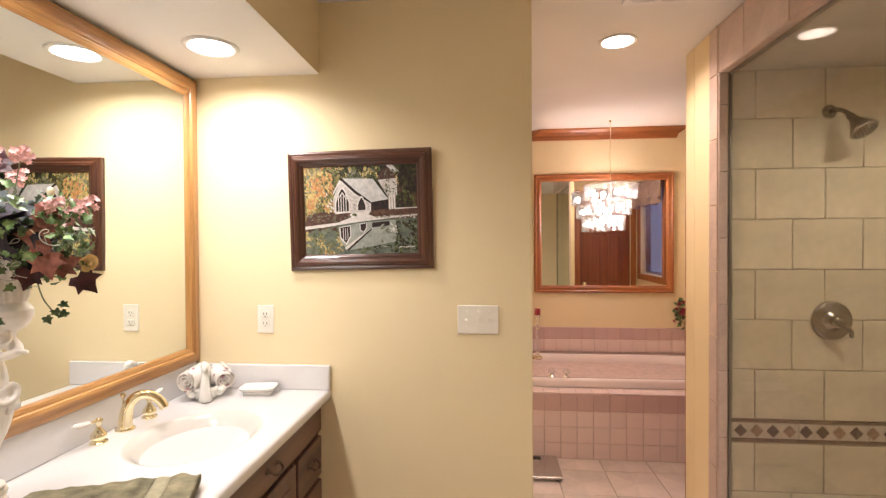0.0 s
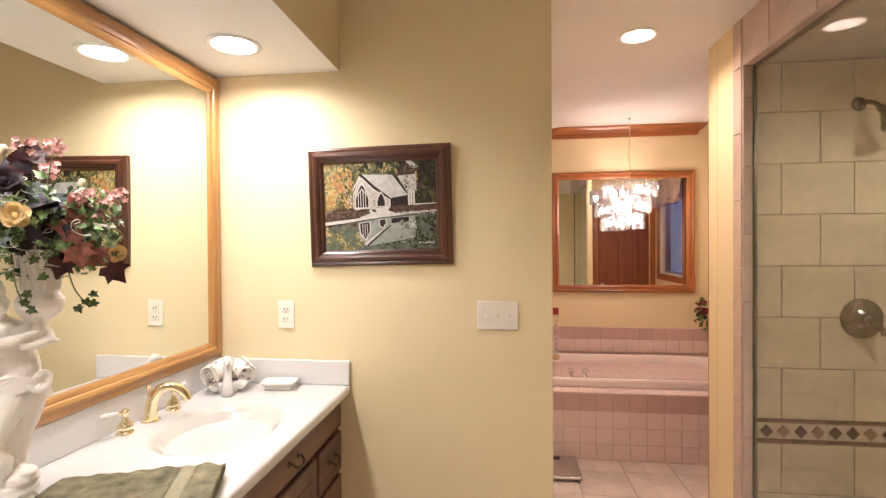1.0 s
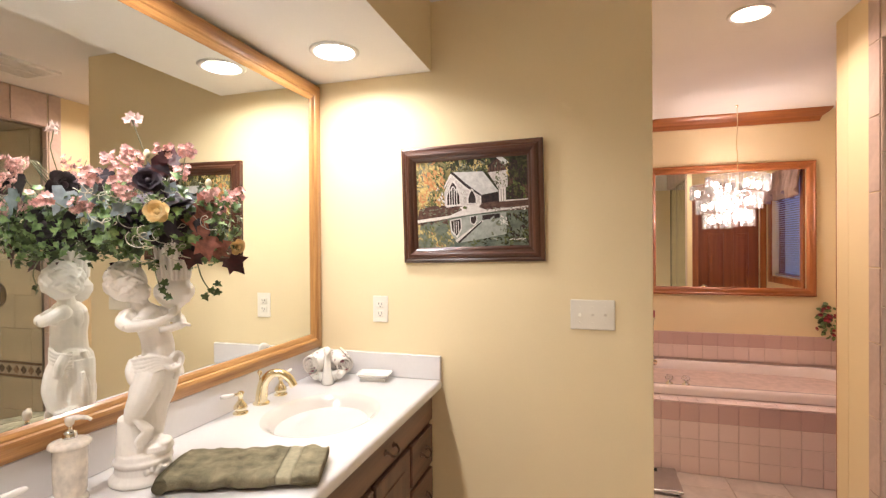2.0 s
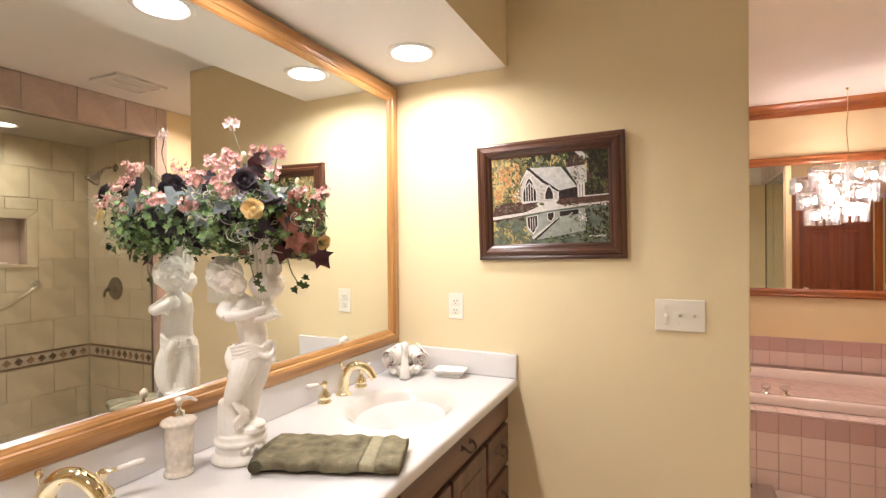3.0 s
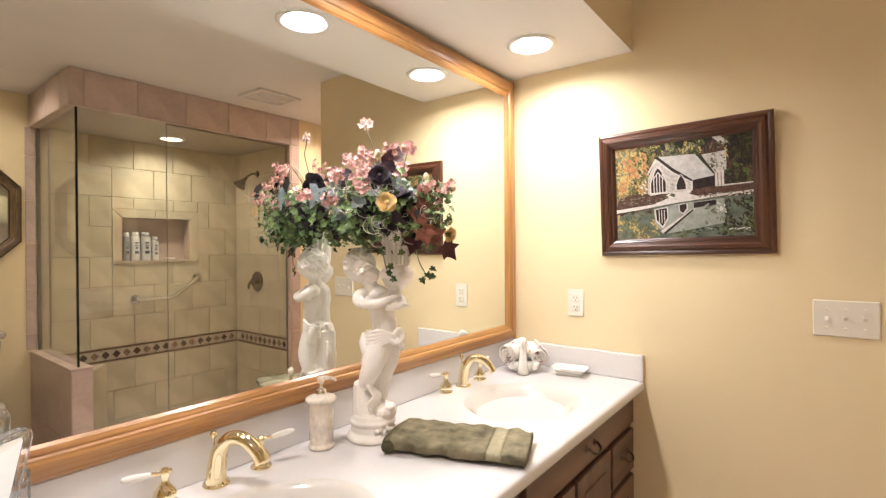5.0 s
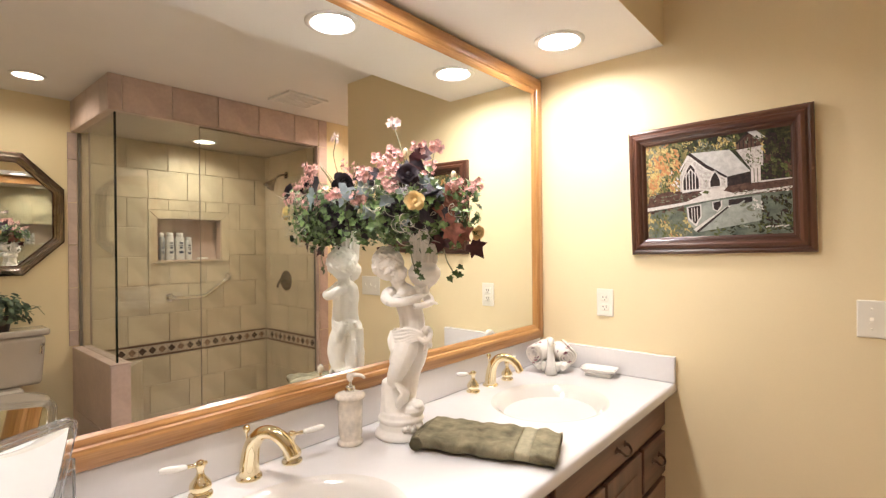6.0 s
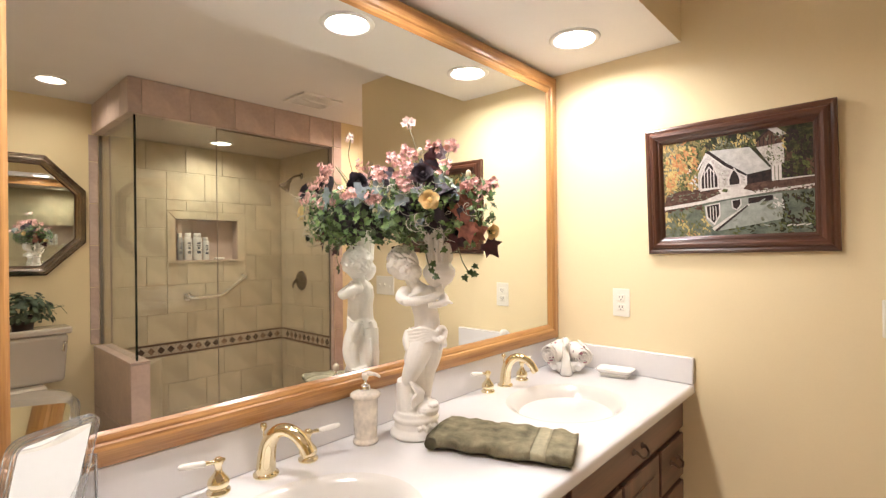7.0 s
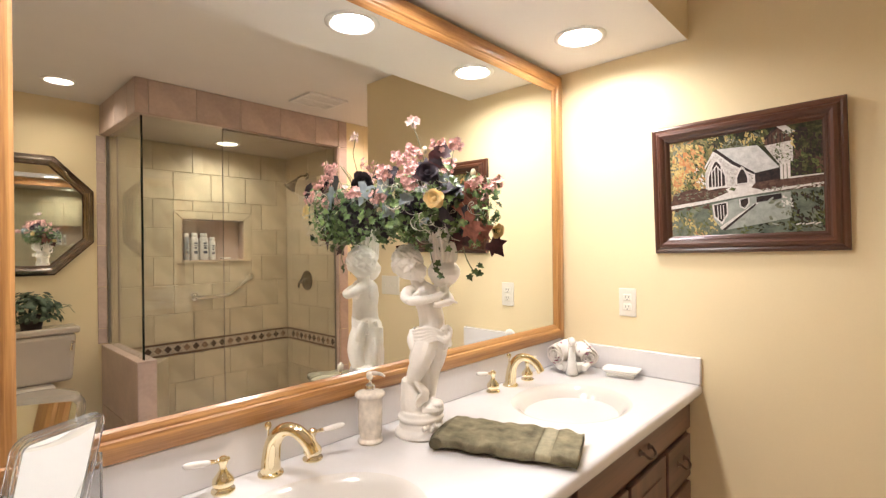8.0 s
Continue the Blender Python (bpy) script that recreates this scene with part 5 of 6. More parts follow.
# ---- shower: bulkhead, low wall, glass, fittings ----
BZ = 2.223
KZ = 0.715
solid("shower_bulkhead", box(XS + 0.006, XS + 0.084, YB + 0.006, YJ + 0.011, BZ + 0.006, CEIL - 0.001), GROUT, "tiled bulkhead over the shower glass", "bulkhead", "structure")
solid("shower_bulkhead_side", box(XS + 0.0845, XE - 0.0005, YB + 0.006, YB + 0.084, BZ + 0.006, CEIL - 0.001), GROUT, "tiled bulkhead over the shower side glass", "bulkhead", "structure")
solid("shower_knee_wall", box(XS + 0.006, XE - 0.0005, YB + 0.006, YB + 0.104, 0, KZ - 0.012), GROUT, "low rose tiled wall beside the toilet", "wall", "structure")
bm = bmesh.new()
for y0, y1, z0, z1 in ((YB + 0.105, 1.380, 0, BZ + 0.006), (1.878, YJ + 0.008, 0, BZ + 0.006), (1.380, 1.878, 0, 1.305), (1.380, 1.878, 1.640, BZ + 0.006)):
    add_box(bm, XSB + 0.008, XE - 0.0005, y0, y1, z0, z1)
solid("shower_back_wall", bm, GROUT, "beige tiled shower back wall with a niche", "wall", "structure")
solid("shower_end_wall", box(XS + 0.0, XE - 0.0005, YJ + 0.0085, YJ + 0.0115, 0, CEIL - 0.001), GROUT, "beige tiled shower wall with shower head", "wall", "structure")
solid("shower_ceiling", holed_slab(XS + 0.085, XSB + 0.007, YB + 0.085, YJ + 0.008, 2.2290, 2.3400, [SHOWER_LAMP]), mat("dull_ceiling_tile", (0.50, 0.43, 0.36), 0.4, var=0.08, scale=5, fine=40, bump=0.05), "beige tiled shower ceiling", "ceiling", "structure")
solid("shower_curb", box(XS + 0.004, XS + 0.10, YB + 0.105, YJ + 0.008, 0, 0.12, 0.006), TILE_P, "tiled shower curb", "curb", "structure")
solid("shower_bench", prism([(XSB + 0.007, YB + 0.1055), (XSB + 0.007, 1.28), (1.42, YB + 0.1055)], 2, 0.0, 0.552), TILE, "low tiled corner bench inside the shower", "bench", "structure")
EDGE = mat("dark_glass_edge", (0.012, 0.02, 0.017), 0.15, var=0.1, bump=0.0)
CHAN = mat("dull_metal_channel", (0.34, 0.30, 0.26), 0.4, 0.8, var=0.1, bump=0.0)
XG = XS + 0.045
e = empty_at("shower_glass", (0, 0, 0), "frameless clear glass shower enclosure with a hinged door", "shower screen")
for y0, y1 in ((YB + 0.050, 1.380), (1.386, YJ - 0.006)):
    p = part("glass_pane", box(XG - 0.004, XG + 0.004, y0, y1, 0.125, BZ), GLASS, e, "clear glass pane")
    p.visible_shadow = False
p = part("glass_pane", box(XG + 0.008, XE - 0.012, YB + 0.046, YB + 0.054, KZ + 0.001, BZ), GLASS, e, "clear glass side pane")
p.visible_shadow = False
part("glass_edge", box(XG - 0.0075, XG + 0.0075, YB + 0.040, YB + 0.0495, KZ + 0.001, BZ - 0.001), EDGE, e, "dark polished glass corner")
part("glass_seam", box(XG - 0.0042, XG + 0.0042, 1.3817, 1.3843, 0.125, BZ - 0.001), CHAN, e, "thin seam between the panes")
part("wall_channel", box(XG - 0.0055, XG + 0.0055, YJ - 0.0055, YJ + 0.0005, 0.12, BZ - 0.001), CHAN, e, "dull metal wall channel")
part("head_channel", box(XG - 0.009, XG + 0.009, 1.386, YJ - 0.007, BZ - 0.010, BZ - 0.0005), CHAN, e, "dull metal head channel")
part("wall_channel", box(XE - 0.0118, XE - 0.001, YB + 0.040, YB + 0.060, KZ + 0.001, BZ - 0.001), CHAN, e, "dull metal wall channel")

e = empty_at("wall_shower", (1.500, YJ, 2.034), "brushed nickel shower head on a bent arm", "shower head")
part("flange", lathe([(0.030, 0.0), (0.030, 0.004), (0.022, 0.010), (0.012, 0.013)], 24, axes((0, 0, 0), (1, 0, 0), (0, 0, 1), (0, -1, 0))), NICKEL, e)
part("arm", tube(spline([(0, 0, 0), (0.004, -0.035, 0.0), (0.012, -0.072, -0.016), (0.020, -0.100, -0.046)], 6), 0.0095, 14), NICKEL, e)
d = Vector((0.22, -0.55, -0.80)).normalized()
sx = d.orthogonal().normalized()
hm = axes((0.020, -0.100, -0.046), sx, d.cross(sx), d)
h = part("head", lathe([(0.013, -0.012), (0.017, 0.004), (0.015, 0.014), (0.020, 0.024), (0.036, 0.055), (0.050, 0.078), (0.051, 0.086), (0.047, 0.090), (0, 0.090)], 32, hm), NICKEL, e)
for r_, n_ in ((0.012, 6), (0.025, 12), (0.038, 18)):
    bm = bmesh.new()
    for k in range(n_):
        a = 2 * math.pi * k / n_
        lathe([(0.0030, 0.090), (0.0024, 0.0932), (0, 0.0935)], 6, hm @ Matrix.Translation((r_ * math.cos(a), r_ * math.sin(a), 0)), bm)
    part("nozzle_ring", bm, DARK, h)
e = empty_at("shower_valve", (1.512, YJ, 1.113), "brushed nickel round shower valve with lever", "shower valve")
vm = axes((0, 0, 0), (1, 0, 0), (0, 0, 1), (0, -1, 0))
part("plate", lathe([(0.086, 0), (0.086, 0.004), (0.080, 0.010), (0.050, 0.014), (0.038, 0.016), (0.034, 0.030), (0, 0.030)], 40, vm), NICKEL, e)
part("hub", lathe([(0.026, 0.030), (0.026, 0.050), (0.020, 0.058), (0, 0.060)], 28, vm), NICKEL, e)
part("lever", tube(spline([(0, -0.050, 0.0), (0.022, -0.058, -0.012), (0.042, -0.060, -0.040), (0.046, -0.056, -0.062)], 5), [0.012] * 6 + [0.010] * 5 + [0.008] * 5, 12), NICKEL, e)
e = empty_at("grab_bar", (XSB, 0, 0), "chrome angled grab bar fixed to shower tiles", "grab bar")
pts = [(-0.002, 1.470, 1.012), (-0.040, 1.475, 1.012), (-0.048, 1.50, 1.010), (-0.050, 1.60, 1.008), (-0.050, 1.70, 1.010), (-0.050, 1.735, 1.020), (-0.050, 1.83, 1.085), (-0.048, 1.905, 1.138), (-0.040, 1.932, 1.152), (-0.002, 1.936, 1.154)]
part("bar", tube(spline(pts, 5), 0.0155, 14), CHROME, e)
for y, z in ((1.470, 1.012), (1.936, 1.154)):
    part("flange", lathe([(0.036, 0), (0.036, 0.006), (0.024, 0.012), (0.016, 0.014)], 24, axes((-0.0005, y, z), (0, 1, 0), (0, 0, 1), (-1, 0, 0))), CHROME, e)

# niche with bottles
NY0, NY1, NZ0, NZ1 = 1.380, 1.878, 1.305, 1.640
e = empty_at("shower_niche", (0, 0, 0), "recessed tiled shower shelf with a plain border", "niche", kind="structure")
e["kind"] = "structure"
DEPTH = 0.088
# border pieces
NTR = TILE
def border(pts):
    part("border_tile", prism(pts, 0, XSB - 0.010, XSB + 0.004), NTR, e)


G = 0.0013
ym = 1.615
border([(NY0 - 0.062 + G * 2, NZ1 + 0.062 - G), (NY0 + G * 2, NZ1 + G), (ym - G, NZ1 + G), (ym - G, NZ1 + 0.062 - G)])
border([(ym + G, NZ1 + G), (NY1 - G * 2, NZ1 + G), (NY1 + 0.070 - G * 2, NZ1 + 0.062 - G), (ym + G, NZ1 + 0.062 - G)])
zm = 1.540
border([(NY0 - 0.062 + G, zm + G), (NY0 - G, zm + G), (NY0 - G, NZ1 - G), (NY0 - 0.062 + G, NZ1 + 0.062 - G * 3)])
border([(NY0 - 0.062 + G, NZ0 + G), (NY0 - G, NZ0 + G), (NY0 - G, zm - G), (NY0 - 0.062 + G, zm - G)])
border([(NY1 + G, NZ0 + G), (NY1 + 0.070 - G, NZ0 + G), (NY1 + 0.070 - G, NZ1 + 0.062 - G * 3), (NY1 + G, NZ1 - G)])
border([(NY0 - 0.062 + G, NZ0 - 0.016 + G), (NY1 + 0.070 - G, NZ0 - 0.016 + G), (NY1 + 0.070 - G, NZ0 - G), (NY0 - 0.062 + G, NZ0 - G)])
BOTW = mat("white_bottle_plastic", (0.74, 0.72, 0.70), 0.3, var=0.02, bump=0.0)
BOTG = mat("grey_bottle_plastic", (0.30, 0.31, 0.33), 0.3, var=0.03, bump=0.0)
LBL = mat("dark_label_bar", (0.10, 0.11, 0.15), 0.5, var=0.05, bump=0.0)


def bottle(y, r, h, m, capm, label):
    e = empty_at("shampoo_bottle", (XSB - 0.004 + 0.040, y, NZ0 + 0.004), label, "bottle", "shower bottles")
    part("bottle_body", lathe([(0, 0), (r, 0), (r * 1.04, 0.006), (r * 1.04, h * 0.76), (r * 0.96, h * 0.83), (r * 0.74, h * 0.865), (r * 0.72, h * 0.88), (0, h * 0.88)], 20), m, e)
    part("cap", lathe([(r * 0.76, h * 0.865), (r * 0.80, h * 0.87), (r * 0.80, h), (r * 0.7, h * 1.01), (0, h * 1.01)], 18), capm, e)
    for z0, z1, w in ((0.60, 0.66, 0.40), (0.52, 0.55, 0.45), (0.42, 0.49, 0.30), (0.24, 0.34, 0.45)):
        part("label_bar", box(-r * 1.08, -r * 0.98, -r * w, r * w, h * z0, h * z1), LBL, e)


bottle(1.425, 0.022, 0.215, BOTG, BOTW, "tall grey shampoo bottle with white cap in the niche")
bottle(1.487, 0.029, 0.218, BOTW, BOTW, "tall white shampoo bottle with dark label in the niche")
bottle(1.560, 0.033, 0.218, BOTW, BOTW, "white conditioner bottle with dark label in the niche")
bottle(1.628, 0.024, 0.185, BOTW, BOTW, "slim white bottle with dark print in the niche")
solid("soap_bar", box(XSB + 0.008, XSB + 0.060, 1.70, 1.775, NZ0 + 0.0045, NZ0 + 0.022, 0.008, 3), CERAMIC, "small pale bar of soap in the niche", "soap")

# ---- toilet corner ----
ALMOND = mat("almond_porcelain", (0.55, 0.48, 0.40), 0.12, var=0.015, bump=0.0, coat=0.5)
e = empty_at("toilet", (0, 0.44, 0), "almond porcelain toilet with closed lid", "toilet")
bm = box(1.700, 1.885, -0.230, 0.230, 0.530, 0.846, 0.028, 4)
for v in bm.verts:
    k = (0.846 - v.co.z) / 0.316
    v.co.y *= 1 - 0.09 * k
    v.co.x += 0.022 * k * (1.885 - v.co.x) / 0.185
part("tank", bm, ALMOND, e)
part("tank_lid", box(1.688, 1.888, -0.247, 0.247, 0.847, 0.891, 0.014, 4), ALMOND, e)
part("flush_lever", tube(spline([(1.70, 0.205, 0.790), (1.672, 0.205, 0.790), (1.664, 0.196, 0.782), (1.664, 0.190, 0.735)], 5), [0.010] * 6 + [0.008] * 10, 10), CHROME, e, "chrome flush lever")
def oval_ring(cx, rx, ry, z, n=36, back=1.66):
    return [(min(back, cx + rx * math.cos(2 * math.pi * i / n)), ry * math.sin(2 * math.pi * i / n), z) for i in range(n)]
def loft(rings, cap=True):
    bm = bmesh.new()
    rs = [[bm.verts.new(p) for p in r] for r in rings]
    for a, b in zip(rs, rs[1:]):
        for i in range(len(a)):
            f = bm.faces.new((a[i], a[(i + 1) % len(a)], b[(i + 1) % len(a)], b[i]))
            f.smooth = True
    if cap:
        bm.faces.new(rs[0][::-1])
        bm.faces.new(rs[-1])
    return bm
part("bowl", loft([oval_ring(1.50, 0.19, 0.11, 0.0), oval_ring(1.50, 0.18, 0.10, 0.10), oval_ring(1.46, 0.22, 0.14, 0.25), oval_ring(1.43, 0.26, 0.185, 0.44), oval_ring(1.43, 0.265, 0.19, 0.468)]), ALMOND, e)
part("seat", loft([oval_ring(1.43, 0.268, 0.192, 0.470), oval_ring(1.43, 0.272, 0.196, 0.481), oval_ring(1.43, 0.268, 0.192, 0.491)]), ALMOND, e)
part("lid", loft([oval_ring(1.43, 0.266, 0.192, 0.493), oval_ring(1.43, 0.268, 0.194, 0.505), oval_ring(1.43, 0.255, 0.182, 0.515), oval_ring(1.43, 0.20, 0.14, 0.519)]), ALMOND, e)
part("pedestal_neck", box(1.655, 1.80, -0.11, 0.11, 0.40, 0.5295, 0.02, 3), ALMOND, e)

e = empty_at("potted_plant", (1.785, 0.445, 0.892), "small green leafy plant in a dark pot on the toilet tank", "plant")
POT = mat("dark_brown_pot", (0.045, 0.028, 0.022), 0.5, var=0.2, scale=40, bump=0.2)
part("pot", lathe([(0, 0), (0.052, 0), (0.066, 0.075), (0.068, 0.085), (0.060, 0.085), (0.050, 0.06), (0, 0.06)], 24), POT, e)
SAGE = mat("sage_leaf", (0.11, 0.15, 0.085), 0.55, var=0.3, scale=40, bump=0.1, rand=0.5, island=True, tint=(0.035, 0.055, 0.035))
rng = random.Random(4)
bm = bmesh.new()
for k in range(270):
    a, b = rng.uniform(0, 6.28), rng.uniform(-0.45, 1.4)
    dd = Vector((math.cos(a) * math.cos(b), math.sin(a) * math.cos(b), math.sin(b)))
    p = Vector((-0.008, 0, 0.105)) + Vector((dd.x * 0.090, dd.y * 0.172, dd.z * 0.135)) * rng.uniform(0.5, 1.0)
    p.x = min(p.x, 0.085)
    add_leaf(bm, OVAL, rng.uniform(0.030, 0.055), facing(p, dd + Vector((-0.3, 0, 0.3)), rng), rng, 0.3)
tagged(part("foliage", bm, SAGE, e, "dense sage green leaves"), kind="stuff")
for k in range(5):
    y = rng.uniform(0.10, 0.19)
    part("trailing_stem", tube(spline([(0, 0.06, 0.11), (-0.01, y, 0.12 + rng.uniform(-0.02, 0.03)), (-0.02, y + 0.055, 0.105 + rng.uniform(-0.03, 0.04))], 5), 0.0016, 5), SAGE, e)

e = empty_at("octagon_mirror", (XE - 0.0005, 0.400, 1.632), "octagonal wall mirror in a stepped antique silver frame", "mirror")
SILV = mat("antiqued_mirror_strip", (0.46, 0.39, 0.32), 0.12, 1.0, var=0.18, scale=9, bump=0.03)
BRNZ = mat("bronze_bead", (0.07, 0.036, 0.022), 0.35, 0.7, var=0.2, scale=30, bump=0.1)
CUT = 0.172
def octo(h, c):
    return [(h - c, -h), (h, -h + c), (h, h - c), (h - c, h), (-h + c, h), (-h, h - c), (-h, -h + c), (-h + c, -h)]
def octo_ring(h0, h1, x0, x1, m, name):
    k0, k1 = CUT * h0 / 0.40, CUT * h1 / 0.40
    bm = bmesh.new()
    ls = [[bm.verts.new((x, u, v)) for u, v in octo(h, c)] for h, c, x in ((h0, k0 * 1.28, 0), (h0, k0 * 1.28, x0), (h1, k1 * 1.28, x1), (h1, k1 * 1.28, 0))]
    for a, b in zip(ls, ls[1:]):
        for i in range(8):
            bm.faces.new((a[i], a[(i + 1) % 8], b[(i + 1) % 8], b[i]))
    bmesh.ops.recalc_face_normals(bm, faces=bm.faces)
    part(name, bm, m, e)
e.location.x -= 0.009
e.rotation_euler = (0, radians(-0.9), 0)
h = 0.403
for k, (wd, m, n, x0, x1) in enumerate(((0.006, BRNZ, "bead", -0.016, -0.018), (0.011, SILV, "mirror_strip", -0.016, -0.022), (0.003, BRNZ, "bead", -0.024, -0.024), (0.011, SILV, "mirror_strip", -0.022, -0.027), (0.003, BRNZ, "bead", -0.029, -0.029), (0.012, SILV, "mirror_strip", -0.027, -0.025), (0.003, BRNZ, "bead", -0.026, -0.026), (0.012, SILV, "mirror_strip", -0.024, -0.019), (0.006, BRNZ, "bead", -0.021, -0.018))):
    octo_ring(h, h - wd + 0.0003, x0, x1, m, n)
    h -= wd
part("glass", prism(octo(0.338, CUT * 1.08), 0, -0.012, -0.001), MIRROR, e, "silvered glass")

e = empty_at("ceiling_vent", (0.682, 1.890, CEIL), "white slatted ceiling vent cover", "vent")
bm = bmesh.new()
for a in ((-0.135, 0.135, -0.155, -0.128), (-0.135, 0.135, 0.128, 0.155), (-0.135, -0.108, -0.128, 0.128), (0.108, 0.135, -0.128, 0.128), (-0.012, 0.012, -0.128, 0.128)):
    add_box(bm, a[0], a[1], a[2], a[3], -0.016, -0.001, 0.0)
part("frame", bm, RING, e)
for k in range(22):
    y = -0.122 + k * 0.0116
    part("slat", box(-0.108, 0.108, y, y + 0.0065, -0.013, -0.004), RING, e)
part("backing", box(-0.108, 0.108, -0.128, 0.128, -0.0025, -0.001), mat("grey_vent_inside", (0.20, 0.18, 0.16), 0.8, var=0.05), e)

# ---- tub room ----
e = empty_at("bathtub", (0, 0, 0), "rose white acrylic bathtub set in a tiled surround", "bathtub")
TX0, TX1, TY0, TY1 = XTW + 0.02, XTE - 0.02, YTF + 0.125, YTN - 0.055
def sup(cx, cy, rx, ry, z, p=0.45, n=72):
    out = []
    for i in range(n):
        c, s = math.cos(2 * math.pi * i / n), math.sin(2 * math.pi * i / n)
        out.append((cx + rx * math.copysign(abs(c) ** p, c), cy + ry * math.copysign(abs(s) ** p, s), z))
    return out
tcx, tcy, trx, try_ = (TX0 + TX1) / 2, (TY0 + TY1) / 2, (TX1 - TX0) / 2, (TY1 - TY0) / 2
rings = [sup(tcx, tcy, trx, try_, 0.452, 0.2), sup(tcx, tcy, trx, try_, 0.487, 0.2), sup(tcx, tcy, trx - 0.004, try_ - 0.004, 0.500, 0.2), sup(tcx, tcy, trx - 0.016, try_ - 0.016, 0.508, 0.22), sup(tcx, tcy, trx - 0.050, try_ - 0.050, 0.508, 0.28), sup(tcx, tcy, trx - 0.066, try_ - 0.062, 0.498, 0.32), sup(tcx, tcy, trx - 0.085, try_ - 0.075, 0.44, 0.36), sup(tcx, tcy, trx - 0.16, try_ - 0.12, 0.20, 0.45), sup(tcx, tcy, trx - 0.24, try_ - 0.18, 0.14, 0.5), sup(tcx, tcy, 0.02, 0.02, 0.13, 0.6)]
part("shell", loft(rings, False), TUBW, e)
CRYST = mat("clear_crystal_knob", (0.95, 0.95, 0.95), 0.03, var=0.0, bump=0.0, trans=0.9)
t = empty_at("tub_tap", (0, 0, 0.508), "brass tub spout with two clear crystal knobs", "tap")
part("spout", tube(spline([(0.300, 3.62, 0.0), (0.300, 3.62, 0.06), (0.320, 3.63, 0.095), (0.360, 3.65, 0.105), (0.390, 3.665, 0.098)], 5), [0.020] * 8 + [0.016] * 13, 14), BRASS, t)
for x in (0.452, 0.552):
    k = part("knob", lathe([(0.022, 0.028), (0.026, 0.040), (0.018, 0.056), (0, 0.060)], 10, Matrix.Translation((x, 3.502, 0))), CRYST, t, "clear faceted knob")
    part("knob_base", lathe([(0.026, 0.0), (0.024, 0.006), (0.012, 0.012), (0.009, 0.029)], 16, Matrix.Translation((x, 3.502, 0))), CHROME, k)
solid("tub_surround", box(XTW + 0.001, XTE - 0.001, YTF + 0.007, YTN - 0.001, 0, 0.4425), PGROUT, "pink tiled tub surround", "surround", "structure")
solid("tub_wainscot", box(XTW + 0.001, XTE - 0.001, YTN - 0.004, YTN - 0.0005, 0.443, 0.722), PGROUT, "pink tiled band behind the tub", "wall tiles", "structure")

e = empty_at("tub_mirror", (0, 0, 0), "wide wall mirror in a cherry wood frame over the tub", "mirror")
FX0, FX1, FZ0, FZ1 = 0.408, 1.584, 1.026, 2.056
TP = [(0, 0.001), (0, 0.022), (0.005, 0.027), (0.014, 0.028), (0.020, 0.023), (0.044, 0.026), (0.056, 0.020), (0.062, 0.012)]
part("frame_top", frame_side(TP, FX1 - FX0, axes((FX0, YTN, FZ1), (1, 0, 0), (0, 0, -1), (0, -1, 0))), CHERRY_X, e)
part("frame_bottom", frame_side(TP, FX1 - FX0, axes((FX0, YTN, FZ0), (1, 0, 0), (0, 0, 1), (0, -1, 0))), CHERRY_X, e)
part("frame_side", frame_side(TP, FZ1 - FZ0, axes((FX0, YTN, FZ0), (0, 0, 1), (1, 0, 0), (0, -1, 0))), CHERRY_Z, e)
part("frame_side", frame_side(TP, FZ1 - FZ0, axes((FX1, YTN, FZ0), (0, 0, 1), (-1, 0, 0), (0, -1, 0))), CHERRY_Z, e)
part("mirror_glass", box(FX0 + 0.04, FX1 - 0.04, YTN - 0.011, YTN - 0.001, FZ0 + 0.04, FZ1 - 0.04), MIRROR, e, "silvered mirror glass")
bm = bmesh.new()
cp = [(0.0, 0.0), (0.0, 0.088), (0.075, 0.088), (0.070, 0.074), (0.056, 0.058), (0.040, 0.046), (0.022, 0.034), (0.016, 0.018), (0.010, 0.0)]
a_ = [bm.verts.new((0.37 + 1.3 * d, YTN - 0.0005 - d, 2.3525 + z)) for d, z in cp]
b_ = [bm.verts.new((1.60 + 1.0 * d, YTN - 0.0005 - d, 2.3525 + z)) for d, z in cp]
for i in range(len(cp)):
    j = (i + 1) % len(cp)
    bm.faces.new((a_[i], a_[j], b_[j], b_[i]))
bm.faces.new(a_)
bm.faces.new(b_[::-1])
bmesh.ops.recalc_face_normals(bm, faces=bm.faces)
solid("crown_trim", bm, CHERRY_X, "cherry stained crown moulding above the tub mirror", "moulding", "structure")

# chandelier of hanging glass tubes
CRYG = pane_mat("clear_crystal", (0.98, 0.98, 0.98), 1.0)
_n, _l = CRYG.node_tree.nodes, CRYG.node_tree.links
_d = _n.new("ShaderNodeBsdfTranslucent")
_d.inputs["Color"].default_value = (0.92, 0.90, 0.88, 1)
_x = _n.new("ShaderNodeMixShader")
_x.inputs[0].default_value = 0.022
_l.new(_n["Mix Shader"].outputs[0], _x.inputs[1])
_l.new(_d.outputs[0], _x.inputs[2])
_l.new(_x.outputs[0], _n["Material Output"].inputs["Surface"])
CLIT = emitter("glowing_bulb", (1.0, 0.79, 0.73), 115.0)
e = empty_at("chandelier", (0.985, 4.02, 1.545), "lit chandelier of clear hanging glass tubes over the tub", "chandelier")
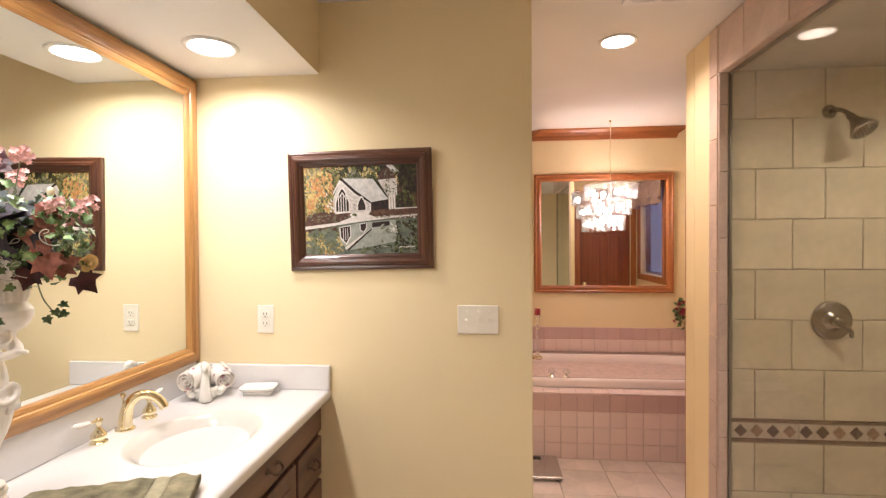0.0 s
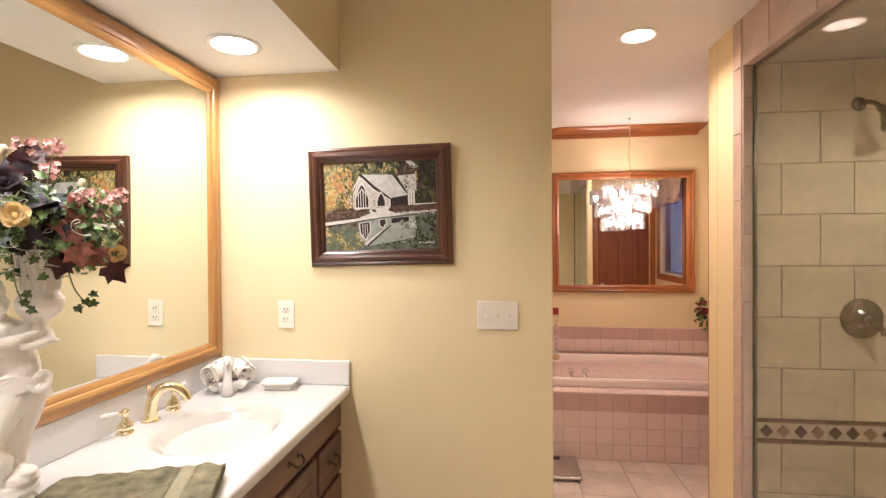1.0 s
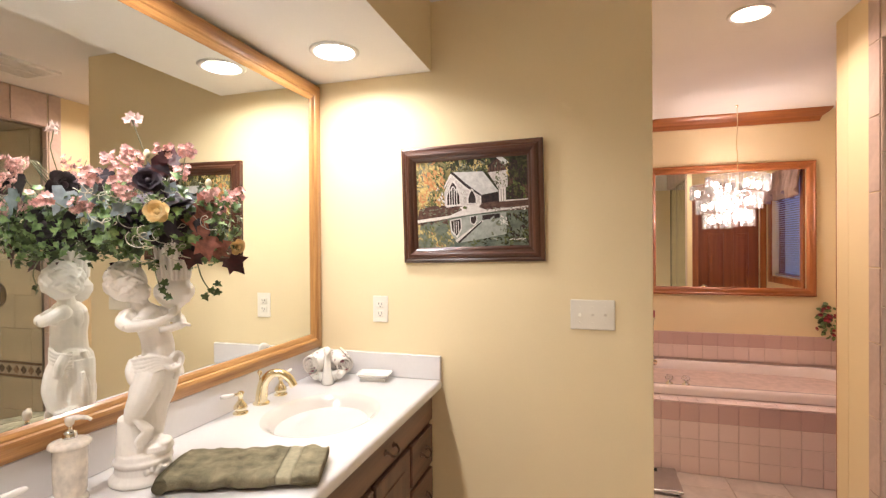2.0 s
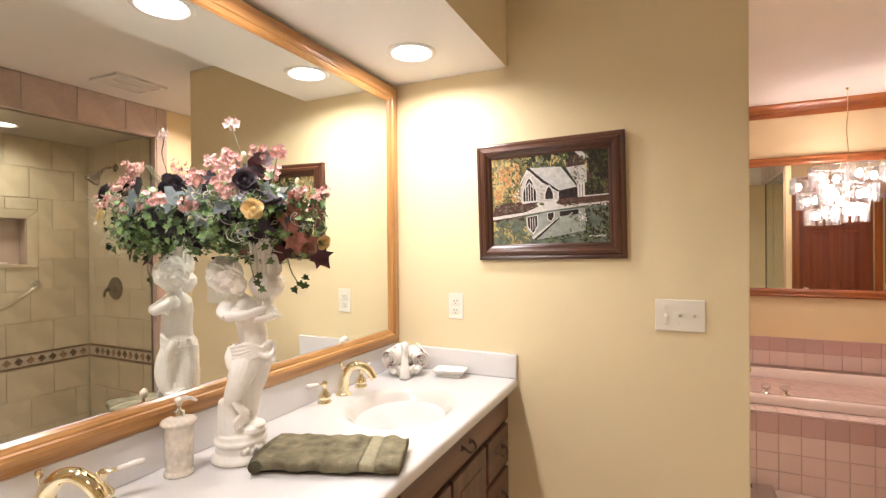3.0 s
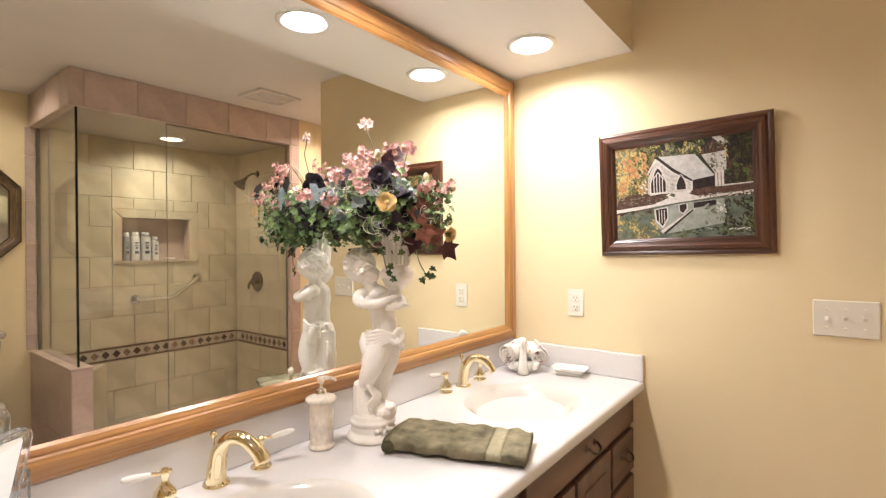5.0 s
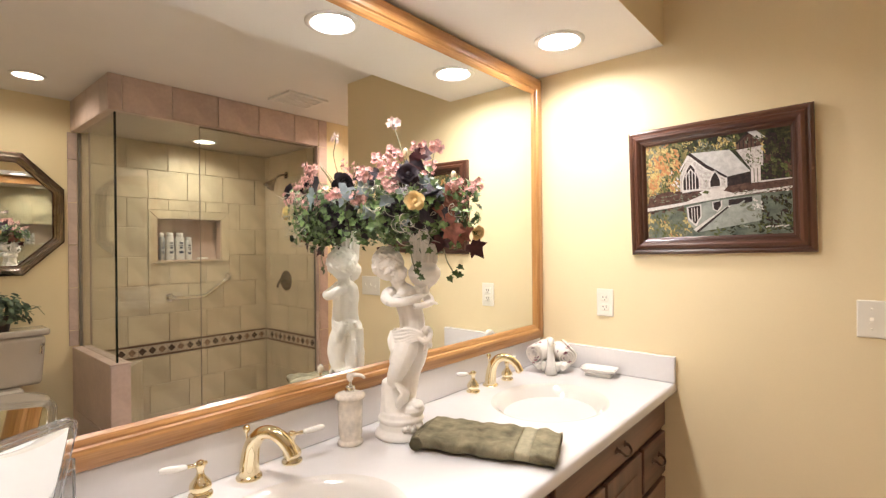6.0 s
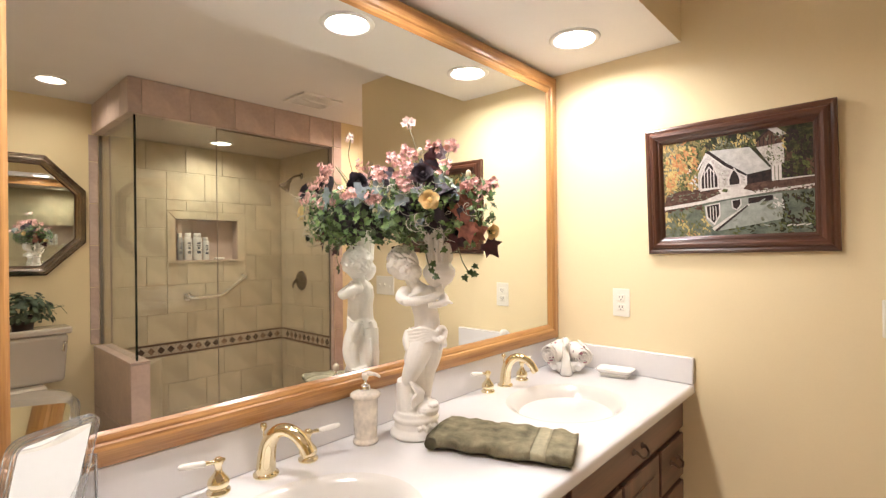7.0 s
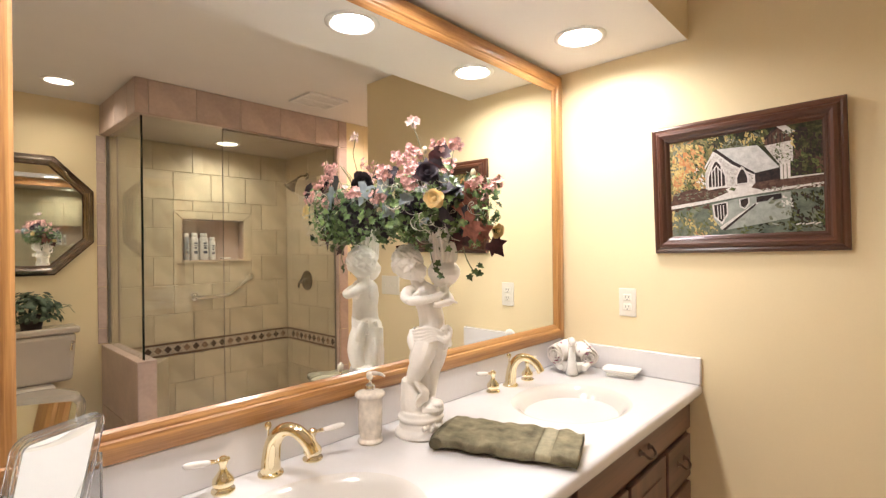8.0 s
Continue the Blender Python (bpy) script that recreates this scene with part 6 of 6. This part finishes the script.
part("cord", tube(spline([(0, 0, 0.375), (0.004, 0, 0.50), (-0.004, 0.002, 0.62), (0.003, 0, 0.75), (0, 0, 0.8955)], 6), 0.0024, 6), BRASS, e, "thin brass cord")
part("ceiling_hook", lathe([(0.010, 0.8955), (0.008, 0.886), (0, 0.882)], 12), BRASS, e)
hub = tube([(0, 0, 0.06), (0, 0, 0.38)], 0.012, 10)
part("stem", hub, CHROME, e)
tiers = ((0.195, 0.255, 0.380, 26), (0.150, 0.130, 0.255, 20), (0.100, 0.005, 0.130, 13))
glassme = mesh_of("crystal_tube", lathe([(0.0165, 0.0), (0.0165, 0.118), (0.012, 0.118), (0.012, 0.0), (0.0165, 0.0)], 8), CRYG)
for r_, z0, z1, n_ in tiers:
    part("tier_ring", tube([(r_ * math.cos(2 * math.pi * i / 40), r_ * math.sin(2 * math.pi * i / 40), z1) for i in range(41)], 0.004, 6), CHROME, e, "chrome tier ring")
    for k in range(n_):
        a = 2 * math.pi * k / n_
        ob = new("crystal_tube", glassme)
        ob.parent = e
        ob.location = (r_ * math.cos(a), r_ * math.sin(a), z1 - 0.118)
for k in range(12):
    a = 2 * math.pi * (k + 0.3) / 12
    r_, z_ = ((0.145, 0.315), (0.105, 0.20), (0.060, 0.085))[k % 3]
    bu = part("bulb", ball(bmesh.new(), (r_ * math.cos(a), r_ * math.sin(a), z_), (0.017, 0.017, 0.026), 12, 8), CLIT, e, "glowing candle bulb")
part("bulb", ball(bmesh.new(), (0.03, 0.0, 0.085), (0.017, 0.017, 0.026), 12, 8), CLIT, e, "glowing candle bulb")

DOORW = wood("cherry_door_wood", (0.19, 0.048, 0.018), (0.29, 0.080, 0.028), 2, 0.35, 0.3, 9.0)
# door with six panels
e = empty_at("door_1", (0, 0, 0), "closed cherry stained panel door of the closet", "door", kind="structure")
bm = box(DX0 + 0.004, DX1 - 0.004, YP - 0.070, YP - 0.034, 0.008, DZ - 0.004)
part("slab", bm, DOORW, e)
yd = YP - 0.034
w = DX1 - DX0 - 0.008
for z0, z1 in ((0.20, 0.82), (0.95, 1.56), (1.68, 1.90)):
    for s in (0, 1):
        x0 = DX0 + 0.004 + 0.095 + s * (w - 0.19 + 0.075) / 2
        x1 = x0 + (w - 0.19 - 0.075) / 2
        pb = bmesh.new()
        ri = [[pb.verts.new(p) for p in ((x0 + q, yd + h, z0 + q), (x1 - q, yd + h, z0 + q), (x1 - q, yd + h, z1 - q), (x0 + q, yd + h, z1 - q))] for q, h in ((0, 0.0002), (0.006, 0.008), (0.014, 0.008), (0.018, 0.002), (0.030, 0.002), (0.048, 0.009))]
        for a, b in zip(ri, ri[1:]):
            for i in range(4):
                pb.faces.new((a[i], a[(i + 1) % 4], b[(i + 1) % 4], b[i]))
        pb.faces.new(ri[-1])
        bmesh.ops.recalc_face_normals(pb, faces=pb.faces)
        part("panel", pb, DOORW, e)
part("casing", box(DX0 - 0.058, DX0 + 0.002, YP + 0.0005, YP + 0.018, 0, DZ + 0.058, 0.004), CHERRY_Z, e)
part("casing", box(DX1 - 0.002, DX1 + 0.055, YP + 0.0005, YP + 0.018, 0, DZ + 0.058, 0.004), CHERRY_Z, e)
part("head_casing", box(DX0 + 0.0025, DX1 - 0.0025, YP + 0.0005, YP + 0.018, DZ - 0.002, DZ + 0.058, 0.004), CHERRY_X, e)
part("door_knob", lathe([(0.026, 0), (0.024, 0.006), (0.010, 0.012), (0.010, 0.030), (0.024, 0.040), (0.026, 0.052), (0.016, 0.062), (0, 0.064)], 20, axes((DX0 + 0.065, yd, 0.96), (1, 0, 0), (0, 0, -1), (0, 1, 0))), BRASS, e, "brass knob")

# window with blind and valance
e = empty_at("window_1", (0, 0, 0), "window with cherry casing looking on blue dusk", "window", kind="structure")
for a in ((WY0 - 0.065, WY0, WZ0 - 0.065, WZ1 + 0.065), (WY1, WY1 + 0.065, WZ0 - 0.065, WZ1 + 0.065), (WY0, WY1, WZ1, WZ1 + 0.065), (WY0, WY1, WZ0 - 0.065, WZ0)):
    part("casing", box(XTE - 0.020, XTE - 0.0005, a[0] + 0.0005, a[1] - 0.0005, a[2], a[3], 0.004), CHERRY_Z, e)
for a in ((WY0, WY0 + 0.03, WZ0, WZ1), (WY1 - 0.03, WY1, WZ0, WZ1), (WY0 + 0.03, WY1 - 0.03, WZ1 - 0.03, WZ1), (WY0 + 0.03, WY1 - 0.03, WZ0, WZ0 + 0.03)):
    part("window_frame", box(XTE + 0.055, XTE + 0.105, a[0] + 0.0005, a[1] - 0.0005, a[2] + 0.0005, a[3] - 0.0005, 0.003), CHERRY_Z, e)
pn = part("pane", box(XTE + 0.078, XTE + 0.082, WY0 + 0.03, WY1 - 0.03, WZ0 + 0.03, WZ1 - 0.03), pane_mat("window_glass", (0.97, 0.98, 0.98), 0.25), e)
pn.visible_shadow = False
e = empty_at("window_blind", (0, 0, 0), "half-open horizontal slat blind in the window", "blind")
BLND = mat("pale_blind_slat", (0.66, 0.67, 0.74), 0.4, var=0.03, bump=0.0)
sm = mesh_of("blind_slat", box(-0.0125, 0.0125, WY0 + 0.006, WY1 - 0.006, -0.0006, 0.0006), BLND)
for k in range(42):
    ob = new("slat", sm)
    ob.parent = e
    ob.location = (XTE + 0.030, 0, WZ0 + 0.03 + k * 0.0215)
    ob.rotation_euler = (0, radians(6), 0)
part("head_rail", box(XTE + 0.012, XTE + 0.048, WY0 + 0.004, WY1 - 0.004, WZ1 - 0.032, WZ1 - 0.002, 0.003), BLND, e)
part("bottom_rail", box(XTE + 0.020, XTE + 0.040, WY0 + 0.006, WY1 - 0.006, WZ0 + 0.006, WZ0 + 0.016, 0.002), BLND, e)
for y in (WY0 + 0.12, WY1 - 0.12):
    part("ladder_cord", box(XTE + 0.0165, XTE + 0.0175, y - 0.001, y + 0.001, WZ0 + 0.01, WZ1 - 0.03), BLND, e)
VAL = mat("mauve_brown_drapery", (0.42, 0.29, 0.25), 0.7, var=0.12, scale=10, fine=200, bump=0.2)
bm = bmesh.new()
rows = []
for j in range(9):
    t_ = j / 8
    row = []
    for i in range(121):
        u = i / 120
        y = WY0 - 0.09 + (WY1 - WY0 + 0.18) * u
        sw = abs(math.sin(u * math.pi * 3))
        drop = 0.22 + 0.09 * sw
        x = XTE - 0.035 - 0.030 * t_ - (0.016 + 0.014 * t_) * math.sin(u * 58 + 1.5 * t_) - 0.02 * sw * math.sin(t_ * 3.1)
        row.append(bm.verts.new((x, y, WZ1 + 0.085 - drop * t_)))
    rows.append(row)
for a, b in zip(rows, rows[1:]):
    for i in range(120):
        f = bm.faces.new((a[i], a[i + 1], b[i + 1], b[i]))
        f.smooth = True
v = solid("window_valance", bm, VAL, "mauve brown gathered fabric valance over the window", "valance")
sd = v.modifiers.new("thick", "SOLIDIFY")
sd.thickness = 0.004

bm = bmesh.new()
bm.faces.new([bm.verts.new(p) for p in ((XTE + 1.6, 0.5, -1.0), (XTE + 1.6, 7.0, -1.0), (XTE + 1.6, 7.0, 5.0), (XTE + 1.6, 0.5, 5.0))])
solid("backdrop", bm, emitter("dusk_blue", (0.10, 0.17, 0.75), 1.7), "plain blue dusk beyond the window", "sky", "structure")

# candle, flowers and scale
e = empty_at("candle_holder", (0.404, 4.02, 0.509), "tall twisted clear glass candle holder with a red candle", "candle holder")
bm = lathe([(0, 0), (0.034, 0), (0.034, 0.008), (0.012, 0.022)] + [(0.011 + 0.006 * abs(math.sin(k * 0.8)), 0.022 + 0.011 * k) for k in range(30)] + [(0.024, 0.352), (0.026, 0.362), (0, 0.362)], 16)
part("stem", bm, CRYST, e, "clear beaded glass stem")
part("candle", lathe([(0, 0.3625), (0.023, 0.3625), (0.024, 0.366), (0.024, 0.412), (0.020, 0.415), (0, 0.413)], 20), mat("red_wax", (0.32, 0.02, 0.03), 0.4, var=0.1, bump=0.02), e, "short red candle")
e = empty_at("flower_posy", (1.640, YTN - 0.0005, 0.860), "small wall posy of dried red and green flowers", "flowers")
rng = random.Random(9)
bm = bmesh.new()
for k in range(70):
    p = Vector((rng.gauss(0, 0.032), -0.035 + rng.gauss(0, 0.014), rng.gauss(0, 0.055)))
    p.y = min(p.y, -0.012)
    add_leaf(bm, OVAL, rng.uniform(0.025, 0.04), facing(p, (0, -1, 0.2), rng, 0.6), rng)
tagged(part("foliage", bm, IVY, e, "dark green leaves"), kind="stuff")
REDP = mat("dried_red_petal", (0.30, 0.03, 0.05), 0.7, var=0.25, scale=50, rand=0.3, island=True)
for k in range(14):
    bm = bmesh.new()
    blossom(bm, (rng.gauss(0, 0.030), -0.060 + rng.gauss(0, 0.006), rng.gauss(0, 0.055)), 0.020, rng, 6)
    part("red_flower", bm, REDP, e, "dried red flower")
e = empty_at("bathroom_scale", (0.300, 3.145, 0.0005), "silver flat bathroom scale on the tiled floor", "scale")
STEEL = mat("satin_steel", (0.62, 0.60, 0.58), 0.25, 0.9, var=0.05, scale=20, bump=0.03)
part("platform", box(-0.155, 0.155, -0.155, 0.155, 0.012, 0.032, 0.008, 3), STEEL, e)
part("display", box(-0.045, 0.045, 0.085, 0.125, 0.0322, 0.0345, 0.001, 1), DARK, e, "dark display window")
for x in (-0.12, 0.12):
    for y in (-0.12, 0.12):
        part("foot", lathe([(0, 0), (0.016, 0), (0.016, 0.0118), (0, 0.0118)], 12, Matrix.Translation((x, y, 0))), DARK, e)

# ---- pieces: tiles ----
def tiles(parent, material, axis, plane, thick, us, vs, gap, name="tile", skip=None, shift=0.0):
    """Tiles on a plane square to axis; us and vs are the joints' places; shift staggers every second row."""
    cache = {}
    for j in range(len(vs) - 1):
        v0, v1 = vs[j] + gap / 2, vs[j + 1] - gap / 2
        row = us if not (shift and j % 2) else [us[0]] + [u + shift for u in us[1:-1] if u + shift < us[-1] - 0.03] + [us[-1]]
        for i in range(len(row) - 1):
            u0, u1 = row[i] + gap / 2, row[i + 1] - gap / 2
            if u1 - u0 < 0.012:
                continue
            for a0, a1, b0, b1 in (skip(u0, u1, v0, v1) if skip else [(u0, u1, v0, v1)]):
                key = (round(a1 - a0, 4), round(b1 - b0, 4))
                if key not in cache:
                    cache[key] = mesh_of(name, tile_shape(axis, thick, *key), material)
                ob = new(name, cache[key])
                ob.parent = parent
                c = [(a0 + a1) / 2, (b0 + b1) / 2]
                c.insert(axis, plane)
                ob.location = c


def tile_shape(axis, thick, w, h):
    """A tile with eased edges, its face on the side of the sign of thick."""
    bm = bmesh.new()
    q = min(0.0022, w * 0.1, h * 0.1)
    rings = []
    for inset, d in ((0, 0), (0, 0.75), (q, 1.0)):
        pts = []
        for su, sv in ((-1, -1), (1, -1), (1, 1), (-1, 1)):
            p = [su * (w / 2 - inset), sv * (h / 2 - inset)]
            p.insert(axis, thick * d)
            pts.append(bm.verts.new(p))
        rings.append(pts)
    for a, b in zip(rings, rings[1:]):
        for i in range(4):
            bm.faces.new((a[i], a[(i + 1) % 4], b[(i + 1) % 4], b[i]))
    bm.faces.new(rings[-1])
    bmesh.ops.recalc_face_normals(bm, faces=bm.faces)
    # open at the back: make the face look outward
    f = bm.faces[:][-1]
    want = 1 if thick > 0 else -1
    if f.normal[axis] * want < 0:
        for g in bm.faces:
            g.normal_flip()
    return bm


def steps(a, b, d):
    out = [a]
    while out[-1] + d < b - 0.01:
        out.append(out[-1] + d)
    return out + [b]


S = {o.name: o for o in scene.objects}
TW, TH = 0.290, 0.2243
ROWZ = [0.0, 0.120, 0.3400, 0.560]
ROWT = [0.6665 + TH * k for k in range(7)] + [2.2285]
# end wall, seen through the glass
END0 = XG + 0.0065
for vs in (ROWZ, ROWT):
    tiles(S["shower_end_wall"], TILE, 1, YJ + 0.0085, -0.008, [END0, 1.193, 1.4855, 1.778, XSB], vs, 0.0032, shift=0.157)
# back wall round the niche
def cut(u0, u1, v0, v1):
    a0, a1, b0, b1 = NY0 - 0.062, NY1 + 0.070, NZ0 - 0.016, NZ1 + 0.062
    if u1 <= a0 or u0 >= a1 or v1 <= b0 or v0 >= b1:
        return [(u0, u1, v0, v1)]
    out = []
    if u0 < a0 - 0.006:
        out.append((u0, a0 - 0.003, v0, v1))
    if u1 > a1 + 0.006:
        out.append((a1 + 0.003, u1, v0, v1))
    m0, m1 = max(u0, a0), min(u1, a1)
    if v0 < b0 - 0.006:
        out.append((m0, m1, v0, b0 - 0.003))
    if v1 > b1 + 0.006:
        out.append((m0, m1, b1 + 0.003, v1))
    return out
BY = [YB + 0.106, 1.174, 1.174 + TW, 1.174 + 2 * TW, 1.174 + 3 * TW, YJ]
for vs in (ROWZ, ROWT):
    tiles(S["shower_back_wall"], TILE, 0, XSB + 0.008, -0.008, BY, vs, 0.0032, skip=cut, shift=0.145)
# patterned band
BAND = mat("pale_band_stone", (0.52, 0.43, 0.34), 0.4, var=0.08, scale=20, bump=0.05)
BRDR = mat("brown_band_border", (0.20, 0.125, 0.085), 0.4, var=0.15, scale=20, bump=0.05)
DIAM = [mat("dark_brown_diamond", (0.085, 0.055, 0.042), 0.35, var=0.2, scale=30, bump=0.05), mat("tan_diamond", (0.27, 0.17, 0.115), 0.35, var=0.2, scale=30, bump=0.05)]
for wall, axis, plane, u0, u1 in ((S["shower_end_wall"], 1, YJ + 0.0085, END0, XSB - 0.008), (S["shower_back_wall"], 0, XSB + 0.008, YB + 0.106, YJ - 0.008)):
    tiles(wall, BRDR, axis, plane, -0.009, steps(u0, u1, 0.145), [0.562, 0.578], 0.002, "border_tile")
    tiles(wall, BRDR, axis, plane, -0.009, steps(u0, u1, 0.145), [0.650, 0.666], 0.002, "border_tile")
    tiles(wall, BAND, axis, plane, -0.0075, steps(u0, u1, 0.29), [0.578, 0.650], 0.002, "band_tile")
    ms = []
    for m in DIAM:
        b = bmesh.new()
        pts = []
        for d in (0.0, -0.0035):
            ring = []
            for su, sv in ((1, 0), (0, 1), (-1, 0), (0, -1)):
                p = [su * 0.0275, sv * 0.0290]
                p.insert(axis, d)
                ring.append(b.verts.new(p))
            pts.append(ring)
        for i in range(4):
            b.faces.new((pts[0][i], pts[0][(i + 1) % 4], pts[1][(i + 1) % 4], pts[1][i]))
        b.faces.new(pts[1])
        bmesh.ops.recalc_face_normals(b, faces=b.faces)
        f = b.faces[:][-1]
        if f.normal[axis] > 0:
            for g in b.faces:
                g.normal_flip()
        ms.append(mesh_of("diamond_tile", b, m))
    n = int((u1 - u0) / 0.0695)
    for k in range(n):
        ob = new("diamond_tile", ms[(k + (k // 5)) % 2])
        ob.parent = wall
        c = [u0 + 0.040 + k * 0.0695, 0.614]
        c.insert(axis, plane - 0.0074)
        ob.location = c
# niche lining
NX1 = XSB + DEPTH
e = S["shower_niche"]
part("niche_back", box(NX1, NX1 + 0.006, NY0 + 0.001, NY1 - 0.001, NZ0 + 0.001, NZ1 - 0.001), TILE_P, e)
part("niche_shelf", box(XSB - 0.008, NX1 - 0.0005, NY0 + 0.001, NY1 - 0.001, NZ0 - 0.002, NZ0 + 0.004), TILE_P, e)
part("niche_top", box(XSB + 0.0, NX1 - 0.0005, NY0 + 0.001, NY1 - 0.001, NZ1 - 0.004, NZ1 - 0.0005), TILE_P, e)
for y0, y1 in ((NY0 + 0.0005, NY0 + 0.004), (NY1 - 0.004, NY1 - 0.0005)):
    part("niche_side", box(XSB + 0.0, NX1 - 0.0005, y0, y1, NZ0 + 0.0045, NZ1 - 0.0045), TILE_P, e)
# bulkhead, low wall and jamb in rose tile
BKY = [YB, 0.918, 1.198, 1.492, 1.788, 2.086, YJ + 0.010]
tiles(S["shower_bulkhead"], TILE_P, 0, XS + 0.006, -0.007, BKY, [BZ + 0.001, CEIL - 0.001], 0.004)
tiles(S["shower_bulkhead"], TILE_P, 2, BZ + 0.006, -0.006, [XS, XS + 0.084], [YB, 1.05, 1.34, 1.63, 1.92, 2.21, YJ], 0.003)
tiles(S["shower_bulkhead_side"], TILE_P, 1, YB + 0.006, -0.007, [XS, 1.21, 1.50, 1.79, XE - 0.001], [BZ + 0.001, CEIL - 0.001], 0.004)
tiles(S["shower_bulkhead_side"], TILE_P, 2, BZ + 0.006, -0.006, [XS + 0.085, 1.35, 1.64, XE - 0.013], [YB, YB + 0.084], 0.003)
tiles(S["shower_knee_wall"], TILE_P, 1, YB + 0.006, -0.007, [XS, XE - 0.001], [0.0, 0.29, KZ - 0.012], 0.004)
tiles(S["shower_knee_wall"], TILE_P, 0, XS + 0.006, -0.007, [YB, YB + 0.106], [0.0, 0.29, KZ - 0.012], 0.004)
tiles(S["shower_knee_wall"], TILE_P, 2, KZ - 0.012, 0.011, [XS - 0.004, 1.33, 1.62, XE - 0.002], [YB - 0.004, YB + 0.110], 0.004)
JST = [0.0, 0.13, 0.43, 0.73, 1.03, 1.33, 1.63, 1.93, 2.222, CEIL - 0.001]
tiles(S["wall_shower_block"], TILE_P, 0, XS, -0.006, [YJ + 0.012, YJ + 0.094], JST, 0.004)
tiles(S["shower_end_wall"], TILE_P, 1, YJ + 0.0085, -0.0075, [XS - 0.005, XG - 0.0065], [0.0, 0.28, 0.58, 0.88, 1.18, 1.48, 1.78, 2.08, BZ], 0.004)
tiles(S["wall_east"], TILE_P, 0, XE, -0.007, [YB - 0.022, YB + 0.038], [0.72, 0.83, 1.13, 1.43, 1.73, 2.03, BZ + 0.0], 0.004)
# tub front, ledge and wainscot
P4 = 0.1085
XT0 = 0.378 - 2 * P4
TXS = [XTW + 0.002] + [XT0 + P4 * k for k in range(0, 15) if XTW + 0.01 < XT0 + P4 * k < XTE - 0.01] + [XTE - 0.002]
tiles(S["tub_surround"], PINK, 1, YTF + 0.007, -0.007, TXS, [0.0005, P4, 2 * P4, 3 * P4], 0.0028)
tiles(S["tub_surround"], MAUVE, 1, YTF + 0.007, -0.007, TXS, [3 * P4, 4 * P4 + 0.004], 0.0012)
tiles(S["tub_surround"], PINK, 2, 0.4425, 0.007, TXS, [YTF + 0.001, YTF + 0.062, YTF + 0.124], 0.0012)
tiles(S["tub_wainscot"], PINK, 1, YTN - 0.004, -0.007, TXS, [0.5095, 0.5098 + P4], 0.0026)
tiles(S["tub_wainscot"], MAUVE, 1, YTN - 0.004, -0.007, TXS, [0.5098 + P4, 0.720], 0.0012)
# floor
FT = 0.306
fx = [0.738 + FT * k for k in range(-7, 5)]
fx = [XW - 0.1] + [x for x in fx if XW - 0.05 < x < XE + 0.05] + [XE + 0.1]
fy = [2.86 + FT * k for k in range(-14, 6)]
fy = [YS - 0.1] + [y for y in fy if YS - 0.05 < y < YTN] + [YTN + 0.1]
tiles(S["floor"], FLOORT, 2, -0.006, 0.006, fx, fy, 0.005)
